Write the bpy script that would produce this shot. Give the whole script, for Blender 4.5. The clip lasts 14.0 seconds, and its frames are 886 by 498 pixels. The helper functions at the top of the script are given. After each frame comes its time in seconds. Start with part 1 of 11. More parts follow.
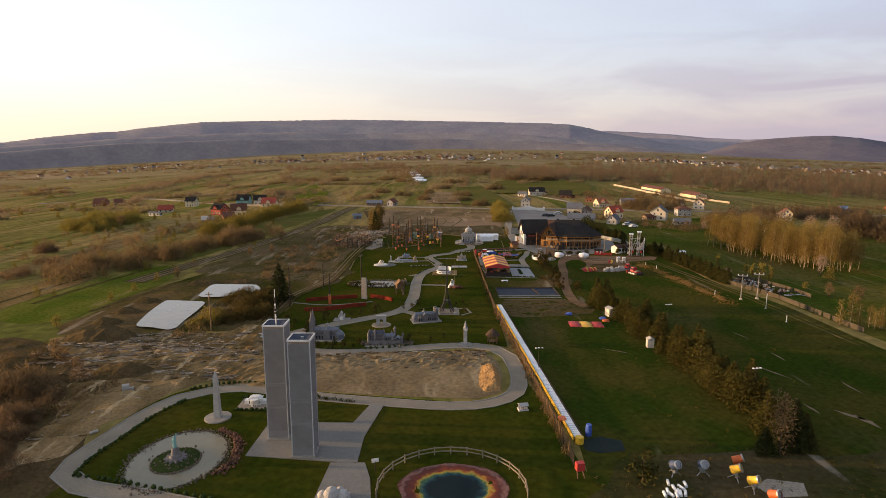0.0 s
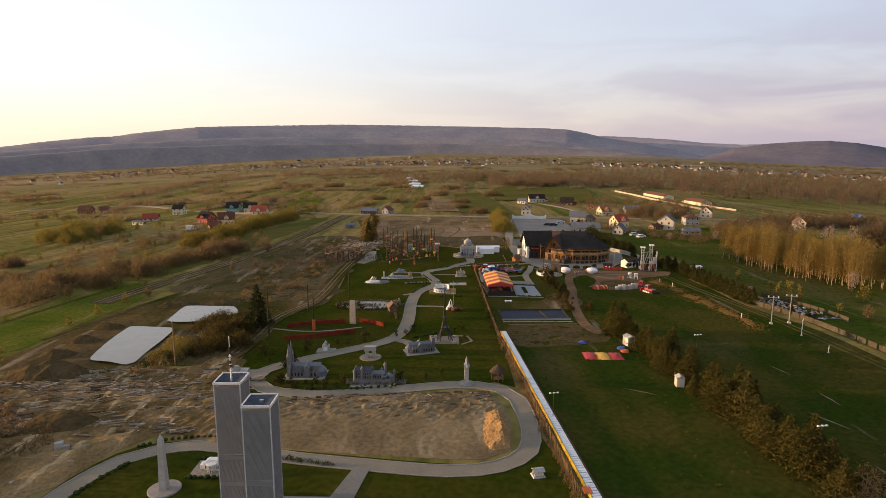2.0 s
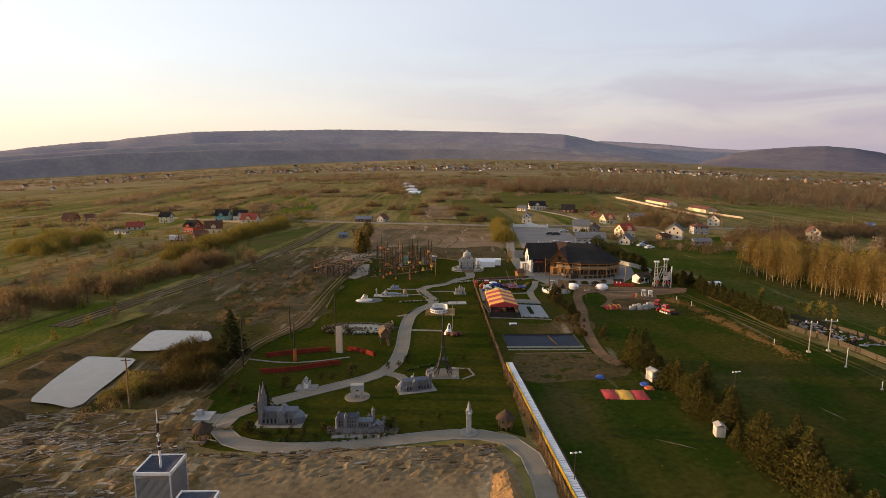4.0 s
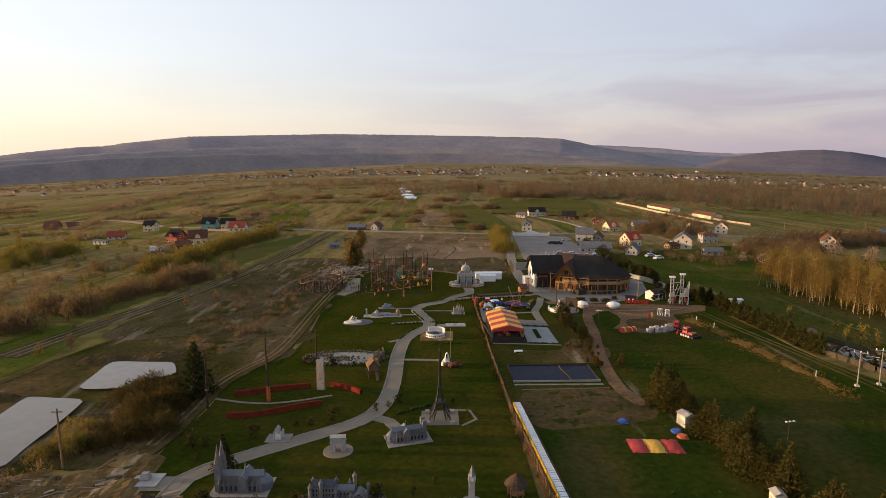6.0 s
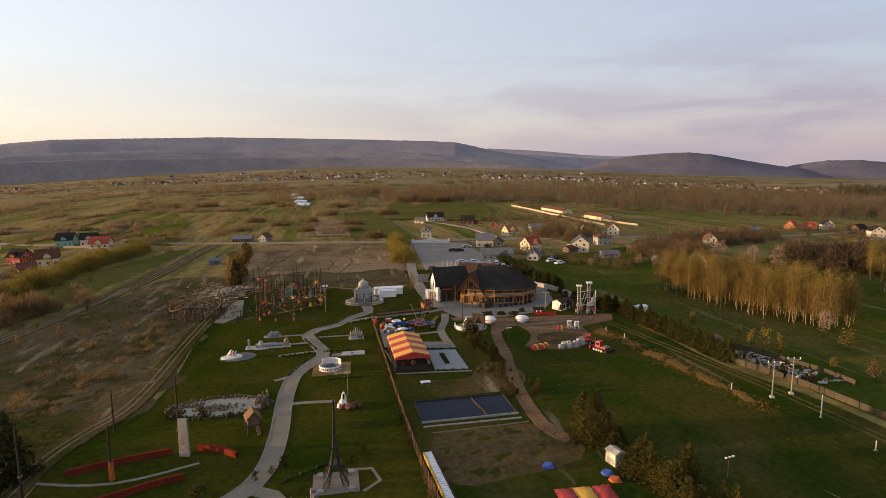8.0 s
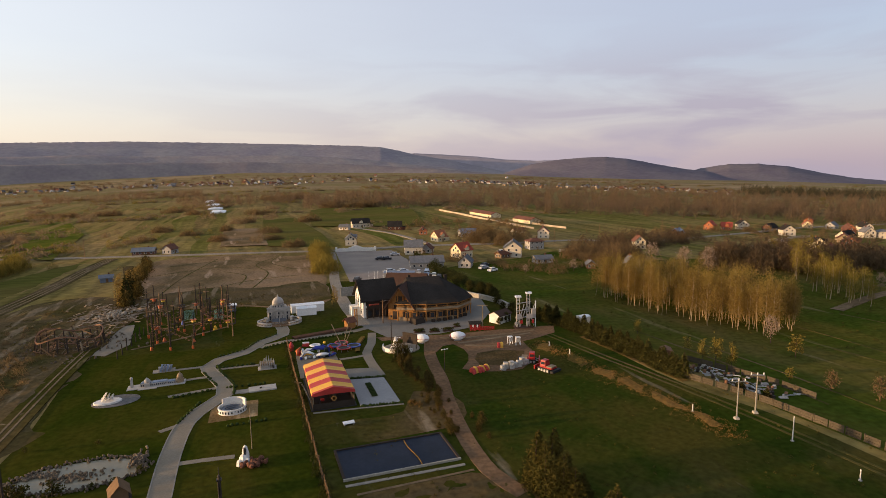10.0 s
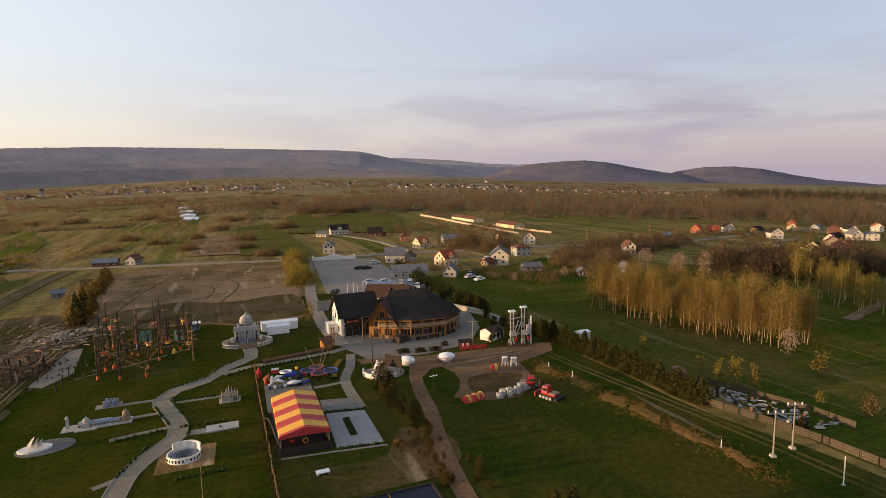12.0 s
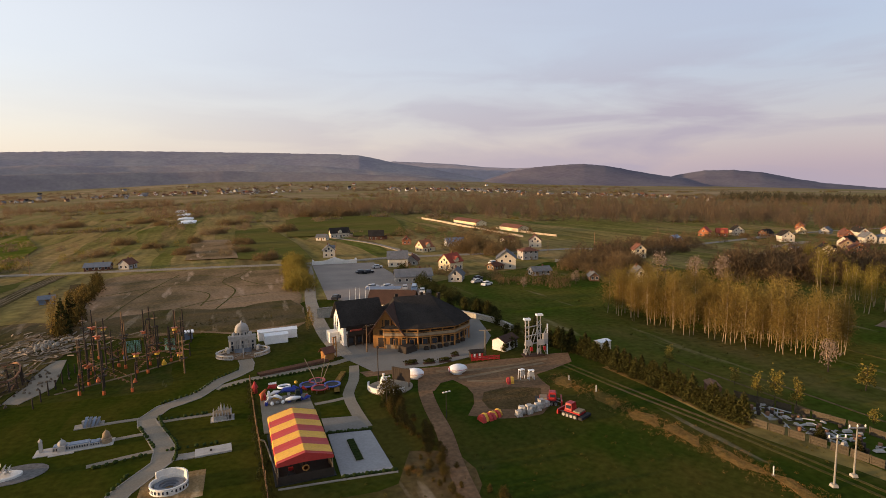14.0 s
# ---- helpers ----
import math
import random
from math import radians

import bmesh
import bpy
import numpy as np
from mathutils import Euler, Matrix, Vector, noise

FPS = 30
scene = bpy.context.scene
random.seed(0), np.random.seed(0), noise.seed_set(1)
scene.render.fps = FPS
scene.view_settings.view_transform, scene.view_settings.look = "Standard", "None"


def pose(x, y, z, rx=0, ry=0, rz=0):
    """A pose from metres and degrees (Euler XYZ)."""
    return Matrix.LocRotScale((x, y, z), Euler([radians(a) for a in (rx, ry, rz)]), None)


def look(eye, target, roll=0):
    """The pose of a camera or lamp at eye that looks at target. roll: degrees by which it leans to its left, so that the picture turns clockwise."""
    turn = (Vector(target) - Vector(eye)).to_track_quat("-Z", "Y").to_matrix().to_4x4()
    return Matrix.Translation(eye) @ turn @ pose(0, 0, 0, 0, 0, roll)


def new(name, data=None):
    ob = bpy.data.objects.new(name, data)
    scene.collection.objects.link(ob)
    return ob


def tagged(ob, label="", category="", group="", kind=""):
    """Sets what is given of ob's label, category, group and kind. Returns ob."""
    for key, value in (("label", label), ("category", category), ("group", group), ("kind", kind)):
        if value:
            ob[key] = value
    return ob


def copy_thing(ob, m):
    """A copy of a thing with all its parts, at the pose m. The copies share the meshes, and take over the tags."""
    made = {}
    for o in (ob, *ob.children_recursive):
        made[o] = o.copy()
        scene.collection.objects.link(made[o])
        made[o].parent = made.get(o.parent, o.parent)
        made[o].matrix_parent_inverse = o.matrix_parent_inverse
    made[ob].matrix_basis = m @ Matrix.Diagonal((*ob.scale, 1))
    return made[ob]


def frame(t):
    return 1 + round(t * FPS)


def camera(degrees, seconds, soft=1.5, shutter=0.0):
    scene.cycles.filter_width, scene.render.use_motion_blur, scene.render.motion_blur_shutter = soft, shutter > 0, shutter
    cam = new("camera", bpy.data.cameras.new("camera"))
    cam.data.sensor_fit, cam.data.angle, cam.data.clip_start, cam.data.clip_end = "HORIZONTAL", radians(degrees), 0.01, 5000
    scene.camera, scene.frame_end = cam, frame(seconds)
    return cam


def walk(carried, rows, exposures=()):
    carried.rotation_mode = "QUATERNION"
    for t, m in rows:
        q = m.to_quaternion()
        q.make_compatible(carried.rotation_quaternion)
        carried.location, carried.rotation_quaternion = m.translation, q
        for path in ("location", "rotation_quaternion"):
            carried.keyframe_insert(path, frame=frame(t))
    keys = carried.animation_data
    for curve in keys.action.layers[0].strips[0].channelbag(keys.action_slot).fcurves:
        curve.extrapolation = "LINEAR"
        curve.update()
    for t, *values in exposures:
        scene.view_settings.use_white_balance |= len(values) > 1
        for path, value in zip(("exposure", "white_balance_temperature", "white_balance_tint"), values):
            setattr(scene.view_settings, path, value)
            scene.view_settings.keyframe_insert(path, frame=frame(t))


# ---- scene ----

# ---- camera ----
cam = camera(76.2, 14.0, soft=0.8)


def aim(x, y, z, yaw, pitch, roll):
    """A camera pose from a place, a heading (left positive), a pitch and a lean, in degrees."""
    a, b = radians(yaw), radians(pitch)
    way = Vector((-math.sin(a) * math.cos(b), math.cos(a) * math.cos(b), math.sin(b)))
    return look((x, y, z), Vector((x, y, z)) + way * 10, roll)


PATH = [
    (0, -0.11, -0.08, 35.99, -0.12, -10.06, 0.12), (0.5, -0.09, 3.68, 36.16, -0.23, -9.98, 0.07),
    (1, -0.18, 7.22, 36.27, -0.3, -9.85, 0.12), (1.5, -0.23, 10.61, 36.5, -0.35, -9.7, 0.15),
    (2, -0.14, 14.14, 36.64, -0.4, -9.58, 0.13), (2.5, -0.19, 17.48, 36.73, -0.48, -9.45, 0.16),
    (3, -0.19, 20.82, 36.8, -0.53, -9.32, 0.15), (4.2, -0.16, 29.38, 37.28, -0.71, -9.05, 0.17),
    (5.5, 0, 38.71, 37.67, -0.92, -8.78, 0.11), (6, 0.03, 42.12, 37.82, -1.01, -8.67, 0.04),
    (6.5, 0.16, 45.44, 38.05, -1.03, -8.54, 0.03), (7, 0.4, 48.98, 38.22, -1.06, -8.41, -0.05),
    (7.5, 0.68, 52.44, 38.38, -1.04, -8.32, -0.18), (7.6, 0.79, 53.11, 38.43, -1.15, -8.32, -0.21),
    (7.7, 0.9, 53.88, 38.48, -3.2, -8.33, -0.25), (7.8, 1.01, 54.56, 38.43, -6.6, -8.34, -0.29),
    (7.9, 1.22, 55.33, 38.48, -9.6, -8.35, -0.33), (8, 1.32, 56, 38.54, -11.39, -8.35, -0.37),
    (8.2, 1.53, 57.41, 38.6, -14.23, -8.36, -0.46), (9.2, 3.4, 64.9, 38, -17.3, -8.12, -0.57),
    (10.3, 5.6, 72.8, 37.6, -19.4, -7.85, -0.67), (10.5, 6, 74.2, 37.6, -19.75, -7.81, -0.7),
    (11, 6.8, 77.4, 37.5, -20.39, -7.7, -0.79), (11.5, 7.5, 80.4, 37.4, -20.76, -7.57, -0.87),
    (12, 8, 83.1, 37.3, -20.79, -7.52, -0.94), (12.5, 8.4, 85.6, 37, -20.8, -7.48, -0.97),
    (13, 8.6, 87.8, 36.8, -20.82, -7.37, -0.97), (13.5, 8.8, 89.8, 36.5, -20.83, -7.24, -0.98),
    (14, 8.9, 91.6, 36.2, -20.87, -7.14, -0.98)]
walk(cam, [(r[0], aim(*r[1:])) for r in PATH], exposures=[(0.0, 1.25), (3.0, 1.2), (5.5, 1.09), (14.0, 1.08)])

# ---- sky and sun: a low evening sun on the left ----
SUN_AZ, SUN_EL = -86.0, 5.5
VEIL_FARLOW = (2.2, 1.78, 2.1, 1)
VEIL_FAR, VEIL_SUN, VEIL_LOW, CLOUD = (1.74, 1.76, 2.3, 1), (3.65, 3.65, 3.8, 1), (4.2, 3.6, 2.95, 1), (1.36, 1.2, 1.52, 1)
world = bpy.data.worlds.new("evening_sky")
scene.world = world
world.use_nodes = True
wn, wl = world.node_tree.nodes, world.node_tree.links
wn.clear()
sky = wn.new("ShaderNodeTexSky")
sky.sky_type = "NISHITA"
sky.sun_disc = False
sky.sun_elevation, sky.sun_rotation = radians(SUN_EL), radians(SUN_AZ)
sky.air_density, sky.dust_density, sky.ozone_density = 1.0, 2.2, 1.6
bg = wn.new("ShaderNodeBackground")
bg.inputs["Strength"].default_value = 0.15
wout = wn.new("ShaderNodeOutputWorld")
wtc = wn.new("ShaderNodeTexCoord")
wsep = wn.new("ShaderNodeSeparateXYZ")
wl.new(wtc.outputs["Generated"], wsep.inputs[0])
# thin veil of high cloud: dense towards the horizon, thin overhead, warm and bright on the sun's side
_a, _e = radians(SUN_AZ), radians(SUN_EL)


def wnode(kind, **values):
    q = wn.new(kind)
    for k, v in values.items():
        q.inputs[k].default_value = v
    return q


wmap = wn.new("ShaderNodeMapping")
wmap.inputs["Scale"].default_value = (1.0, 1.0, 5.5)
wl.new(wtc.outputs["Generated"], wmap.inputs[0])
wno = wnode("ShaderNodeTexNoise", Scale=3.4, Detail=8.0, Distortion=0.4)
wl.new(wmap.outputs[0], wno.inputs["Vector"])
wramp = wn.new("ShaderNodeMapRange")
wramp.inputs["From Min"].default_value, wramp.inputs["From Max"].default_value = 0.43, 0.6
wramp.inputs["To Min"].default_value, wramp.inputs["To Max"].default_value = 0.15, 0.72
wl.new(wno.outputs["Fac"], wramp.inputs["Value"])
whigh = wn.new("ShaderNodeMapRange")
whigh.interpolation_type = "SMOOTHSTEP"
whigh.inputs["From Min"].default_value, whigh.inputs["From Max"].default_value = 0.22, 0.75
whigh.inputs["To Min"].default_value, whigh.inputs["To Max"].default_value = 0.66, 0.3
wl.new(wsep.outputs[2], whigh.inputs["Value"])
wsun = wn.new("ShaderNodeVectorMath")
wsun.operation = "DOT_PRODUCT"
wsun.inputs[1].default_value = (math.sin(_a), math.cos(_a), 0.0)
wl.new(wtc.outputs["Generated"], wsun.inputs[0])
wside = wn.new("ShaderNodeMapRange")
wside.inputs["From Min"].default_value, wside.inputs["From Max"].default_value = -0.75, 0.65
wl.new(wsun.outputs["Value"], wside.inputs["Value"])
wveil = wn.new("ShaderNodeMix")
wveil.data_type = "RGBA"
wveil.inputs["A"].default_value, wveil.inputs["B"].default_value = VEIL_FAR, VEIL_SUN
wl.new(wside.outputs[0], wveil.inputs["Factor"])
# the glow low on the sun's side
wlow = wn.new("ShaderNodeMapRange")
wlow.interpolation_type = "SMOOTHSTEP"
wlow.inputs["From Min"].default_value, wlow.inputs["From Max"].default_value = 0.0, 0.2
wlow.inputs["To Min"].default_value, wlow.inputs["To Max"].default_value = 1.0, 0.0
wl.new(wsep.outputs[2], wlow.inputs["Value"])
wglow = wn.new("ShaderNodeMix")
wglow.data_type = "RGBA"
wglow.inputs["A"].default_value, wglow.inputs["B"].default_value = VEIL_SUN, VEIL_LOW
wl.new(wlow.outputs[0], wglow.inputs["Factor"])
wl.new(wglow.outputs["Result"], wveil.inputs["B"])
wrose = wn.new("ShaderNodeMix")
wrose.data_type = "RGBA"
wrose.inputs["A"].default_value, wrose.inputs["B"].default_value = VEIL_FAR, VEIL_FARLOW
wl.new(wlow.outputs[0], wrose.inputs["Factor"])
wl.new(wrose.outputs["Result"], wveil.inputs["A"])
wmix = wn.new("ShaderNodeMix")
wmix.data_type = "RGBA"
wl.new(sky.outputs[0], wmix.inputs["A"])
wl.new(whigh.outputs[0], wmix.inputs["Factor"])
wl.new(wveil.outputs["Result"], wmix.inputs["B"])
# faint mauve cloud banks
wbank = wn.new("ShaderNodeMix")
wbank.data_type = "RGBA"
wbank.inputs["B"].default_value = CLOUD
wl.new(wmix.outputs["Result"], wbank.inputs["A"])
wthin = wn.new("ShaderNodeMath")
wthin.operation = "MULTIPLY"
wrev = wn.new("ShaderNodeMapRange")
wrev.inputs["From Min"].default_value, wrev.inputs["From Max"].default_value = 0.1, 0.7
wrev.inputs["To Min"].default_value, wrev.inputs["To Max"].default_value = 1.0, 0.1
wl.new(wside.outputs[0], wrev.inputs["Value"])
wband = wn.new("ShaderNodeMapRange")
wband.interpolation_type = "SMOOTHSTEP"
wband.inputs["From Min"].default_value, wband.inputs["From Max"].default_value = 0.08, 0.25
wband.inputs["To Min"].default_value, wband.inputs["To Max"].default_value = 1.0, 0.12
wl.new(wsep.outputs[2], wband.inputs["Value"])
wsum = wn.new("ShaderNodeMath")
wsum.operation = "MULTIPLY"
wl.new(wband.outputs[0], wsum.inputs[0])
wl.new(wrev.outputs[0], wsum.inputs[1])
wl.new(wramp.outputs[0], wthin.inputs[0])
wl.new(wsum.outputs[0], wthin.inputs[1])
wl.new(wthin.outputs[0], wbank.inputs["Factor"])
wl.new(wbank.outputs["Result"], bg.inputs["Color"])
wl.new(bg.outputs[0], wout.inputs[0])

lamp = bpy.data.lights.new("sun", "SUN")
lamp.energy, lamp.angle, lamp.color = 3.4, radians(1.0), (1.0, 0.64, 0.34)
sun = new("sun", lamp)
sun.matrix_world = look((0, 0, 50), Vector((0, 0, 50)) - Vector((math.sin(_a) * math.cos(_e), math.cos(_a) * math.cos(_e), math.sin(_e))))

# ---- materials ----


def mat(name, a, b=None, scale=1.0, fine=8.0, rough=0.8, metal=0.0, bump=0.3, spec=0.3, island=0.0, rand=0.0, contrast=0.25, dist=0.05, leaf=0.0, stretch=None):
    """Two-scale mottled material: a and b are its two base colours."""
    m = bpy.data.materials.new(name)
    m.use_nodes = True
    n, l = m.node_tree.nodes, m.node_tree.links
    p = n["Principled BSDF"]
    p.inputs["Roughness"].default_value, p.inputs["Metallic"].default_value = rough, metal
    p.inputs["Specular IOR Level"].default_value = spec if rough < 0.75 else (min(spec, 0.1) if rough < 0.9 else 0.0)
    tc = n.new("ShaderNodeTexCoord")
    vec = tc.outputs["Object"]
    if stretch:
        mp = n.new("ShaderNodeMapping")
        mp.inputs["Rotation"].default_value = (0, 0, radians(stretch[0]))
        mp.inputs["Scale"].default_value = (1 / stretch[1], 1.0, 1.0)
        l.new(vec, mp.inputs[0])
        vec = mp.outputs[0]
    n1, n2 = n.new("ShaderNodeTexNoise"), n.new("ShaderNodeTexNoise")
    for q, s, d in ((n1, scale, 4.0), (n2, fine, 5.0)):
        q.inputs["Scale"].default_value, q.inputs["Detail"].default_value = s, d
        l.new(vec, q.inputs["Vector"])
    b = b or tuple(c * 0.7 for c in a)
    mix = n.new("ShaderNodeMix")
    mix.data_type = "RGBA"
    mix.inputs["A"].default_value, mix.inputs["B"].default_value = (*a, 1), (*b, 1)
    r = n.new("ShaderNodeMapRange")
    r.inputs["From Min"].default_value, r.inputs["From Max"].default_value = 0.5 - contrast, 0.5 + contrast
    l.new(n1.outputs["Fac"], r.inputs["Value"])
    l.new(r.outputs[0], mix.inputs["Factor"])
    val = n.new("ShaderNodeMapRange")
    val.inputs["From Min"].default_value, val.inputs["From Max"].default_value = 0.3, 0.7
    vary = 0.25 if rough >= 0.9 else 0.1
    val.inputs["To Min"].default_value, val.inputs["To Max"].default_value = 1 - vary, 1 + vary
    l.new(n2.outputs["Fac"], val.inputs["Value"])
    last = val.outputs[0]
    for amount, node, out in ((island, "ShaderNodeNewGeometry", "Random Per Island"), (rand, "ShaderNodeObjectInfo", "Random")):
        if amount:
            g = n.new(node)
            rr = n.new("ShaderNodeMapRange")
            rr.inputs["To Min"].default_value, rr.inputs["To Max"].default_value = 1 - amount, 1 + amount
            l.new(g.outputs[out], rr.inputs["Value"])
            mu = n.new("ShaderNodeMath")
            mu.operation = "MULTIPLY"
            l.new(last, mu.inputs[0])
            l.new(rr.outputs[0], mu.inputs[1])
            last = mu.outputs[0]
    hs = n.new("ShaderNodeHueSaturation")
    l.new(last, hs.inputs["Value"])
    l.new(mix.outputs["Result"], hs.inputs["Color"])
    l.new(hs.outputs[0], p.inputs["Base Color"])
    if bump:
        bp = n.new("ShaderNodeBump")
        bp.inputs["Strength"].default_value, bp.inputs["Distance"].default_value = bump, dist
        l.new(n2.outputs["Fac"], bp.inputs["Height"])
        l.new(bp.outputs[0], p.inputs["Normal"])
    if leaf:
        tr = n.new("ShaderNodeBsdfTranslucent")
        l.new(hs.outputs[0], tr.inputs["Color"])
        ms = n.new("ShaderNodeMixShader")
        ms.inputs[0].default_value = leaf
        l.new(p.outputs[0], ms.inputs[1])
        l.new(tr.outputs[0], ms.inputs[2])
        l.new(ms.outputs[0], n["Material Output"].inputs["Surface"])
    return m


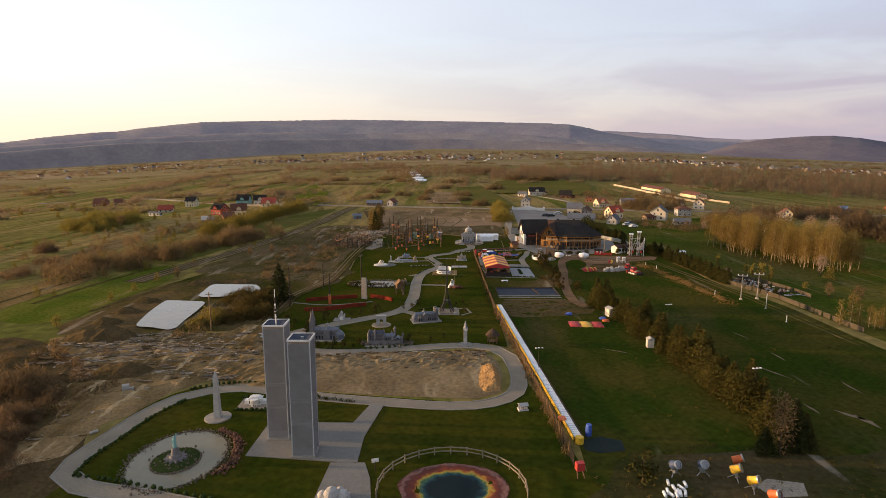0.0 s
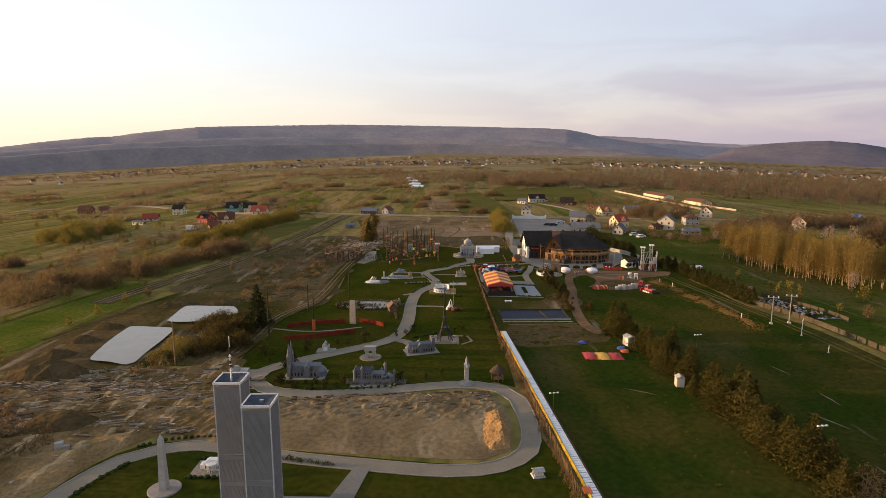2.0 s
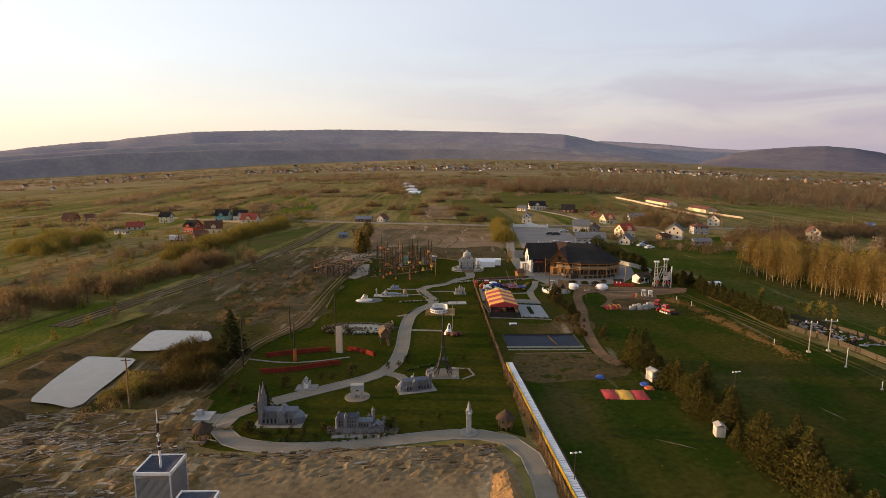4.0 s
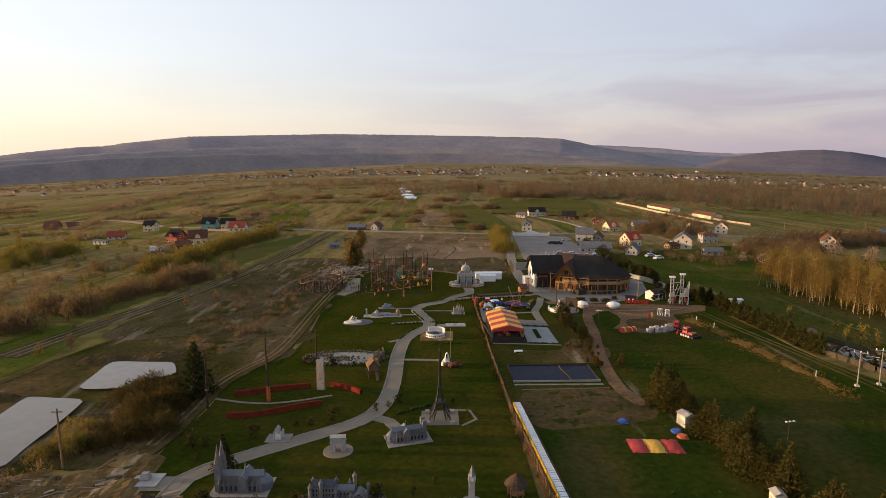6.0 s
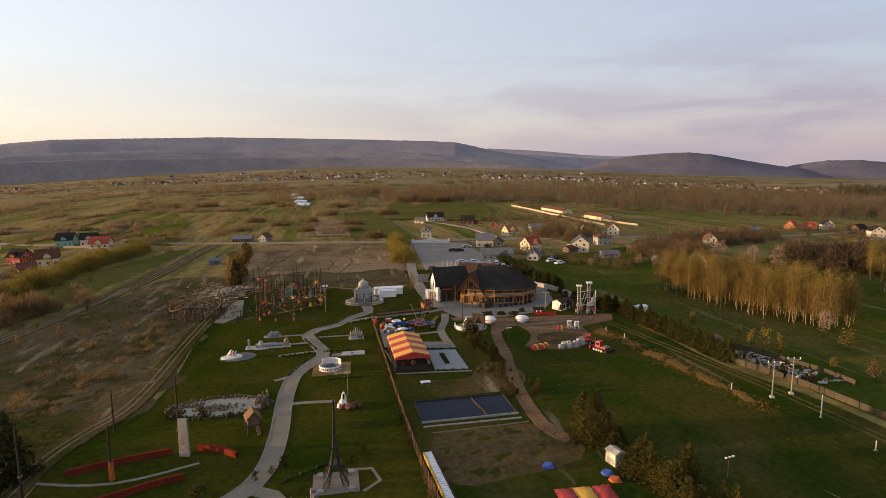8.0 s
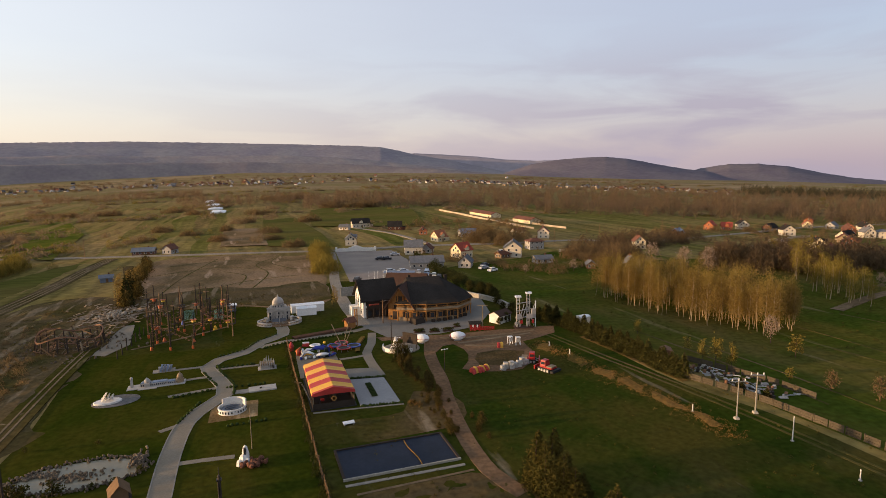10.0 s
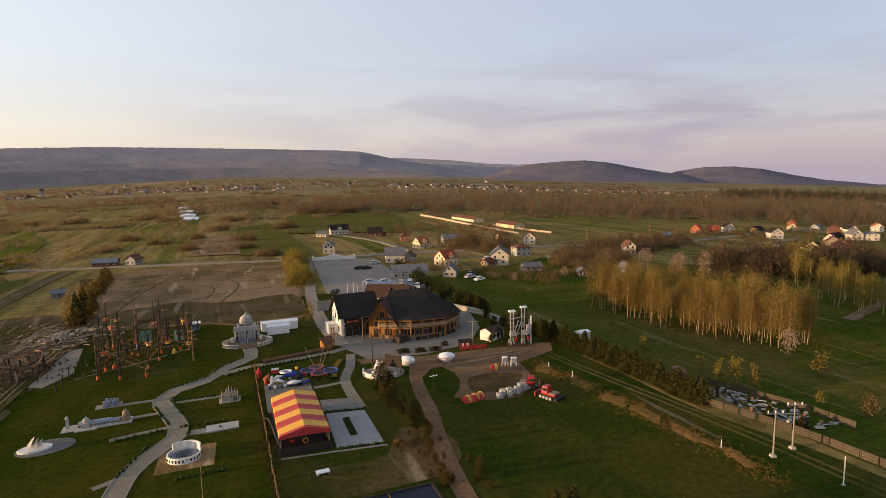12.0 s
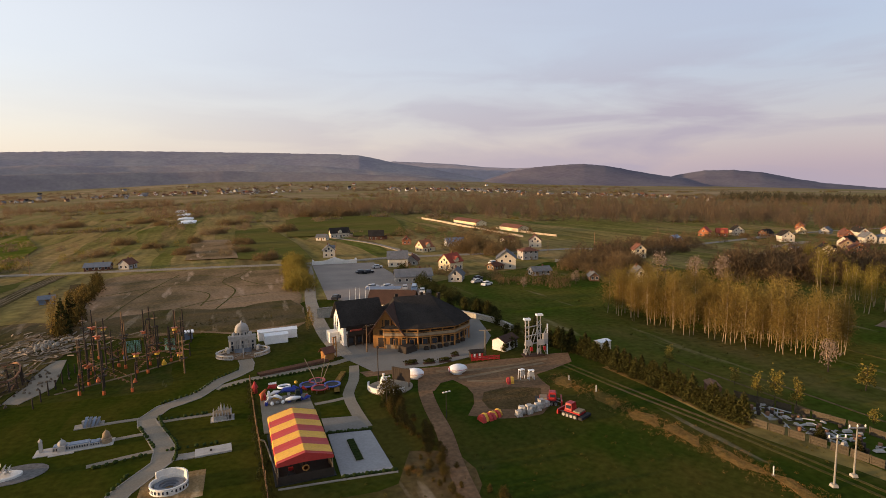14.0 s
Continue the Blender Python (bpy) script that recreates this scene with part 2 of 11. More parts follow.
M = {
    "dry": mat("dry_yellow_grass", (0.24, 0.132, 0.044), (0.15, 0.098, 0.028), 0.25, 1.8, 0.95, bump=0.5, dist=0.15, contrast=0.16),
    "soil": mat("levelled_clay_ground", (0.235, 0.168, 0.104), (0.13, 0.092, 0.054), 0.16, 1.3, 0.95, bump=0.7, dist=0.12, contrast=0.2, stretch=(4, 2.2)),
    # orange tone puts the low sun on the bank into its colour
    "bank": mat("sandy_clay_bank", (0.36, 0.21, 0.085), (0.22, 0.13, 0.058), 0.5, 2.5, 0.95, bump=0.9, dist=0.25),
    "gravel": mat("compacted_gravel", (0.3, 0.255, 0.2), (0.22, 0.188, 0.148), 0.2, 3.0, 0.9, bump=0.3),
    "path": mat("pale_stone_paving", (0.25, 0.21, 0.158), (0.185, 0.156, 0.116), 0.3, 4.0, 0.85, bump=0.2, dist=0.02),
    "kerb": mat("concrete_kerb", (0.29, 0.262, 0.222), None, 1, 6, 0.85, bump=0.2, dist=0.01, spec=0.1),
    "paving": mat("grey_concrete_paving", (0.2, 0.184, 0.158), (0.16, 0.147, 0.128), 0.25, 3.0, 0.8, bump=0.2, dist=0.02),
    "asphalt": mat("worn_asphalt", (0.12, 0.115, 0.11), (0.17, 0.16, 0.15), 0.08, 2.0, 0.9, bump=0.2, dist=0.02),
    "cobble": mat("grey_brown_cobble_paving", (0.29, 0.24, 0.2), (0.21, 0.175, 0.148), 0.12, 3.0, 0.85, bump=0.3, dist=0.03),
    "white": mat("white_painted_plaster", (0.72, 0.685, 0.63), (0.62, 0.59, 0.54), 0.8, 6, 0.7, bump=0.1, dist=0.01, rand=0.06),
    "cream": mat("cream_plaster", (0.66, 0.55, 0.36), (0.58, 0.48, 0.31), 0.8, 6, 0.75, bump=0.1, dist=0.01, rand=0.06),
    "grey": mat("grey_render", (0.36, 0.34, 0.32), (0.28, 0.265, 0.25), 0.6, 5, 0.8, bump=0.2, dist=0.01, rand=0.1),
    "stone": mat("pale_model_stone", (0.41, 0.385, 0.35), (0.31, 0.285, 0.255), 1.2, 7, 0.75, bump=0.2, dist=0.01, rand=0.08),
    "slate": mat("grey_blue_slate_roof", (0.16, 0.17, 0.19), (0.11, 0.115, 0.13), 0.8, 6, 0.6, bump=0.2, dist=0.02),
    "ribs": mat("brushed_aluminium_cladding", (0.315, 0.298, 0.292), (0.26, 0.248, 0.244), 0.3, 1.2, 0.5, 0.3, bump=0.03, dist=0.01),
    "steel": mat("galvanised_steel", (0.45, 0.45, 0.45), None, 1, 8, 0.4, 0.8, bump=0.1, dist=0.01),
    "iron": mat("dark_brown_iron_lattice", (0.055, 0.045, 0.038), None, 1, 8, 0.6, 0.3, bump=0.1, dist=0.01),
    "dark": mat("dark_weathered_timber", (0.05, 0.038, 0.03), (0.035, 0.028, 0.022), 0.7, 6, 0.85, bump=0.4, dist=0.02),
    "shingle": mat("charcoal_roof_shingle", (0.026, 0.023, 0.021), (0.042, 0.037, 0.033), 0.25, 4, 0.92, bump=0.5, dist=0.03),
    "timber": mat("honey_coloured_log_timber", (0.36, 0.175, 0.056), (0.25, 0.122, 0.04), 0.9, 7, 0.75, bump=0.3, dist=0.02),
    "wood": mat("brown_weathered_wood", (0.2, 0.125, 0.065), (0.13, 0.08, 0.045), 1.0, 8, 0.85, bump=0.4, dist=0.02, rand=0.15),
    "paleswood": mat("pale_fence_wood", (0.25, 0.2, 0.135), (0.17, 0.135, 0.09), 1, 8, 0.85, bump=0.3, dist=0.01, rand=0.1),
    "tile": mat("brown_roof_tile", (0.15, 0.065, 0.04), (0.1, 0.045, 0.03), 0.7, 5, 0.8, bump=0.4, dist=0.03, rand=0.15),
    "redtile": mat("red_roof_tile", (0.33, 0.07, 0.042), (0.25, 0.056, 0.036), 0.7, 5, 0.75, bump=0.4, dist=0.03, rand=0.12),
    "orangetile": mat("orange_roof_tile", (0.36, 0.14, 0.07), (0.28, 0.11, 0.055), 0.7, 5, 0.75, bump=0.4, dist=0.03, rand=0.12),
    "greyroof": mat("grey_fibre_cement_roof", (0.15, 0.15, 0.155), (0.1, 0.1, 0.105), 0.7, 5, 0.8, bump=0.3, dist=0.02, rand=0.2),
    "brick": mat("orange_hollow_brick_wall", (0.33, 0.125, 0.06), (0.26, 0.1, 0.05), 1.0, 6, 0.85, bump=0.3, dist=0.02, rand=0.2),
    "bluemetal": mat("pale_blue_sheet_metal", (0.17, 0.21, 0.28), (0.14, 0.17, 0.23), 0.5, 5, 0.6, 0.2, bump=0.1, dist=0.01),
    "glass": mat("dark_window_glass", (0.03, 0.035, 0.045), (0.02, 0.024, 0.03), 1, 4, 0.12, 0.0, bump=0, spec=0.6),
    "red": mat("red_painted_metal", (0.36, 0.022, 0.02), (0.27, 0.018, 0.016), 1, 6, 0.4, bump=0.05, dist=0.01),
    "redpvc": mat("faded_red_tarpaulin", (0.5, 0.055, 0.045), (0.42, 0.045, 0.04), 0.5, 4, 0.55, bump=0.2, dist=0.03, leaf=0.15),
    "yellowpvc": mat("yellow_tarpaulin", (0.8, 0.45, 0.06), (0.7, 0.38, 0.055), 0.5, 4, 0.55, bump=0.2, dist=0.03, leaf=0.15),
    "yellow": mat("yellow_plastic", (0.7, 0.42, 0.03), (0.58, 0.34, 0.03), 1, 6, 0.45, bump=0.1, dist=0.01),
    "orange": mat("orange_plastic", (0.5, 0.12, 0.03), (0.36, 0.08, 0.022), 1, 6, 0.5, bump=0.1, dist=0.01),
    "blue": mat("blue_plastic", (0.05, 0.1, 0.38), (0.04, 0.075, 0.28), 1, 6, 0.45, bump=0.1, dist=0.01),
    "liner": mat("dark_blue_pool_liner", (0.02, 0.027, 0.045), (0.014, 0.019, 0.03), 0.3, 2, 0.6, bump=0.1, dist=0.02, spec=0.1),
    "whiteplastic": mat("white_plastic", (0.8, 0.8, 0.8), (0.72, 0.72, 0.72), 1, 6, 0.4, bump=0.05, dist=0.01),
    "black": mat("black_rubber", (0.02, 0.02, 0.02), None, 1, 6, 0.7, bump=0.1, dist=0.01),
    "concrete": mat("weathered_concrete", (0.36, 0.33, 0.28), (0.27, 0.25, 0.21), 0.6, 5, 0.9, bump=0.3, dist=0.02, rand=0.08),
    "rust": mat("rusty_scrap", (0.25, 0.13, 0.07), (0.16, 0.09, 0.06), 1.5, 7, 0.8, bump=0.4, dist=0.03, rand=0.3),
    "rock": mat("field_stones", (0.16, 0.125, 0.09), (0.085, 0.068, 0.05), 1.5, 6, 0.9, bump=0.5, dist=0.04, island=0.35),
    "redrock": mat("reddish_rockery_stones", (0.15, 0.078, 0.05), (0.095, 0.058, 0.042), 1.5, 6, 0.9, bump=0.5, dist=0.04, island=0.4),
    "verdigris": mat("verdigris_copper", (0.22, 0.42, 0.38), (0.17, 0.33, 0.3), 2, 9, 0.7, bump=0.2, dist=0.01),
    "hedge": mat("dark_clipped_hedge", (0.02, 0.032, 0.01), (0.035, 0.045, 0.014), 2, 9, 0.95, bump=0.8, dist=0.08, island=0.3),
    "conifer": mat("spruce_needles", (0.082, 0.064, 0.016), (0.044, 0.046, 0.012), 0.35, 3, 0.9, bump=0, island=0.22, rand=0.2, leaf=0.25),
    "hedgeconifer": mat("hedge_spruce_needles", (0.062, 0.055, 0.016), (0.036, 0.038, 0.012), 0.35, 3, 0.9, bump=0, island=0.4, rand=0.2, leaf=0.3),
    "oldtile": mat("dark_brown_old_tile", (0.075, 0.042, 0.03), (0.055, 0.032, 0.024), 0.7, 5, 0.85, bump=0.4, dist=0.03),
    "sandstone": mat("beige_sandstone_cladding", (0.3, 0.22, 0.14), (0.22, 0.16, 0.1), 1.2, 6, 0.85, bump=0.4, dist=0.02),
    "darkconifer": mat("dark_spruce_needles", (0.03, 0.036, 0.012), (0.045, 0.045, 0.016), 0.5, 3, 0.9, bump=0, island=0.4, leaf=0.25),
    "birchleaf": mat("young_birch_leaves", (0.24, 0.175, 0.04), (0.2, 0.125, 0.05), 0.1, 2, 0.9, bump=0, island=0.25, rand=0.2, leaf=0.45),
    "bush": mat("bare_brown_scrub", (0.19, 0.122, 0.062), (0.15, 0.108, 0.048), 0.02, 0.5, 0.9, bump=0, island=0.14, leaf=0.5),
    # paler than the near scrub, so the colour itself carries the haze
    "farbush": mat("pale_brown_thickets", (0.222, 0.156, 0.096), (0.18, 0.14, 0.074), 0.01, 0.3, 0.9, bump=0, island=0.15, leaf=0.55),
    "brownwood": mat("leafless_brown_woodland", (0.188, 0.125, 0.078), (0.15, 0.108, 0.06), 0.02, 0.5, 0.9, bump=0, island=0.1, leaf=0.55),
    "willow": mat("yellow_green_willow_leaves", (0.22, 0.162, 0.036), (0.165, 0.138, 0.032), 0.15, 2, 0.9, bump=0, island=0.3, rand=0.15, spec=0.1, leaf=0.4),
    "blossom": mat("pale_pink_blossom", (0.3, 0.22, 0.165), (0.2, 0.145, 0.1), 0.4, 3, 0.9, bump=0, island=0.3, spec=0.1, leaf=0.3),
    "bark": mat("brown_bark", (0.085, 0.06, 0.042), None, 1, 6, 0.95, bump=0.5, dist=0.03),
    "birchbark": mat("white_birch_bark", (0.42, 0.325, 0.2), (0.24, 0.18, 0.12), 0.9, 5, 0.85, bump=0.3, dist=0.02),
    "panelfence": mat("ochre_concrete_panels", (0.085, 0.07, 0.048), (0.055, 0.046, 0.034), 0.6, 5, 0.9, bump=0.3, dist=0.02, rand=0.15),
    "greenfield": mat("young_green_crop", (0.08, 0.09, 0.018), (0.13, 0.1, 0.032), 0.03, 0.5, 0.95, bump=0.5, dist=0.15, stretch=(76, 6.0)),
    "yard": mat("red_brown_yard_gravel", (0.2, 0.122, 0.07), (0.11, 0.07, 0.04), 0.16, 1.5, 0.95, bump=0.5, dist=0.08),
    "banksoil": mat("dug_brown_earth", (0.108, 0.071, 0.034), (0.057, 0.043, 0.018), 0.3, 2.0, 0.95, bump=0.9, dist=0.2),
    "darkmat": mat("dark_teal_rubber", (0.012, 0.02, 0.018), (0.02, 0.026, 0.02), 0.5, 3, 0.8, bump=0.2),
    "gunblue": mat("scuffed_grey_blue_paint", (0.05, 0.08, 0.16), (0.05, 0.06, 0.09), 1.5, 6, 0.5, bump=0.05),
    "mesh": mat("red_brown_safety_mesh", (0.2, 0.035, 0.018), (0.12, 0.025, 0.015), 0.8, 5, 0.9, bump=0.3),
    "darkbrown": mat("dark_brown_bare_twigs", (0.145, 0.095, 0.054), (0.108, 0.076, 0.04), 0.05, 0.5, 0.9, bump=0, island=0.15, leaf=0.5),
    "yardwall": mat("cream_concrete_wall", (0.46, 0.37, 0.26), (0.34, 0.27, 0.19), 0.15, 3, 0.85, bump=0.2, dist=0.02),
    "bandmetal": mat("dull_grey_metal_panels", (0.235, 0.222, 0.216), (0.2, 0.19, 0.186), 0.3, 1.2, 0.6, 0.2, bump=0.03, dist=0.01),
    "trim": mat("pale_grey_metal_trim", (0.5, 0.49, 0.48), (0.42, 0.41, 0.4), 0.6, 5, 0.5, bump=0.03, dist=0.01),
    "darkroof": mat("dark_blue_roofing_felt", (0.08, 0.085, 0.105), (0.055, 0.06, 0.078), 1, 4, 0.9, bump=0.2),
    "fallowweed": mat("brown_weeds", (0.13, 0.092, 0.035), (0.07, 0.062, 0.018), 0.2, 2, 0.9, bump=0, island=0.4, leaf=0.4),
    "meadowweed": mat("coarse_meadow_grass", (0.06, 0.062, 0.012), (0.095, 0.075, 0.02), 0.1, 2, 0.9, bump=0, island=0.35, leaf=0.4),
    "thatch": mat("dark_brown_thatch", (0.085, 0.058, 0.04), (0.055, 0.038, 0.028), 1.2, 7, 0.9, bump=0.6, dist=0.04),
    "gothic": mat("dark_grey_gothic_stone", (0.195, 0.18, 0.172), (0.12, 0.112, 0.11), 1.5, 8, 0.8, bump=0.3, dist=0.01),
    "debris": mat("pale_broken_timber", (0.31, 0.25, 0.19), (0.2, 0.155, 0.11), 1, 6, 0.9, bump=0.3, dist=0.01, island=0.4),
    # the mauve-grey of the next four hill colours stands in for distance haze
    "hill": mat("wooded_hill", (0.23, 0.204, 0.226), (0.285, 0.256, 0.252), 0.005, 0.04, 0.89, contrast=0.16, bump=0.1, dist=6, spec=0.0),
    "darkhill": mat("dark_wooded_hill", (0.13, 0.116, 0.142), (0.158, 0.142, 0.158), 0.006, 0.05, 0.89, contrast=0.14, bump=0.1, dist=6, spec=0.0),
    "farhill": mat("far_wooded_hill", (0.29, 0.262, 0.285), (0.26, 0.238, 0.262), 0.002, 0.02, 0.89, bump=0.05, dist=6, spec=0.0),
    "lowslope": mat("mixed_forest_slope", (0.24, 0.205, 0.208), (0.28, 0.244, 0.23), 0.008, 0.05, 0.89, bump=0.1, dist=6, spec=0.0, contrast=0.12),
    "court": mat("pale_grey_court_slabs", (0.3, 0.292, 0.288), (0.25, 0.243, 0.24), 0.2, 3.0, 0.8, bump=0.15, dist=0.02),
    "shrub": mat("olive_brown_shrub_leaves", (0.055, 0.047, 0.014), (0.1, 0.068, 0.022), 0.3, 3, 0.9, bump=0, island=0.4, leaf=0.35),
    "navy": mat("navy_blue_inflatable_vinyl", (0.03, 0.05, 0.3), (0.024, 0.04, 0.22), 1, 6, 0.45, bump=0.1, dist=0.01),
    "bluestone": mat("blue_grey_model_glazing", (0.12, 0.155, 0.22), (0.2, 0.23, 0.28), 2.5, 9, 0.4, bump=0.05, dist=0.01),
    "farpine": mat("far_mixed_forest", (0.085, 0.07, 0.042), (0.058, 0.054, 0.03), 0.01, 0.3, 0.9, bump=0, island=0.3, leaf=0.4),
    "clod": mat("dark_brown_clay_clods", (0.17, 0.118, 0.066), (0.1, 0.07, 0.04), 0.6, 5, 0.95, bump=0.5, dist=0.05, island=0.4),
    # white plaster dulled for walls in shade, creamed for low sun on gables
    "housewall": mat("weathered_white_house_plaster", (0.6, 0.53, 0.42), (0.48, 0.42, 0.335), 0.3, 4, 0.8, bump=0.1, dist=0.01, rand=0.15),
    # pale warm tone of the pine belt stands in for haze before it
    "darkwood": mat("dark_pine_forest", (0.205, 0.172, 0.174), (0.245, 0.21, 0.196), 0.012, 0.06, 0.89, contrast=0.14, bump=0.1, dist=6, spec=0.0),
}


def glossy(name, colour, rough, bump=0.02):
    return mat(name, colour, tuple(c * 0.85 for c in colour), 0.08, 0.6, rough, bump=bump, spec=0.5, dist=0.02)


M["water"] = glossy("murky_pond_water", (0.17, 0.13, 0.085), 0.07)
M["greenwater"] = mat("grey_green_basin_water", (0.19, 0.165, 0.105), (0.155, 0.137, 0.09), 0.08, 0.6, 0.3, bump=0.02, spec=0.25, dist=0.02)



def turf(name, green, olive, soil, pale, soil_at=0.58, pale_at=0.66, angle=-32, scale=1.0):
    """Worn grassland: green and olive turf, bare soil and pale scraped streaks."""
    m = bpy.data.materials.new(name)
    m.use_nodes = True
    n, l = m.node_tree.nodes, m.node_tree.links
    p = n["Principled BSDF"]
    p.inputs["Roughness"].default_value, p.inputs["Specular IOR Level"].default_value = 0.95, 0.0
    tc = n.new("ShaderNodeTexCoord")

    def level(size, detail, lo, hi, a=0.0, b=1.0, stretch=1.0, shift=0.0):
        mp = n.new("ShaderNodeMapping")
        mp.inputs["Rotation"].default_value = (0, 0, radians(angle))
        mp.inputs["Location"].default_value = (shift, shift, 0)
        mp.inputs["Scale"].default_value = (1.0, 1 / stretch, 1.0)
        l.new(tc.outputs["Object"], mp.inputs[0])
        q, r = n.new("ShaderNodeTexNoise"), n.new("ShaderNodeMapRange")
        q.inputs["Scale"].default_value, q.inputs["Detail"].default_value = size * scale, detail
        l.new(mp.outputs[0], q.inputs["Vector"])
        for k, v in zip(("From Min", "From Max", "To Min", "To Max"), (lo, hi, a, b)):
            r.inputs[k].default_value = v
        l.new(q.outputs["Fac"], r.inputs["Value"])
        return r.outputs[0]

    def blend(fac, a, b, kind="MIX"):
        q = n.new("ShaderNodeMix")
        q.data_type, q.blend_type = "RGBA", kind
        for v, s in ((fac, "Factor"), (a, "A"), (b, "B")):
            if isinstance(v, tuple):
                q.inputs[s].default_value = (*v, 1)
            elif isinstance(v, float):
                q.inputs[s].default_value = v
            else:
                l.new(v, q.inputs[s])
        return q.outputs["Result"]
    c = blend(level(0.09, 6.0, 0.4, 0.62, stretch=1.6), green, olive)
    c = blend(level(0.04, 7.0, soil_at, soil_at + 0.12, 0.0, 0.85, stretch=1.8, shift=40.0), c, soil)
    c = blend(level(0.22, 5.0, pale_at, pale_at + 0.08, 0.0, 0.8, stretch=7.0, shift=90.0), c, pale)
    c = blend(1.0, c, level(1.1, 6.0, 0.28, 0.72, 0.72, 1.28), "MULTIPLY")
    l.new(c, p.inputs["Base Color"])
    bp = n.new("ShaderNodeBump")
    bp.inputs["Strength"].default_value, bp.inputs["Distance"].default_value = 0.35, 0.12
    l.new(level(1.1, 6.0, 0.0, 1.0), bp.inputs["Height"])
    l.new(bp.outputs[0], p.inputs["Normal"])
    return m


M["meadow"] = turf("rough_meadow_grass", (0.026, 0.039, 0.0055), (0.056, 0.049, 0.0105), (0.075, 0.058, 0.022), (0.2, 0.155, 0.1))
M["lawn"] = turf("mown_grass", (0.029, 0.038, 0.0042), (0.053, 0.048, 0.0075), (0.034, 0.037, 0.0045), (0.056, 0.049, 0.0085), 0.6, 0.64, 10)
M["pasture"] = turf("open_pasture_grass", (0.044, 0.062, 0.0085), (0.086, 0.077, 0.016), (0.112, 0.086, 0.028), (0.2, 0.16, 0.075), 0.57, 0.62, 14, 0.7)
M["drybank"] = turf("dry_grass_bank", (0.042, 0.046, 0.009), (0.12, 0.08, 0.022), (0.2, 0.116, 0.036), (0.24, 0.145, 0.055), 0.4, 0.62, 4, 1.6)
M["trodden"] = turf("trodden_dark_turf", (0.031, 0.034, 0.008), (0.052, 0.044, 0.016), (0.066, 0.05, 0.026), (0.21, 0.175, 0.13), 0.5, 0.62, 10, 1.3)
M["ruts"] = turf("rutted_brown_soil", (0.062, 0.053, 0.018), (0.102, 0.074, 0.034), (0.122, 0.085, 0.044), (0.22, 0.162, 0.1), 0.45, 0.56, -6, 1.5)
M["soilplot"] = turf("levelled_clay_plot", (0.15, 0.106, 0.056), (0.23, 0.165, 0.09), (0.185, 0.131, 0.07), (0.305, 0.228, 0.132), 0.5, 0.6, 86, 1.3)
M["field"] = turf("bare_ploughed_field", (0.13, 0.092, 0.046), (0.215, 0.142, 0.078), (0.27, 0.176, 0.102), (0.37, 0.255, 0.165), 0.47, 0.6, 78, 1.0)
M["freshgreen"] = turf("fresh_green_meadow_strips", (0.075, 0.092, 0.012), (0.125, 0.118, 0.022), (0.15, 0.12, 0.035), (0.2, 0.15, 0.06), 0.56, 0.6, 6, 1.2)
M["drygrass"] = turf("dry_orange_brown_grass", (0.13, 0.088, 0.034), (0.2, 0.13, 0.05), (0.24, 0.15, 0.065), (0.14, 0.11, 0.03), 0.52, 0.6, 6, 1.2)
M["fallow"] = turf("fallow_rough_grass", (0.062, 0.058, 0.016), (0.105, 0.083, 0.028), (0.13, 0.091, 0.046), (0.18, 0.13, 0.075), 0.52, 0.62, 8)
M["worn"] = turf("worn_muddy_turf", (0.047, 0.045, 0.01), (0.088, 0.064, 0.024), (0.105, 0.07, 0.034), (0.25, 0.192, 0.125), 0.46, 0.6, 10)
M["mud"] = turf("churned_clay_soil", (0.115, 0.073, 0.028), (0.198, 0.13, 0.06), (0.262, 0.172, 0.082), (0.42, 0.3, 0.165), 0.5, 0.56, -78, 2.6)

# rolling farmland: long strips of grass, fallow and ploughed soil
g = bpy.data.materials.new("farmland_strips")
g.use_nodes = True
gn, gl = g.node_tree.nodes, g.node_tree.links
gp = gn["Principled BSDF"]
gp.inputs["Roughness"].default_value, gp.inputs["Specular IOR Level"].default_value = 0.95, 0.0
gg = gn.new("ShaderNodeNewGeometry")


def gnoise(scale, detail, vec):
    q = gn.new("ShaderNodeTexNoise")
    q.inputs["Scale"].default_value, q.inputs["Detail"].default_value = scale, detail
    gl.new(vec, q.inputs["Vector"])
    return q.outputs["Fac"]


def gramp(value, stops):
    q = gn.new("ShaderNodeValToRGB")
    while len(q.color_ramp.elements) < len(stops):
        q.color_ramp.elements.new(0.5)
    for e, (at, c) in zip(q.color_ramp.elements, stops):
        e.position, e.color = at, (*c, 1)
    gl.new(value, q.inputs[0])
    return q.outputs[0]


def gmix(fac, a, b, kind="MIX"):
    q = gn.new("ShaderNodeMix")
    q.data_type, q.blend_type = "RGBA", kind
    for v, s in ((fac, "Factor"), (a, "A"), (b, "B")):
        if isinstance(v, float):
            q.inputs[s].default_value = v
        else:
            gl.new(v, q.inputs[s])
    return q.outputs["Result"]


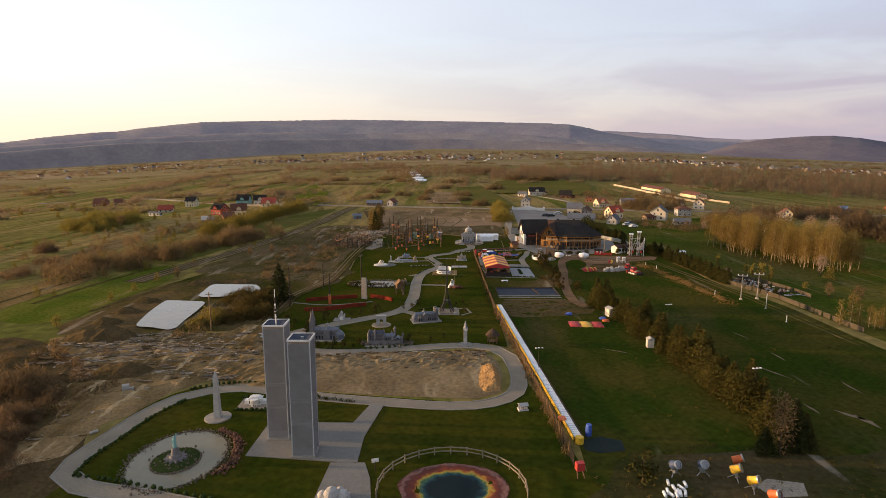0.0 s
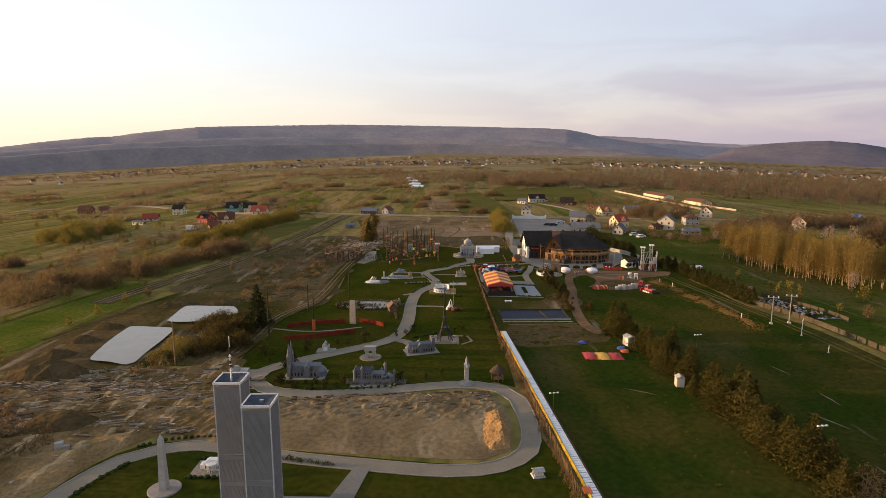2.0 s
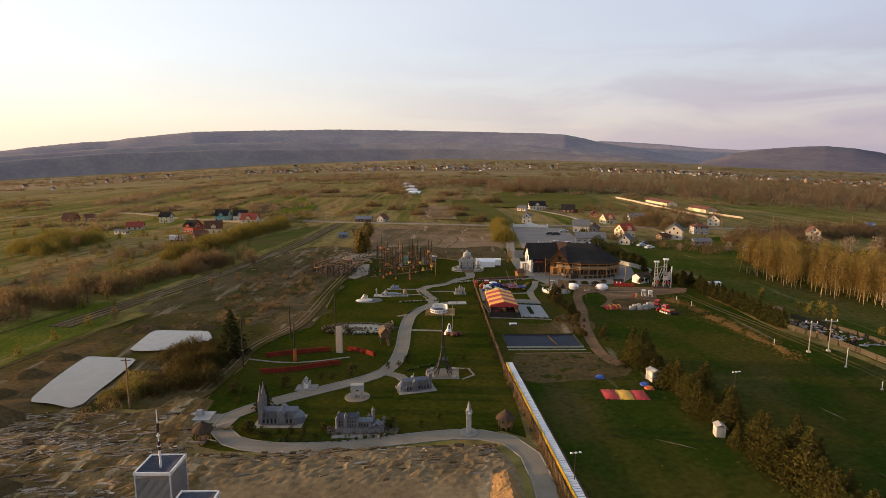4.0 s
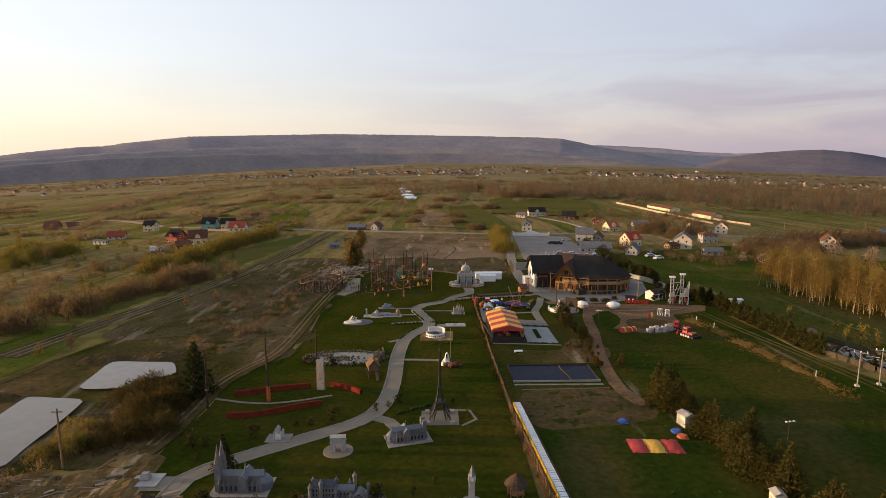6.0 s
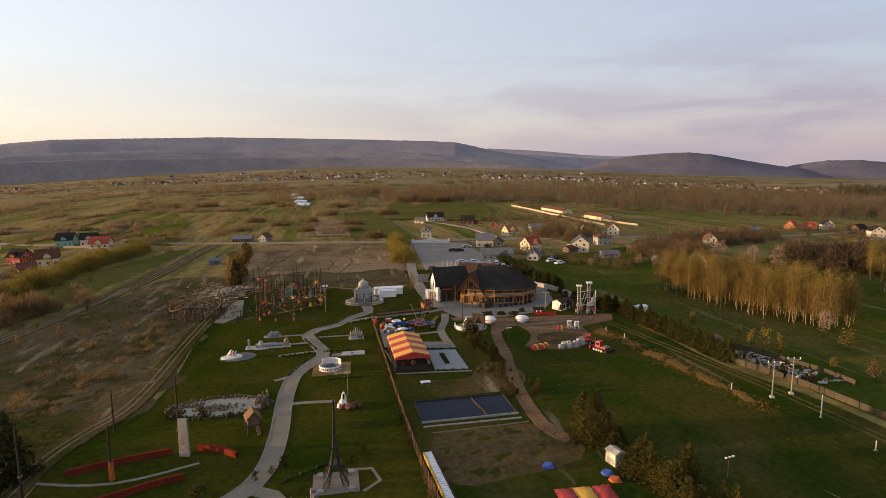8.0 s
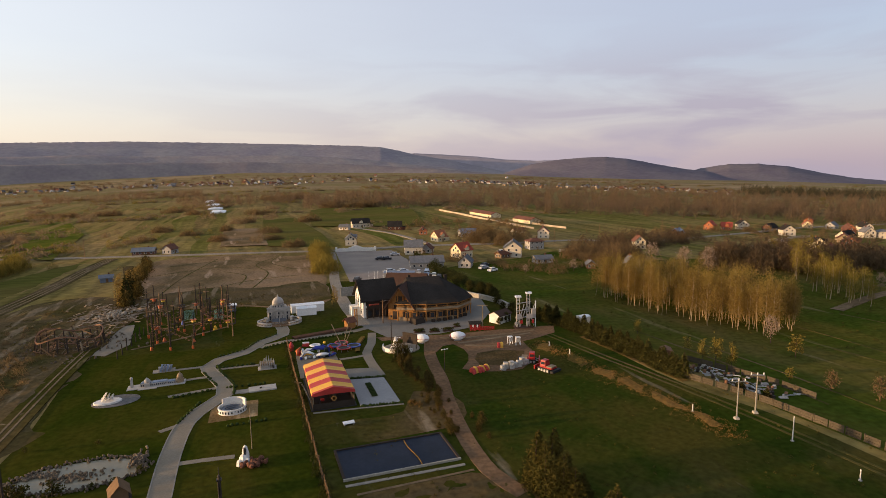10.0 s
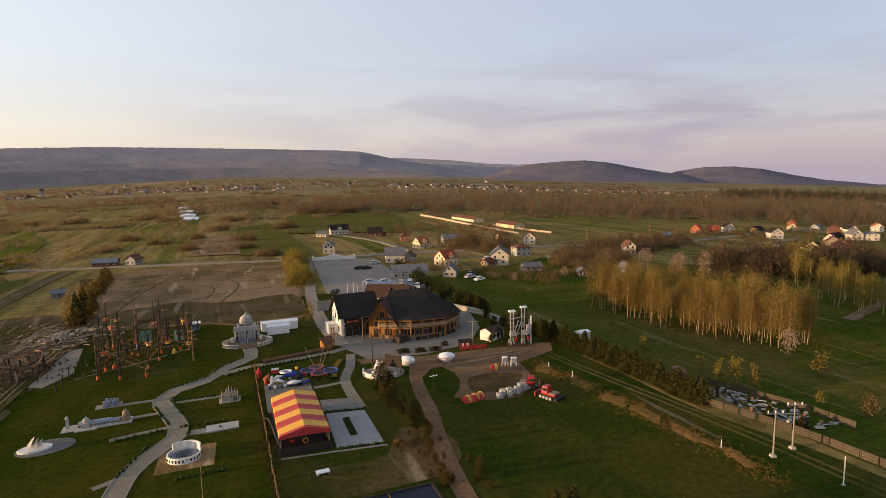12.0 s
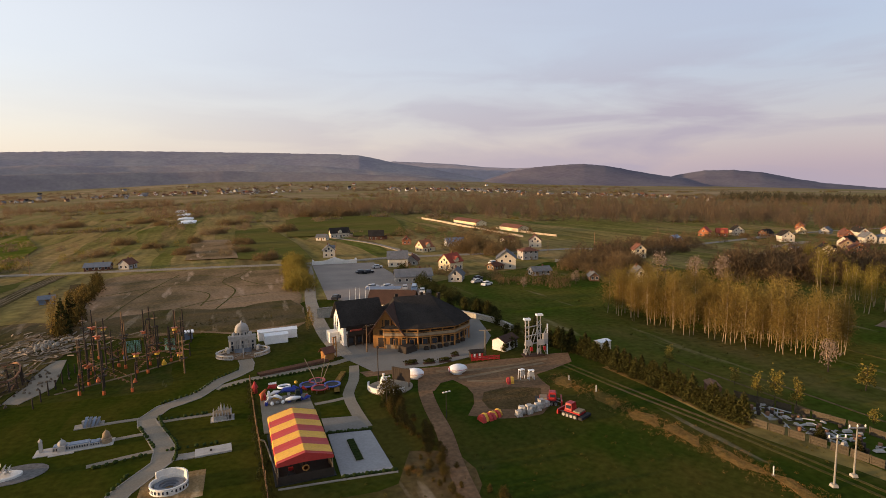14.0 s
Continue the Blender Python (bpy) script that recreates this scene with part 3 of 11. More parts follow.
def gmap(turn, sx, sy, warp=0.0):
    """Ground coordinates along the strips, bent a little by a slow noise."""
    vec = gg.outputs["Position"]
    if warp:
        q = gn.new("ShaderNodeTexNoise")
        q.inputs["Scale"].default_value, q.inputs["Detail"].default_value = 0.006, 2.0
        gl.new(vec, q.inputs["Vector"])
        k = gn.new("ShaderNodeVectorMath")
        k.operation = "MULTIPLY_ADD"
        k.inputs[1].default_value = (warp, warp, 0)
        gl.new(q.outputs["Color"], k.inputs[0])
        gl.new(vec, k.inputs[2])
        vec = k.outputs[0]
    q = gn.new("ShaderNodeMapping")
    q.inputs["Rotation"].default_value = (0, 0, radians(turn))
    q.inputs["Scale"].default_value = (1 / sx, 1 / sy, 0.0)
    gl.new(vec, q.inputs[0])
    return q.outputs[0]


def gcells(vec, rand=0.85):
    q, k = gn.new("ShaderNodeTexVoronoi"), gn.new("ShaderNodeSeparateColor")
    q.inputs["Scale"].default_value, q.inputs["Randomness"].default_value = 1.0, rand
    gl.new(vec, q.inputs["Vector"])
    gl.new(q.outputs["Color"], k.inputs[0])
    return k.outputs


FIELD_TONES = [(0.0, (0.062, 0.086, 0.013)), (0.16, (0.14, 0.115, 0.033)), (0.34, (0.26, 0.168, 0.074)), (0.5, (0.085, 0.1, 0.017)), (0.66, (0.3, 0.195, 0.088)), (0.82, (0.11, 0.105, 0.025)), (1.0, (0.15, 0.092, 0.052))]
wide = gramp(gcells(gmap(4, 17, 260, 30.0))[0], FIELD_TONES)
thin = gramp(gcells(gmap(5, 6.5, 150, 30.0))[1], FIELD_TONES)
streak = gramp(gnoise(1.0, 5.0, gmap(4, 5.0, 60, 20.0)), [(0.3, (0.62, 0.65, 0.62)), (0.5, (1.0, 1.0, 1.0)), (0.7, (1.22, 1.2, 1.14))])
patch = gramp(gnoise(0.013, 7.0, gg.outputs["Position"]), [(0.38, (0.085, 0.09, 0.02)), (0.5, (0.165, 0.13, 0.042)), (0.62, (0.27, 0.18, 0.075))])
fine = gramp(gnoise(0.35, 5.0, gg.outputs["Position"]), [(0.25, (0.7, 0.7, 0.7)), (0.75, (1.42, 1.42, 1.42))])
base = gmix(0.25, wide, thin)
base = gmix(0.2, base, patch)
base = gmix(1.0, base, streak, "MULTIPLY")
# dry and bare far fields in broad cross strips, paled with distance for haze
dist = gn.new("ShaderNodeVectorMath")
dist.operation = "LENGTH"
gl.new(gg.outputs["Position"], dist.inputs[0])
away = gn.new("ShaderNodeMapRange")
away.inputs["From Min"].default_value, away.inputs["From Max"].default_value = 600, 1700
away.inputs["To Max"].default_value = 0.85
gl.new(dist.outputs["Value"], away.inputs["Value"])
hazy_stubble = gramp(gcells(gmap(8, 330, 110, 120.0))[0], [(0.0, (0.25, 0.18, 0.1)), (0.3, (0.17, 0.14, 0.065)), (0.55, (0.3, 0.215, 0.13)), (0.8, (0.18, 0.135, 0.075)), (1.0, (0.22, 0.18, 0.08))])
base = gmix(away.outputs[0], base, hazy_stubble)
base = gmix(1.0, base, fine, "MULTIPLY")
gl.new(base, gp.inputs["Base Color"])
gb = gn.new("ShaderNodeBump")
gb.inputs["Strength"].default_value, gb.inputs["Distance"].default_value = 0.6, 0.35
gl.new(gnoise(0.5, 6.0, gg.outputs["Position"]), gb.inputs["Height"])
gl.new(gb.outputs[0], gp.inputs["Normal"])
M["farm"] = g

# ---- tools ----


def terrain(x, y):
    """Ground height: level in the park, falling gently to both sides far out."""
    dx, dy = x - 3, y - 45
    r, az = math.hypot(dx, dy), math.degrees(math.atan2(dx, dy))
    s = min(max((r - 150) / 450, 0), 1)
    lift = float(np.interp(az, RISE_AZ, RISE)) * min(max((r - 1300) / 1600, 0), 1.15) ** 1.3
    return lift - r * float(np.interp(az, FALL_AZ, FALL)) * s * s * (3 - 2 * s)


FALL_AZ = (-180, -100, -60, -45, -38, -17, 0, 20, 38, 59, 75, 110, 180)
RISE_AZ, RISE = (-180, -70, -40, -25, -12, 0, 14, 22, 30, 45, 60, 90, 180), (0, 6, 13, 18, 29, 36, 32, 26, 20, 16, 10, 5, 0)
FALL = (0, 0, 0.03, 0.028, 0.024, 0.008, 0.001, 0.003, 0.011, 0.02, 0.022, 0, 0)


def part(name, bm, material, parent=None, label="", smooth=False):
    """Links a bmesh as one mesh object under a thing or a part."""
    me = bpy.data.meshes.new(name)
    bm.to_mesh(me)
    bm.free()
    me.materials.append(material)
    if smooth:
        me.polygons.foreach_set("use_smooth", [True] * len(me.polygons))
    ob = new(name, me)
    if parent:
        ob.parent = parent
    return tagged(ob, label)


def thing(name, label, category, at=(0, 0, 0), turn=0.0, group="", kind=""):
    """An Empty at the base of a thing; its parts are built round its own origin."""
    ob = new(name)
    ob.empty_display_size = 0.3
    z = terrain(at[0], at[1]) + (at[2] if len(at) > 2 else 0)
    ob.matrix_basis = pose(at[0], at[1], z, 0, 0, turn)
    return tagged(ob, label, category, group, kind)


def again(ob, name_part, parent, m):
    """A repeat of a part that shares its mesh."""
    o = new(ob.name.split(".")[0], ob.data)
    o.parent, o.matrix_basis = parent, m
    return o


def box(bm, x, y, z, sx, sy, sz, turn=0.0, top=1.0):
    """A box on z, sx by sy by sz, its top face scaled by top."""
    c, s = math.cos(radians(turn)), math.sin(radians(turn))
    vs = []
    for k, zz in ((1.0, z), (top, z + sz)):
        for u, v in ((-1, -1), (1, -1), (1, 1), (-1, 1)):
            a, b = u * sx / 2 * k, v * sy / 2 * k
            vs.append(bm.verts.new((x + a * c - b * s, y + a * s + b * c, zz)))
    for f in ((3, 2, 1, 0), (4, 5, 6, 7), (0, 1, 5, 4), (1, 2, 6, 5), (2, 3, 7, 6), (3, 0, 4, 7)):
        bm.faces.new([vs[i] for i in f])
    return bm


def spin(bm, x, y, profile, n=16, sx=1.0, sy=1.0):
    """A turned shape: profile is (radius, z) from the bottom up."""
    rings = []
    for r, z in profile:
        if r < 1e-4:
            rings.append([bm.verts.new((x, y, z))])
        else:
            rings.append([bm.verts.new((x + sx * r * math.cos(6.28319 * i / n), y + sy * r * math.sin(6.28319 * i / n), z)) for i in range(n)])
    for a, b in zip(rings, rings[1:]):
        for i in range(n):
            j = (i + 1) % n
            q = [a[i % len(a)], a[j % len(a)], b[j % len(b)], b[i % len(b)]]
            q = list(dict.fromkeys(q))
            if len(q) > 2:
                bm.faces.new(q)
    for ring, flip in ((rings[0], True), (rings[-1], False)):
        if len(ring) > 2:
            bm.faces.new(ring[::-1] if flip else ring)
    return bm


def beam(bm, p, q, w=0.1, h=None, n=4):
    """A bar from p to q."""
    p, q = Vector(p), Vector(q)
    d = (q - p).normalized()
    side = d.cross(Vector((0, 0, 1)))
    side = side.normalized() if side.length > 1e-3 else Vector((1, 0, 0))
    up = side.cross(d)
    h = h or w
    ends = []
    for e in (p, q):
        if n == 4:
            ends.append([bm.verts.new(e + side * a * w / 2 + up * b * h / 2) for a, b in ((-1, -1), (1, -1), (1, 1), (-1, 1))])
        else:
            ends.append([bm.verts.new(e + side * w / 2 * math.cos(6.28319 * i / n) + up * h / 2 * math.sin(6.28319 * i / n)) for i in range(n)])
    k = len(ends[0])
    for i in range(k):
        j = (i + 1) % k
        bm.faces.new((ends[0][i], ends[0][j], ends[1][j], ends[1][i]))
    bm.faces.new(ends[0][::-1])
    bm.faces.new(ends[1])
    return bm


def gable(bm, x, y, z, w, d, h, over=0.4, thick=0.2, turn=0.0, hip=0.0):
    """A ridged roof over w (along the ridge) by d, rising h; hip draws the ridge's ends in."""
    c, s = math.cos(radians(turn)), math.sin(radians(turn))
    a, b = w / 2 + over, d / 2 + over
    drop = h * over / (d / 2)
    pts = []
    for dz in (0, thick):
        for u, v, zz in ((-a, -b, -drop), (a, -b, -drop), (a, b, -drop), (-a, b, -drop), (-a + hip, 0, h), (a - hip, 0, h)):
            pts.append(bm.verts.new((x + u * c - v * s, y + u * s + v * c, z + zz + dz)))
    lo, up = pts[:6], pts[6:]
    for q in ((0, 1, 5, 4), (2, 3, 4, 5), (3, 0, 4), (1, 2, 5)):
        if len(q) == 3 and hip == 0:
            continue
        bm.faces.new([up[i] for i in q])
        bm.faces.new([lo[i] for i in q][::-1])
    edges = ((0, 1), (2, 3)) + (((3, 0), (1, 2)) if hip else ((0, 4), (4, 3), (1, 5), (5, 2)))
    for i, j in edges:
        try:
            bm.faces.new((lo[i], lo[j], up[j], up[i]))
        except ValueError:
            pass
    return bm


def gable_walls(bm, x, y, z, w, d, h, rise, turn=0.0):
    """Walls of a ridged house with pointed ends; the ridge runs along w."""
    c, s = math.cos(radians(turn)), math.sin(radians(turn))

    def v(u, t, zz):
        return bm.verts.new((x + u * c - t * s, y + u * s + t * c, z + zz))
    lo = [v(-w / 2, -d / 2, 0), v(w / 2, -d / 2, 0), v(w / 2, d / 2, 0), v(-w / 2, d / 2, 0)]
    up = [v(-w / 2, -d / 2, h), v(w / 2, -d / 2, h), v(w / 2, d / 2, h), v(-w / 2, d / 2, h)]
    ri = [v(-w / 2, 0, h + rise), v(w / 2, 0, h + rise)]
    for f in ((lo[0], lo[1], up[1], up[0]), (lo[2], lo[3], up[3], up[2]), (lo[1], lo[2], up[2], ri[1], up[1]), (lo[3], lo[0], up[0], ri[0], up[3]), lo[::-1], (up[0], up[1], ri[1], ri[0]), (up[2], up[3], ri[0], ri[1])):
        bm.faces.new(f)
    return bm


def smooth_line(pts, step=2.0, closed=False):
    """Points along a soft curve through pts."""
    p = [Vector((*q, 0)) for q in pts]
    out = []
    n = len(p)
    for i in range(n if closed else n - 1):
        if closed:
            a, b, c, d = p[i - 1], p[i], p[(i + 1) % n], p[(i + 2) % n]
        else:
            a, b, c, d = p[max(i - 1, 0)], p[i], p[i + 1], p[min(i + 2, n - 1)]
        k = max(int((c - b).length / step), 1)
        for j in range(k):
            t = j / k
            out.append(0.5 * ((2 * b) + (c - a) * t + (2 * a - 5 * b + 4 * c - d) * t * t + (3 * b - a - 3 * c + d) * t ** 3))
    if not closed:
        out.append(p[-1])
    return out


def strip(name, pts, width, material, label, lift=0.05, step=2.5, category="path", edge=None, raw=False):
    """A path: a raised ribbon that follows the ground, with optional kerbs as parts."""
    line = smooth_line(pts, step)
    bm = bmesh.new()
    rows = []
    for i, q in enumerate(line):
        d = (line[min(i + 1, len(line) - 1)] - line[max(i - 1, 0)]).normalized()
        side = Vector((d.y, -d.x, 0)) * width / 2
        row = []
        for e, zz in ((-1, -0.3), (-1, lift), (1, lift), (1, -0.3)):
            r = q + side * e
            row.append(bm.verts.new((r.x, r.y, terrain(r.x, r.y) + zz)))
        rows.append(row)
    for a, b in zip(rows, rows[1:]):
        for j in range(3):
            bm.faces.new((a[j], a[j + 1], b[j + 1], b[j]))
    bmesh.ops.recalc_face_normals(bm, faces=bm.faces)
    ob = tagged(part(name, bm, material), label, category, kind="structure")
    if edge:
        for e in (-1, 1):
            k = bmesh.new()
            rows = []
            for i, q in enumerate(line):
                d = (line[min(i + 1, len(line) - 1)] - line[max(i - 1, 0)]).normalized()
                side = Vector((d.y, -d.x, 0)) * e
                rows.append([k.verts.new((*(q + side * (width / 2 + w)).xy, terrain(q.x, q.y) + zz)) for w, zz in ((0, 0), (0, lift + 0.05), (0.16, lift + 0.05), (0.16, 0))])
            for a, b in zip(rows, rows[1:]):
                for j in range(3):
                    k.faces.new((a[j], a[j + 1], b[j + 1], b[j]))
            bmesh.ops.recalc_face_normals(k, faces=k.faces)
            part("kerb", k, edge, ob)
    return ob


def patch_of(name, pts, material, label, lift=0.03, soft=True, wobble=0.0, category="ground", thick=0.0, grid=0.0, rise=None):
    """A flat piece of ground with a soft outline. rise(x, y): its own relief, if any."""
    line = smooth_line(pts, 0.8 if category == "water" else 3.0, True) if soft else [Vector((*q, 0)) for q in pts]
    if wobble:
        line = [q + Vector((noise.noise(q * 0.15), noise.noise(q * 0.15 + Vector((9, 9, 9))), 0)) * wobble for q in line]
    bm = bmesh.new()
    if grid:
        xs, ys = [q.x for q in line], [q.y for q in line]
        x0, y0 = min(xs), min(ys)
        nx, ny = int((max(xs) - x0) / grid) + 2, int((max(ys) - y0) / grid) + 2

        def inside(px, py):
            hit = False
            for i in range(len(line)):
                a, b = line[i], line[i - 1]
                if (a.y > py) != (b.y > py) and px < (b.x - a.x) * (py - a.y) / (b.y - a.y) + a.x:
                    hit = not hit
            return hit
        made = {}

        def snap(px, py):
            """A corner, drawn in to the outline where it lies outside, with its depth inside."""
            best, near = 1e9, None
            for i in range(len(line)):
                a, b = line[i - 1], line[i]
                d = b - a
                k = min(max(((px - a.x) * d.x + (py - a.y) * d.y) / max(d.length_squared, 1e-9), 0), 1)
                q = a + d * k
                e = math.hypot(q.x - px, q.y - py)
                if e < best:
                    best, near = e, q
            return (px, py, best) if inside(px, py) else (near.x, near.y, 0.0)
        for i in range(nx):
            for j in range(ny):
                if inside(x0 + (i + 0.5) * grid, y0 + (j + 0.5) * grid) or any(inside(x0 + a * grid, y0 + b * grid) for a, b in ((i, j), (i + 1, j), (i + 1, j + 1), (i, j + 1))):
                    q = []
                    for a, b in ((i, j), (i + 1, j), (i + 1, j + 1), (i, j + 1)):
                        if (a, b) not in made:
                            px, py = x0 + a * grid + 0.4 * grid * noise.noise((a * 1.7, b * 1.3, 3)), y0 + b * grid + 0.4 * grid * noise.noise((a * 1.3, b * 1.9, 7))
                            px, py, deep = snap(px, py)
                            made[a, b] = bm.verts.new((px, py, terrain(px, py) + lift + (rise(px, py) * min(deep / (2 * grid), 1) if rise else 0)))
                        q.append(made[a, b])
                    bm.faces.new(q)
    else:
        f = bm.faces.new([bm.verts.new((q.x, q.y, terrain(q.x, q.y) + lift)) for q in line])
        if f.normal.z < 0 or sum(line[i - 1].x * line[i].y - line[i].x * line[i - 1].y for i in range(len(line))) < 0:
            f.normal_flip()
        if thick:
            r = bmesh.ops.extrude_face_region(bm, geom=[f])
            for v in r["geom"]:
                if isinstance(v, bmesh.types.BMVert):
                    v.co.z += thick
        bmesh.ops.triangulate(bm, faces=bm.faces)
    if grid:
        bmesh.ops.dissolve_degenerate(bm, dist=0.001, edges=bm.edges)
    bmesh.ops.recalc_face_normals(bm, faces=bm.faces)
    if grid and sum(f.normal.z for f in bm.faces) < 0:
        bmesh.ops.reverse_faces(bm, faces=bm.faces)
    return tagged(part(name, bm, material), label, category, kind="structure")


def mesh_np(name, verts, quads, material, parent=None):
    """A mesh from numpy arrays of corners and four-cornered faces."""
    me = bpy.data.meshes.new(name)
    me.vertices.add(len(verts))
    me.vertices.foreach_set("co", np.asarray(verts, np.float32).ravel())
    me.loops.add(quads.size)
    me.loops.foreach_set("vertex_index", quads.astype(np.int32).ravel())
    me.polygons.add(len(quads))
    me.polygons.foreach_set("loop_start", np.arange(0, quads.size, 4, dtype=np.int32))
    me.update(calc_edges=True)
    me.materials.append(material)
    ob = new(name, me)
    if parent:
        ob.parent = parent
    return ob


rng = np.random.default_rng(7)


def sprays(centres, length, width, droop=0.0, seed=1, up=0.0):
    """Small leaf sprays, one four-cornered blade each, at centres."""
    r = np.random.default_rng(seed)
    n = len(centres)
    d = r.normal(size=(n, 3))
    d[:, 2] = d[:, 2] * (1 - abs(up)) + up * 1.6 - droop
    d /= np.linalg.norm(d, axis=1)[:, None]
    e = np.cross(d, r.normal(size=(n, 3)))
    e /= np.linalg.norm(e, axis=1)[:, None]
    L = (length * r.uniform(0.6, 1.4, n))[:, None] / 2
    Wd = (width * r.uniform(0.6, 1.4, n))[:, None] / 2
    v = np.stack([centres - d * L, centres + e * Wd, centres + d * L, centres - e * Wd], 1).reshape(-1, 3)
    return v, np.arange(4 * n).reshape(n, 4)


def crown_points(n, height, radius, low, seed, kind="round"):
    """Points within a crown of that kind, lumpy and with gaps."""
    r = np.random.default_rng(seed)
    if kind == "cone":
        t = 1 - np.sqrt(r.uniform(0.004, 1, n))
        a = r.uniform(0, 6.283, n)
        tiers = 0.78 + 0.22 * np.cos(t * 60)
        rad = radius * (1 - t) * tiers * (0.55 + 0.45 * np.sqrt(r.uniform(0, 1, n)))
        rad *= 1 + 0.18 * np.sin(3 * a + seed) + 0.1 * np.sin(7 * a)
        z = low + (height - low) * t - 0.12 * rad
        return np.stack([rad * np.cos(a), rad * np.sin(a), z], 1)
    k = max(n // 14, 5)
    a, u = r.uniform(0, 6.283, k), r.uniform(0, 1, k)
    shape = {"round": 0.85, "birch": 0.62}[kind]
    zc = low + (height - low) * (0.12 + 0.8 * u)
    env = np.sin(np.pi * np.clip(0.12 + 0.82 * u, 0, 1)) ** shape
    rc = radius * env * np.sqrt(r.uniform(0.05, 1, k)) * 0.85
    lump = np.stack([rc * np.cos(a), rc * np.sin(a), zc], 1)
    pick = r.integers(0, k, n)
    spread = np.array([radius * 0.3, radius * 0.3, (height - low) * (0.1 if kind == "round" else 0.13)])
    return lump[pick] + r.normal(size=(n, 3)) * spread * 0.75


def trunk_quads(height, r0, r1, n=6, seed=0, limbs=4, spread=1.0, low=0.3):
    """A tapered, slightly bent trunk with limbs, as corners and faces."""
    r = np.random.default_rng(seed)
    V, Q = [], []

    def tube(pts, ra, rb):
        base = sum(len(v) for v in V)
        ring = []
        for i, p in enumerate(pts):
            rad = ra + (rb - ra) * i / (len(pts) - 1)
            ring.append(np.stack([p[0] + rad * np.cos(np.arange(n) * 6.2832 / n), p[1] + rad * np.sin(np.arange(n) * 6.2832 / n), np.full(n, p[2])], 1))
        V.append(np.concatenate(ring))
        for i in range(len(pts) - 1):
            for j in range(n):
                k = (j + 1) % n
                Q.append([base + i * n + j, base + i * n + k, base + (i + 1) * n + k, base + (i + 1) * n + j])
    bend = r.normal(size=2) * height * 0.02
    spine = [np.array([bend[0] * math.sin(3 * t), bend[1] * math.sin(2.5 * t), height * t]) for t in np.linspace(0, 1, 6)]
    tube(spine, r0, r1)
    for i in range(limbs):
        t = r.uniform(low, 0.85)
        p = spine[0] * 0 + np.array([bend[0] * math.sin(3 * t), bend[1] * math.sin(2.5 * t), height * t])
        a = r.uniform(0, 6.283)
        ln = spread * (1.1 - t)
        q = p + np.array([math.cos(a) * ln, math.sin(a) * ln, ln * r.uniform(0.5, 1.2)])
        m = (p + q) / 2 + np.array([0, 0, -0.08 * ln])
        tube([p, m, q], r0 * (1 - t) * 0.6 + 0.01, 0.01)
    return np.concatenate(V), np.array(Q)


def scatter(name, places, template, material, label, category, base=True):
    """Many plants as one object: each place is (x, y, size, height scale)."""
    tv, tq = template
    Vs, Qs = [], []
    for i, (x, y, s, h) in enumerate(places):
        a = (i * 2.39996) % 6.28319
        c, d = math.cos(a) * s, math.sin(a) * s
        v = np.stack([tv[:, 0] * c - tv[:, 1] * d + x, tv[:, 0] * d + tv[:, 1] * c + y, tv[:, 2] * h + (terrain(x, y) if base else 0)], 1)
        Vs.append(v)
        Qs.append(tq + i * len(tv))
    ob = mesh_np(name, np.concatenate(Vs), np.concatenate(Qs), material)
    return tagged(ob, label, category, kind="stuff")

# ---- the land: one sheet to the horizon ----
NA, RINGS = 288, [0.0] + [12 * 1.075 ** i for i in range(83)]
gv_, gq_ = [], []
for r in RINGS:
    for i in range(NA):
        a = 6.283185 * i / NA
        x, y = 3 + r * math.sin(a), 45 + r * math.cos(a)
        gv_.append((x, y, terrain(x, y) + (0.35 * noise.noise((x * 0.02, y * 0.02, 1)) * min(max((r - 260) / 300, 0), 1) * 3)))
for k in range(len(RINGS) - 1):
    for i in range(NA):
        j = (i + 1) % NA
        gq_.append((k * NA + i, (k + 1) * NA + i, (k + 1) * NA + j, k * NA + j))
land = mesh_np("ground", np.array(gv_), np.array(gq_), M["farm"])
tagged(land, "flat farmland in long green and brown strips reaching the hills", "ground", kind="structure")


def hill(name, profile, near, crest, material, label, rough=6.0, seed=0):
    """A ridge: profile is (bearing, elevation in degrees seen from the park); it rises from near to crest metres away."""
    azs = np.arange(profile[0][0], profile[-1][0] + 0.01, 0.16)
    els = np.interp(azs, [p[0] for p in profile], [p[1] for p in profile])
    V, Q, k = [], [], 14
    for a, e in zip(azs, els):
        top = 37 + math.tan(radians(e)) * crest
        for j in range(k):
            t = j / (k - 4)
            r = near + (crest - near) * t
            x, y = 3 + r * math.sin(radians(a)), 45 + r * math.cos(radians(a))
            low = terrain(x, y) - 12
            s = min(t, 1.0)
            s = s * s * (3 - 2 * s)
            z = low + (top - low) * s if t <= 1 else top - (t - 1) * 160
            bump = rough * noise.fractal((x * 0.004, y * 0.004, seed), 0.8, 2.1, 4) * (0.12 + 0.5 * s * (1 - 0.8 * s)) + 1.8 * noise.noise((a * 2.6, e, seed)) * max(0.0, 1 - 6 * abs(t - 1)) + 1.6 * noise.noise((a * 9.0, e, seed)) * max(0.0, 1 - 6 * abs(t - 1))
            V.append((x, y, z + bump))
    for i in range(len(azs) - 1):
        for j in range(k - 1):
            Q.append((i * k + j, i * k + j + 1, (i + 1) * k + j + 1, (i + 1) * k + j))
    return tagged(mesh_np(name, np.array(V), np.array(Q), material), label, "hill", kind="structure")


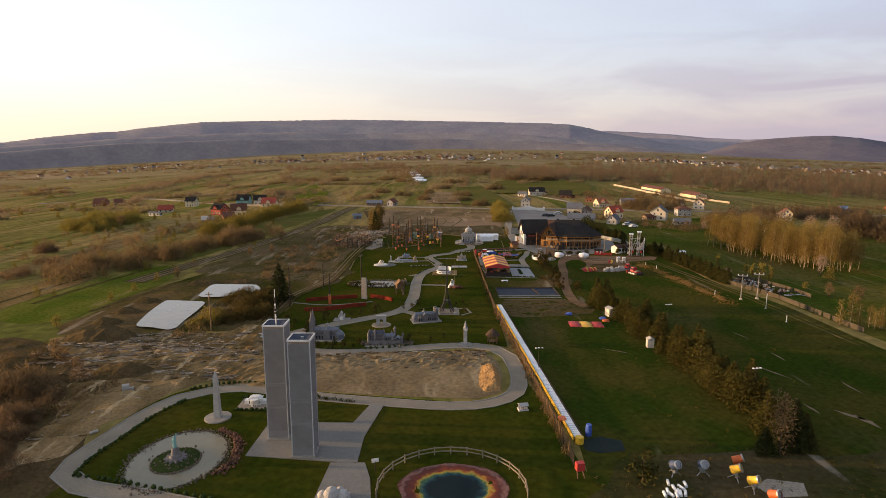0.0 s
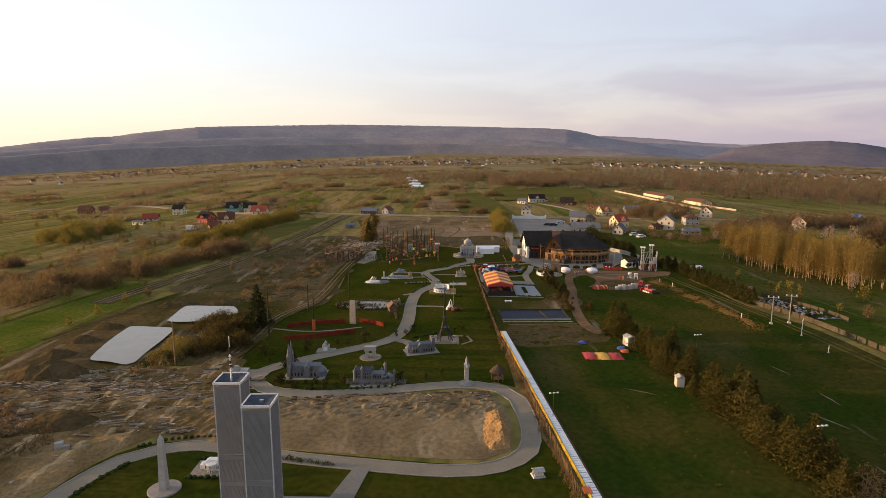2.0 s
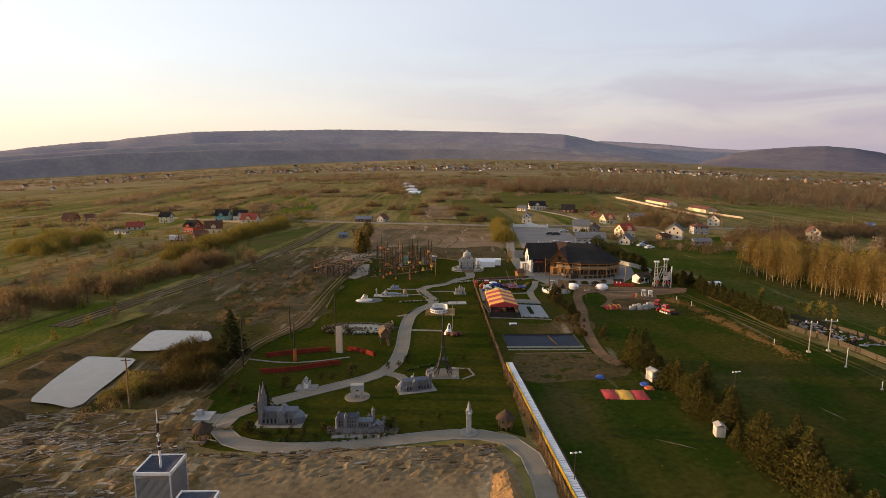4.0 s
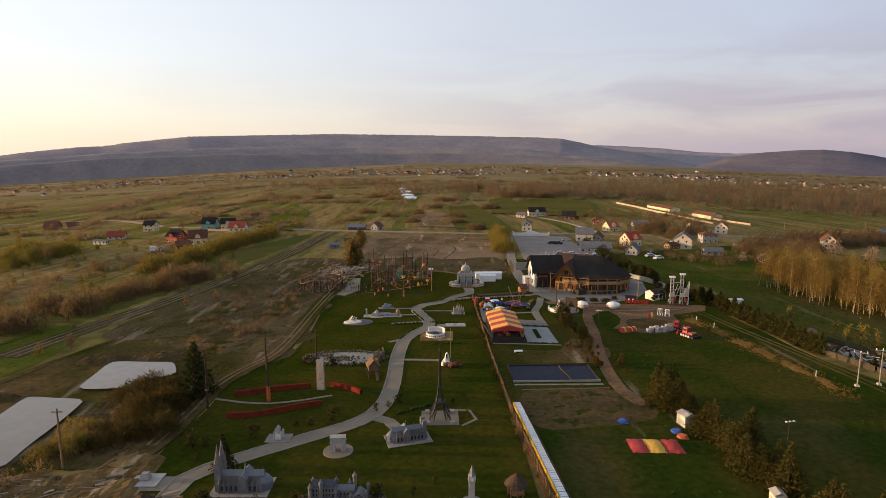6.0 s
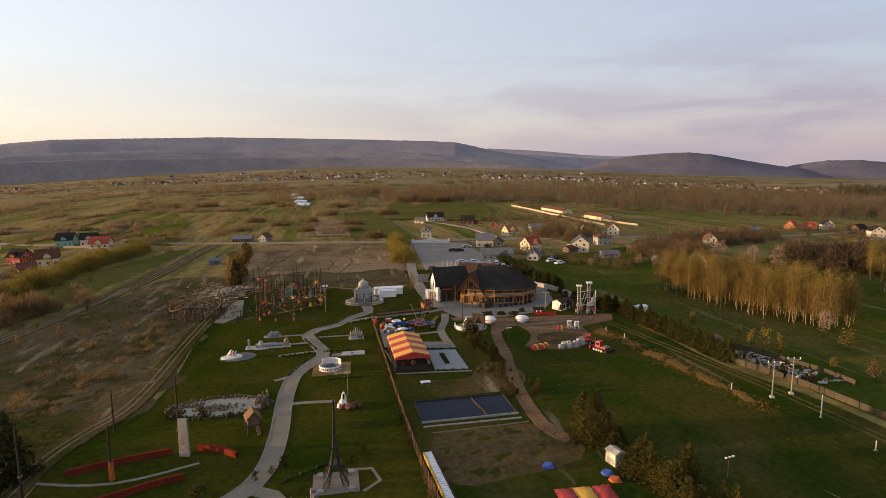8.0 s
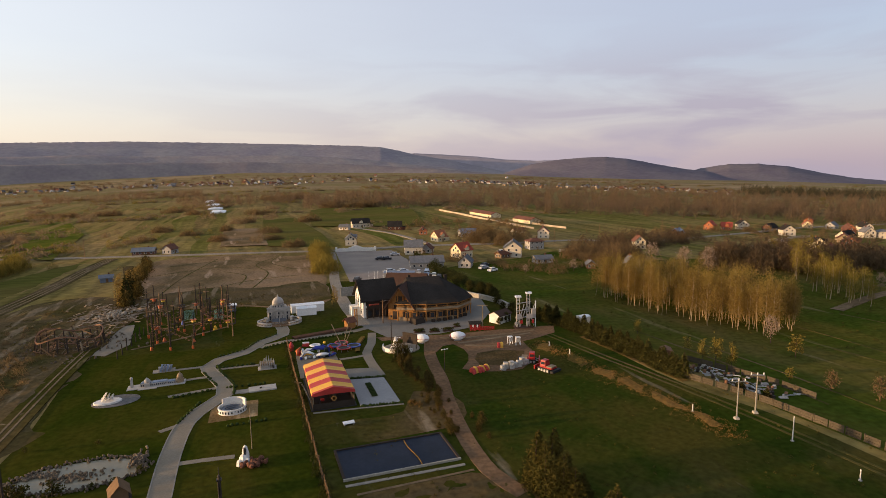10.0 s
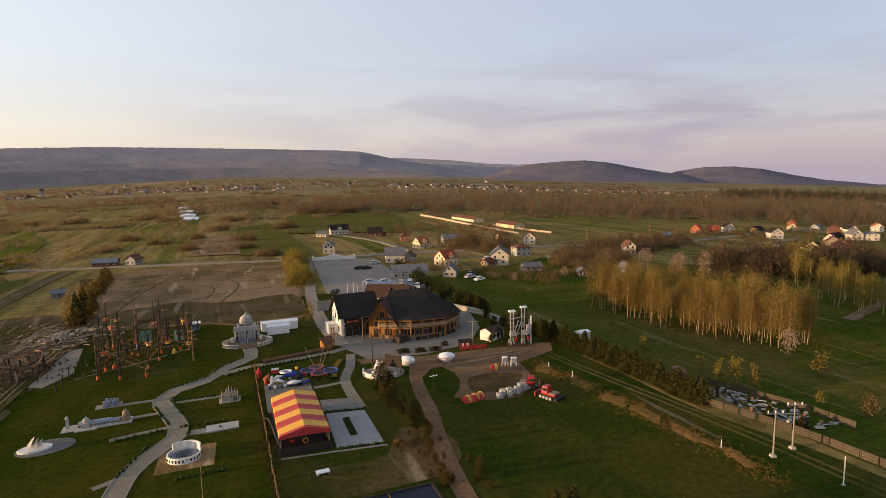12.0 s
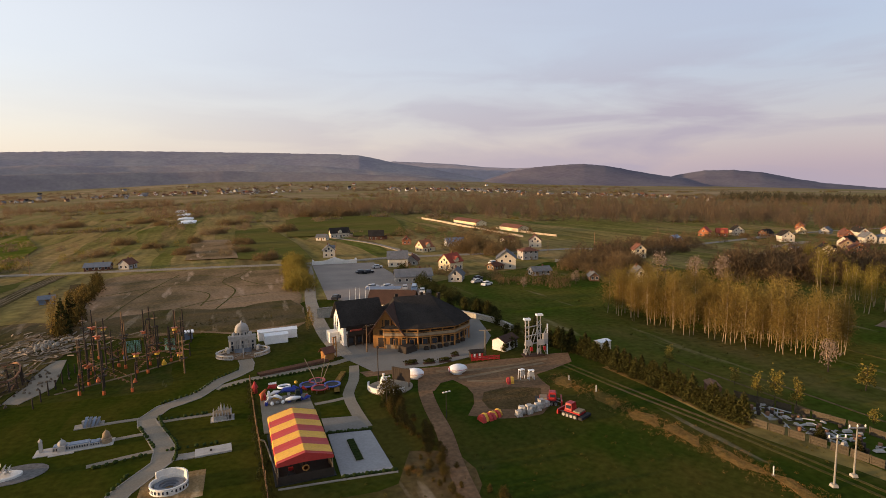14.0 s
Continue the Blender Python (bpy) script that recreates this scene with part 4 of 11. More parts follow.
# the haze lies in the hill materials' colours; the air is clear
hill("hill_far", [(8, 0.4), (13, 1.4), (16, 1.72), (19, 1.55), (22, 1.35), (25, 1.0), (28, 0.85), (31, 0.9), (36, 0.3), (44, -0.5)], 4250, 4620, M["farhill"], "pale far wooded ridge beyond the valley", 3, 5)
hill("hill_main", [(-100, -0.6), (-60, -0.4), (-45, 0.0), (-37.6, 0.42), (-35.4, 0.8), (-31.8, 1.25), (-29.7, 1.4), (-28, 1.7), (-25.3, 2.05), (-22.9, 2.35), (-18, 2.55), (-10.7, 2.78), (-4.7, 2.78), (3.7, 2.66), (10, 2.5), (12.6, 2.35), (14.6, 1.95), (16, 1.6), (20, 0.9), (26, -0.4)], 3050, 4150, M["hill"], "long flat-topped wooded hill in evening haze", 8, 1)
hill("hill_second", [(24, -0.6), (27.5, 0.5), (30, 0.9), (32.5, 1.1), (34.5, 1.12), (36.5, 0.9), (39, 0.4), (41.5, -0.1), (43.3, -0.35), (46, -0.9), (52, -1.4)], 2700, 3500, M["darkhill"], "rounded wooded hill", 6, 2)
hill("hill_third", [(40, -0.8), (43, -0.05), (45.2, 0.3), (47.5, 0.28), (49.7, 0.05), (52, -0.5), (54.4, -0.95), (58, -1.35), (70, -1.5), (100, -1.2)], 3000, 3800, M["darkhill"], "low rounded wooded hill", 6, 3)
# in-between tone, added to soften the step from hill to pine belt
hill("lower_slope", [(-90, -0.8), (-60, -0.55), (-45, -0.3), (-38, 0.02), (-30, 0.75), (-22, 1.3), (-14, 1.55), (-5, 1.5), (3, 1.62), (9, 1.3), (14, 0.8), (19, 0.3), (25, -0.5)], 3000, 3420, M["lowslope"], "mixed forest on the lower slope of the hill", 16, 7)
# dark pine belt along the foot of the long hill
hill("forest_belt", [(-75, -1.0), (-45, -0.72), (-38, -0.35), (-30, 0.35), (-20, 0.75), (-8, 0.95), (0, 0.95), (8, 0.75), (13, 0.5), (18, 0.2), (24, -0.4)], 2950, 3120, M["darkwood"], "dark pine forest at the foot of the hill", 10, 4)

# ---- ground surfaces ----
patch_of("fairground_ground", [(11.5, 118), (34, 119), (60, 150), (86, 188), (97, 234), (68, 250), (40, 262), (28, 262), (24, 240), (14, 238), (-12, 240), (-30, 240), (-31, 196), (-10, 190)], M["meadow"], "rough grass round the fairground and lodge", 0.007, grid=6)
HEAPS = ((-65.5, 104.0, 6.0, 2.0), (-51.5, 86.5, 4.5, 1.8), (-69.5, 113, 3.4, 1.3), (-70, 121, 3.4, 1.3), (-69.5, 129, 3.4, 1.3), (-63.5, 147.5, 4.5, 1.1), (-54, 148.6, 5.0, 1.0), (-50.0, 113, 3.0, 1.0), (-51.0, 122, 3.0, 1.0))
patch_of("lawn_south", [(-46, 42), (-48, 10), (-44, -20), (12, -20), (15, 0), (16, 42)], M["lawn"], "mown lawn at the edge of the lower gardens", 0.016, soft=False, grid=6)
patch_of("lawn_lower", [(-46, 40), (-44, 58), (-43, 70), (-40, 79), (-34, 82), (-20, 80), (2, 76.5), (9, 78), (13, 84), (16, 60), (16, 40)], M["lawn"], "mown lawn round the lower miniature gardens", 0.02)
patch_of("lawn_upper", [(-31, 97), (-20, 95.5), (0, 98.5), (9, 101), (12, 99), (11.5, 150), (11, 206), (16, 232), (0, 236), (-3, 212), (-4, 199), (-28.6, 199), (-28.4, 180), (-27.6, 162), (-29, 150), (-33, 143.5), (-35.6, 136), (-35, 126), (-36, 116), (-35, 104)], M["lawn"], "mown lawn of the upper miniature park", 0.02)
patch_of("meadow", [(15, -20), (15, 40), (17, 70), (15, 118), (33, 121), (34, 140), (38, 150), (37, 166), (44, 172), (56, 166), (60, 180), (68, 186), (75, 186), (75, 150), (80, 128), (82, 90), (95, 60), (98, 20), (90, -20), (50, -26)], M["meadow"], "dark green sledging meadow", 0.015, grid=6)
patch_of("meadow", [(82, 128), (84, 155), (79.5, 186), (74.5, 206), (72, 230), (96, 240), (128, 250), (170, 262), (230, 240), (240, 190), (200, 120), (140, 70), (95, 60)], M["pasture"], "open green pasture beside the birch grove", 0.012, grid=6)
patch_of("pasture", [(62, 262), (70, 232), (92, 228), (128, 250), (140, 300), (120, 290), (88, 282)], M["pasture"], "green pasture below the houses", 0.02, grid=6)
patch_of("mud_field", [(-73, 99), (-70, 108), (-60, 106.5), (-46, 107), (-40, 114), (-35, 112), (-34, 104), (-32, 97), (-28, 95), (-27, 82), (-36, 83), (-40.4, 79.5), (-43.4, 73), (-44.8, 66), (-45.4, 58), (-50, 57), (-53, 66), (-55, 76), (-60, 89)], M["mud"], "churned clay building site with ruts and puddles", 0.03, wobble=3, grid=0.75, rise=lambda x, y: 0.6 * (1 - 1.3 * abs(noise.fractal((x * 0.12 + 0.12 * y + 1.5 * math.sin(x * 0.07), y * 0.85 - x * 0.12, 2), 0.6, 2.3, 4))) - 0.12)
patch_of("soil_field", [(-33, 94), (-24, 94.3), (-7, 96.5), (6, 97), (9.5, 92), (9.6, 85), (8.8, 79.5), (5, 77.5), (-9, 78.6), (-20, 80.5), (-29, 83)], M["soilplot"], "levelled bare clay plot inside the path loop", 0.025, grid=0.55, rise=lambda x, y: 0.05 + 0.04 * noise.noise((x * 0.4, y * 0.5, 2)) + 0.3 * max(0.0, 1 - 1.7 * abs(noise.fractal((x * 0.22, y * 0.75, 5), 0.7, 2.3, 5))) * min(max((y - 86.5) / 4, 0.06), 1))
patch_of("clay_bank", [(6.4, 90.4), (8.8, 90.6), (9.4, 85), (8.9, 80.2), (6.4, 79.4), (5.2, 82), (5.8, 86)], M["bank"], "clay bank coloured orange for the low sun on it", 0.05, grid=0.5, rise=lambda x, y: max(0.0, (x - 5.4) * 0.34) + 0.22 * noise.fractal((x * 0.9, y * 1.1, 0), 0.7, 2, 4))
patch_of("bare_field", [(-34, 342), (32, 331), (30, 285), (25, 236), (12, 233), (0, 238), (-16, 240), (-33, 250)], M["field"], "large bare brown field with wheel tracks", 0.06, wobble=2.5, grid=6)
patch_of("dirt_yard", [(30.5, 194), (37, 193.2), (41.3, 191.4), (47.6, 190.2), (56, 190), (66, 189), (73, 188.4), (70.5, 183), (65, 181), (60.5, 179.5), (59.4, 173.2), (56.5, 168), (52, 164), (45.3, 164.8), (41.8, 167.6), (44.5, 172), (46, 178.8), (45.4, 183), (42.5, 182.4), (40.4, 179.4), (37.6, 178.4), (38.8, 182), (39.8, 186), (37.4, 190), (31.2, 191)], M["yard"], "red-brown gravel yard of the fairground", 0.04, wobble=0.6)
patch_of("yard_hollow", [(47.5, 175.5), (53, 176), (57.6, 173.5), (55, 168.5), (50, 166.6), (46, 168.6)], M["banksoil"], "dark brown patch in the gravel yard", 0.055, wobble=0.8)
for pts in ([(44, 188.4), (50, 186.6), (58, 186), (67, 186.6)], [(47.4, 181.6), (53, 178.6), (59.6, 177.6)], [(46.6, 183.4), (50.6, 183.4), (58, 184.4), (65, 184.6)]):
    strip("wheel_track", pts, 1.0, M["soil"], "pale worn wheel track across the yard", 0.06, category="track")
patch_of("weedy_field_edge", [(-31, 250), (-24, 262), (-8, 268), (8, 262), (22, 268), (27.5, 262), (25, 238), (12, 235), (0, 240), (-16, 242)], M["ruts"], "dark weedy lower part of the bare field", 0.1, wobble=3, grid=4)
patch_of("lodge_court", [(28, 210), (30, 202), (33, 193), (45, 191.6), (56, 194.5), (64, 206), (68, 222), (60, 226), (56, 206), (36, 206)], M["paving"], "pale paved forecourt of the lodge", 0.06, soft=False)
patch_of("car_park", [(42, 338), (68, 333), (67, 258), (58, 246), (36, 262)], M["cobble"], "large paved car park with tyre marks", 0.06, soft=False)
patch_of("bare_strip", [(15, 119), (33, 121), (32.5, 131), (15, 132)], M["worn"], "worn bare earth below the basin", 0.03, wobble=1.2, grid=0.9, rise=lambda x, y: 0.1 * noise.noise((x * 0.6, y * 0.6, 1)))
for bx, by, rx, ry, turn in ((62.8, 174.4, 1.5, 2.6, 20), (64.9, 164.6, 1.7, 4.2, 14), (65.4, 156.8, 1.5, 3.0, -4), (66.7, 150.4, 1.3, 3.6, 8), (67.7, 142, 1.2, 3.8, 6), (68.2, 134.4, 1.0, 3.2, 0)):
    c_, s_ = math.cos(radians(turn)), math.sin(radians(turn))
    ring = [(rx * (1 + 0.3 * math.sin(k * 2.1 + bx)) * math.cos(k * 0.5236), ry * (1 + 0.25 * math.sin(k * 1.7 + by)) * math.sin(k * 0.5236)) for k in range(12)]
    patch_of("dry_bank", [(bx + x * c_ + y * s_, by - x * s_ + y * c_) for x, y in ring], M["drybank"], "patch of dry orange grass on the bank", 0.03, wobble=1.0, grid=0.5, rise=lambda x, y: 0.1 + 0.12 * noise.fractal((x * 0.5, y * 0.5, 0), 0.7, 2, 4))
for ax, ay, bx, by, w in ((52.6, 90.2, 55.9, 84.7, 0.5), (62.6, 83.8, 62.9, 79.0, 0.5), (54.9, 74, 58.1, 70.1, 0.9), (59, 97.5, 59.4, 92.2, 0.4), (28.8, 98.6, 33.5, 95.9, 0.35), (51.9, 76, 52.2, 72.6, 0.6), (57, 72.6, 57.6, 68.3, 1.0), (57.9, 108.7, 59, 103.5, 0.35)):
    d = Vector((bx - ax, by - ay, 0))
    n_ = Vector((d.y, -d.x, 0)).normalized() * w / 2
    patch_of("bare_scrape", [(ax, ay), (ax + d.x * 0.4 + n_.x, ay + d.y * 0.4 + n_.y), (bx, by), (ax + d.x * 0.6 - n_.x, ay + d.y * 0.6 - n_.y)], M["soil"], "pale scraped streak of bare soil in the meadow", 0.03, wobble=0.5)
patch_of("dry_verge", [(13, 146), (33, 146), (36, 156), (30, 160), (26, 153), (13, 152)], M["worn"], "verge of dry grass below the court", 0.03, wobble=1.0)
patch_of("scrub_ground", [(-43, 50), (-45, 66), (-50, 84), (-60, 92), (-72, 100), (-84, 104), (-100, 90), (-96, 60), (-70, 40)], M["banksoil"], "dark brown rough ground with weeds", 0.025, wobble=3, grid=1.5, rise=lambda x, y: 0.7 * max(0.0, noise.fractal((x * 0.12, y * 0.12, 8), 0.8, 2, 4)))
for hx, hy, hr, hh in HEAPS:
    patch_of("soil_heap", [(hx + hr * 1.25 * math.cos(k * 0.7854), hy + hr * 0.75 * math.sin(k * 0.7854)) for k in range(8)], M["banksoil"], "heap of dug dark brown earth", 0.12, wobble=1.5, grid=0.8, rise=lambda x, y: hh * max(0.0, 1 - ((x - hx) / hr / 1.25) ** 2 - ((y - hy) / hr / 0.75) ** 2) + 0.4 * noise.noise((x * 0.6, y * 0.6, 3)))
patch_of("scrub_bank", [(-72, 105), (-50, 107), (-38, 113), (-36.5, 124), (-36.5, 137), (-29.5, 150), (-28.2, 166), (-50, 178), (-62, 170), (-72, 154), (-76, 134), (-78, 110)], M["worn"], "dark rough ground round the ponds", 0.018, wobble=3, grid=2.0, rise=lambda x, y: 0.12 + 0.2 * noise.noise((x * 0.2, y * 0.2, 4)))
patch_of("pond_bank", [(-50, 148), (-66, 150), (-74, 130), (-68, 106), (-52, 103), (-48, 120)], M["worn"], "rough brown banks of the two ponds", 0.02, wobble=3, grid=2.0, rise=lambda x, y: 0.25 + 0.3 * noise.noise((x * 0.2, y * 0.2, 4)))
patch_of("wasteland", [(-29, 250), (-28.8, 200), (-28.2, 170), (-30, 154), (-44, 148), (-60, 158), (-74, 166), (-68.5, 200), (-62, 236), (-57, 262), (-40, 268)], M["ruts"], "rough fallow ground with rubble and tracks", 0.02, wobble=3, grid=1.8, rise=lambda x, y: 0.3 * noise.fractal((x * 0.25, y * 0.25, 6), 0.7, 2, 4) + 0.15)
patch_of("green_meadow", [(-98, 121), (-98, 138), (-95, 156), (-86, 172), (-75.5, 158), (-76.5, 138), (-78, 128), (-80, 116), (-88, 112)], M["freshgreen"], "fresh green grass strip beside the ponds", 0.04, wobble=2, grid=4)
patch_of("dry_meadow", [(-113, 128), (-110, 148), (-106, 162), (-98, 156), (-99, 139), (-101, 122)], M["drygrass"], "band of dry orange-brown grass", 0.05, wobble=2, grid=4)
patch_of("dry_meadow", [(-175, 409), (-183, 466), (-207, 622), (-196, 622), (-178, 500), (-166, 420)], M["drygrass"], "band of dry orange-brown grass", 0.4, wobble=3, grid=8)
for pts in ([(-96, 128), (-93.4, 145), (-89, 164)], [(-79, 122), (-74.6, 138), (-71, 154), (-66, 168)], [(-105, 124), (-103, 142), (-100, 158)]):
    strip("ditch", pts, 1.0, M["worn"], "dark grassy ditch between meadow strips", 0.1, category="ditch")
patch_of("green_strip", [(-87, 176), (-80, 196), (-73, 238), (-64, 335), (-72, 338), (-96, 250), (-98, 190)], M["greenfield"], "strip of fresh green grass", 0.03, wobble=3, grid=6)
patch_of("green_field", [(12, 372), (42, 356), (46, 420), (40, 560), (14, 540)], M["greenfield"], "green meadow behind the road", 0.35, wobble=4, grid=8, soft=False)
patch_of("green_field", [(44, 470), (120, 440), (160, 620), (110, 740), (60, 640)], M["greenfield"], "long green field", 0.6, wobble=4, grid=8, soft=False)
patch_of("green_field", [(-108, 388), (-138, 546), (-145, 640), (-100, 500), (-81, 366)], M["freshgreen"], "long green field", 0.4, wobble=4, grid=8, soft=False)
patch_of("ploughed_field", [(-134, 386), (-169, 561), (-142, 547), (-114, 402), (-124, 384)], M["ruts"], "ploughed brown field", 0.4, wobble=4, grid=8, soft=False)
patch_of("ploughed_field", [(-10, 380), (12, 376), (10, 470), (-12, 480)], M["field"], "ploughed brown field", 0.4, wobble=3, grid=8, soft=False)

for pts in ([(4, 262), (10, 290), (6, 312), (14, 330)], [(-12, 262), (2, 276), (20, 282)], [(-31, 300), (-8, 312), (8, 300), (28, 296)], [(-24, 252), (-20, 290), (-10, 336)], [(-28, 322), (-4, 330), (12, 318), (30, 322)], [(-6, 300), (2, 288), (0, 270)], [(18, 300), (12, 316), (16, 334)]):
    strip("wheel_track", pts, 0.45, M["fallow"], "dark wheel track across the bare field", 0.09, category="track")

# ---- ponds ----
POND_NEAR = [(-65.2, 128), (-64.4, 129.4), (-60, 128.9), (-56.2, 128.4), (-55.2, 127.4), (-54.3, 121), (-53.8, 113), (-53.3, 108.6), (-54.2, 107.4), (-58, 108.8), (-61.6, 109.6), (-62.4, 110.8), (-64.2, 119)]
POND_FAR = [(-59.4, 133.4), (-60.4, 140.6), (-60.7, 144.6), (-59.4, 145.7), (-54, 145.4), (-50, 145.2), (-48.4, 144.2), (-46.2, 140), (-46.4, 138.8), (-50.2, 136.4), (-51.4, 133.6), (-54.6, 132.6), (-58.2, 132.6)]
patch_of("pond_near", POND_NEAR, M["water"], "muddy pond mirroring the pale sky", 0.62, category="water")
patch_of("pond_far", POND_FAR, M["water"], "small pond mirroring the pale sky", 0.62, category="water")

# ---- paths, tracks and roads ----
strip("path_lower", [(-22, 51), (-31, 53.6), (-39, 55.5), (-42.5, 58), (-43, 61), (-42, 66.5), (-41, 72), (-38.6, 77.5), (-35, 80), (-30, 81), (-26, 80.2), (-18, 78), (-8, 76.2), (1, 75), (7, 76), (11, 79.5), (12.2, 85), (12.2, 90)], 2.3, M["path"], "curving pale paved path with kerbs", 0.043, edge=M["kerb"])
strip("path_main", [(12.2, 90), (11.8, 94.5), (9.6, 98.4), (6, 99.9), (2, 100), (-6, 98.4), (-14, 96.7), (-22, 96.6), (-27.5, 98.5), (-30.5, 102), (-30, 106), (-25.5, 110.5), (-18, 115.8), (-11, 121), (-8, 126.5), (-7, 136), (-7, 150), (-6, 160.5), (-3.4, 166), (-1, 170), (-1, 174), (-3.2, 181), (-4.6, 186), (-2.6, 190), (2, 193), (5.5, 199), (10.6, 204), (10.6, 211)], 2.5, M["path"], "winding pale paved path through the miniatures", 0.05, edge=M["kerb"])
strip("path_side", [(5.2, 195.4), (10, 198), (19, 199.3), (27, 201), (31, 203)], 1.8, M["path"], "pale paved side path", 0.056)
strip("path_side", [(20.4, 181.6), (23, 181.8), (26, 182.4)], 1.0, M["path"], "narrow paved footpath", 0.058)
strip("path_side", [(30.4, 198), (28.6, 190), (26.4, 184), (26.0, 177), (26.2, 170)], 1.9, M["path"], "pale paved path to the court", 0.056)
strip("path_side", [(-9, 122.5), (-6.5, 121), (-4.5, 117.4)], 2.0, M["path"], "short paved branch", 0.062)
strip("path_side", [(-34.5, 105), (-30, 105)], 3.0, M["path"], "short paved branch", 0.062)
for a, b in (((-1.5, 171), (2.5, 171)), ((-6.4, 147.5), (1.2, 147)), ((-3.8, 184), (5, 184)), ((-4.6, 186.6), (-13, 186.4)), ((-1.8, 174), (-10, 172.5)), ((-3, 180.4), (-8, 180)), ((-5.6, 160.5), (-9.5, 158.5))):
    strip("path_side", [a, ((a[0] + b[0]) / 2, (a[1] + b[1]) / 2 + 0.1), b], 1.0, M["path"], "narrow paved footpath", 0.062)
strip("track", [(41.2, 187), (38.8, 179.6), (37.3, 172), (36.2, 164), (34.4, 156), (33, 148), (32, 140), (31.8, 132), (33.5, 126)], 2.4, M["yard"], "rutted brown earth track", 0.06)
for off in (-0.75, 0.75):
    strip("wheel_track", [(67.6 + off, 187), (69.2 + off, 176), (71 + off, 164), (73 + off, 153), (75 + off, 140), (76.6 + off, 125), (78.6 + off, 100)], 0.55, M["fallow"], "faint brown wheel rut in the meadow grass", 0.035, category="track")
strip("grass_verge", [(74.6, 178), (75.4, 168), (76, 158), (76.6, 148)], 1.5, M["drybank"], "dry orange grass along the spruce hedge", 0.04, category="grass")
strip("track", [(-40, 106), (-38, 114), (-37.4, 124), (-37.2, 134), (-35.2, 142), (-32, 150), (-31, 162), (-30.8, 180), (-30.2, 199), (-29, 220), (-28, 246), (-44, 330)], 4.0, M["worn"], "muddy access track", 0.24)
strip("track", [(-84, 150), (-80, 168), (-72, 200), (-65, 240), (-60, 285), (-58, 330), (-56, 358)], 6.0, M["ruts"], "wide strip of bare wheel-rutted soil", 0.14)
for off in (-1.7, 0.2, 1.9):
    strip("wheel_track", [(-84 + off, 150), (-80 + off, 168), (-72 + off, 200), (-65 + off, 240), (-60 + off * 0.9, 285), (-58 + off * 0.8, 330), (-56 + off * 0.7, 358)], 0.5, M["soil"], "pale wheel rut in bare soil", 0.17, category="track")
for off in (-0.55, 0.55):
    strip("wheel_track", [(-38 + off, 114), (-37.4 + off, 124), (-37.2 + off, 134), (-35.2 + off, 142), (-32 + off, 150), (-31 + off, 162), (-30.8 + off, 180), (-30.2 + off, 199), (-29 + off, 220), (-28.4 + off, 240)], 0.32, M["soil"], "pale wheel rut along the access track", 0.27, category="track")
for x0, x1, y0, y1 in ((88.5, 90.5, 178, 132), (95, 96, 168, 118), (118, 121, 152, 112), (126, 124, 168, 130), (147, 150, 172, 140), (172, 166, 168, 130)):
    strip("furrow", [(x0, y0), ((x0 + x1) / 2 + 0.8, (y0 + y1) / 2), (x1, y1)], 0.5, M["fallow"], "pale furrow between pasture strips", 0.05, category="furrow")
strip("road", [(-370, 519), (-266, 508), (-170, 410), (-92, 376), (-41, 360), (10, 348), (45, 342), (82, 343), (131, 336), (172, 336), (200, 320), (250, 330), (300, 345), (392, 378), (520, 400)], 4.5, M["gravel"], "pale village road", 0.3, category="road")
strip("road", [(70, 455), (86, 408), (92, 350), (88, 343)], 3.0, M["gravel"], "pale drive up to a villa", 0.25, category="road")
strip("road", [(30, 205), (29, 225), (31, 262), (36, 300), (40, 338)], 3.5, M["gravel"], "pale service road beside the field", 0.1, category="road")
strip("road", [(240, 286), (262, 258), (300, 244), (360, 240), (430, 260)], 4.0, M["gravel"], "pale village street", 0.5, category="road")
strip("track", [(150, 175), (190, 186), (240, 188), (300, 170)], 3.0, M["soil"], "bare field track", 0.15)

# broken timber and slabs strewn over the building site
rd = np.random.default_rng(44)
bm = bmesh.new()
for _ in range(360):
    x, y = rd.normal(-54, 6), rd.normal(98, 4.5)
    if _ > 280:
        x, y = rd.uniform(-62, -44), rd.uniform(60, 96)
    if not (-72 < x < -29 and y < 107) or (x > -45 and y < 80) or (x > -33 and y < 96):
        continue
    a = radians(rd.normal(4, 22))
    ln, z = rd.uniform(0.5, 3.2) * (0.9 if _ < 280 else 0.5), 0.22 + rd.uniform(0, 0.2)
    beam(bm, (x - ln / 2 * math.cos(a), y - ln / 2 * math.sin(a), z), (x + ln / 2 * math.cos(a), y + ln / 2 * math.sin(a), z + rd.normal() * 0.1), rd.uniform(0.05, 0.2), rd.uniform(0.04, 0.12))
tagged(part("timber_debris", bm, M["debris"]), "broken pale boards and slabs strewn over churned clay", "debris", kind="stuff")
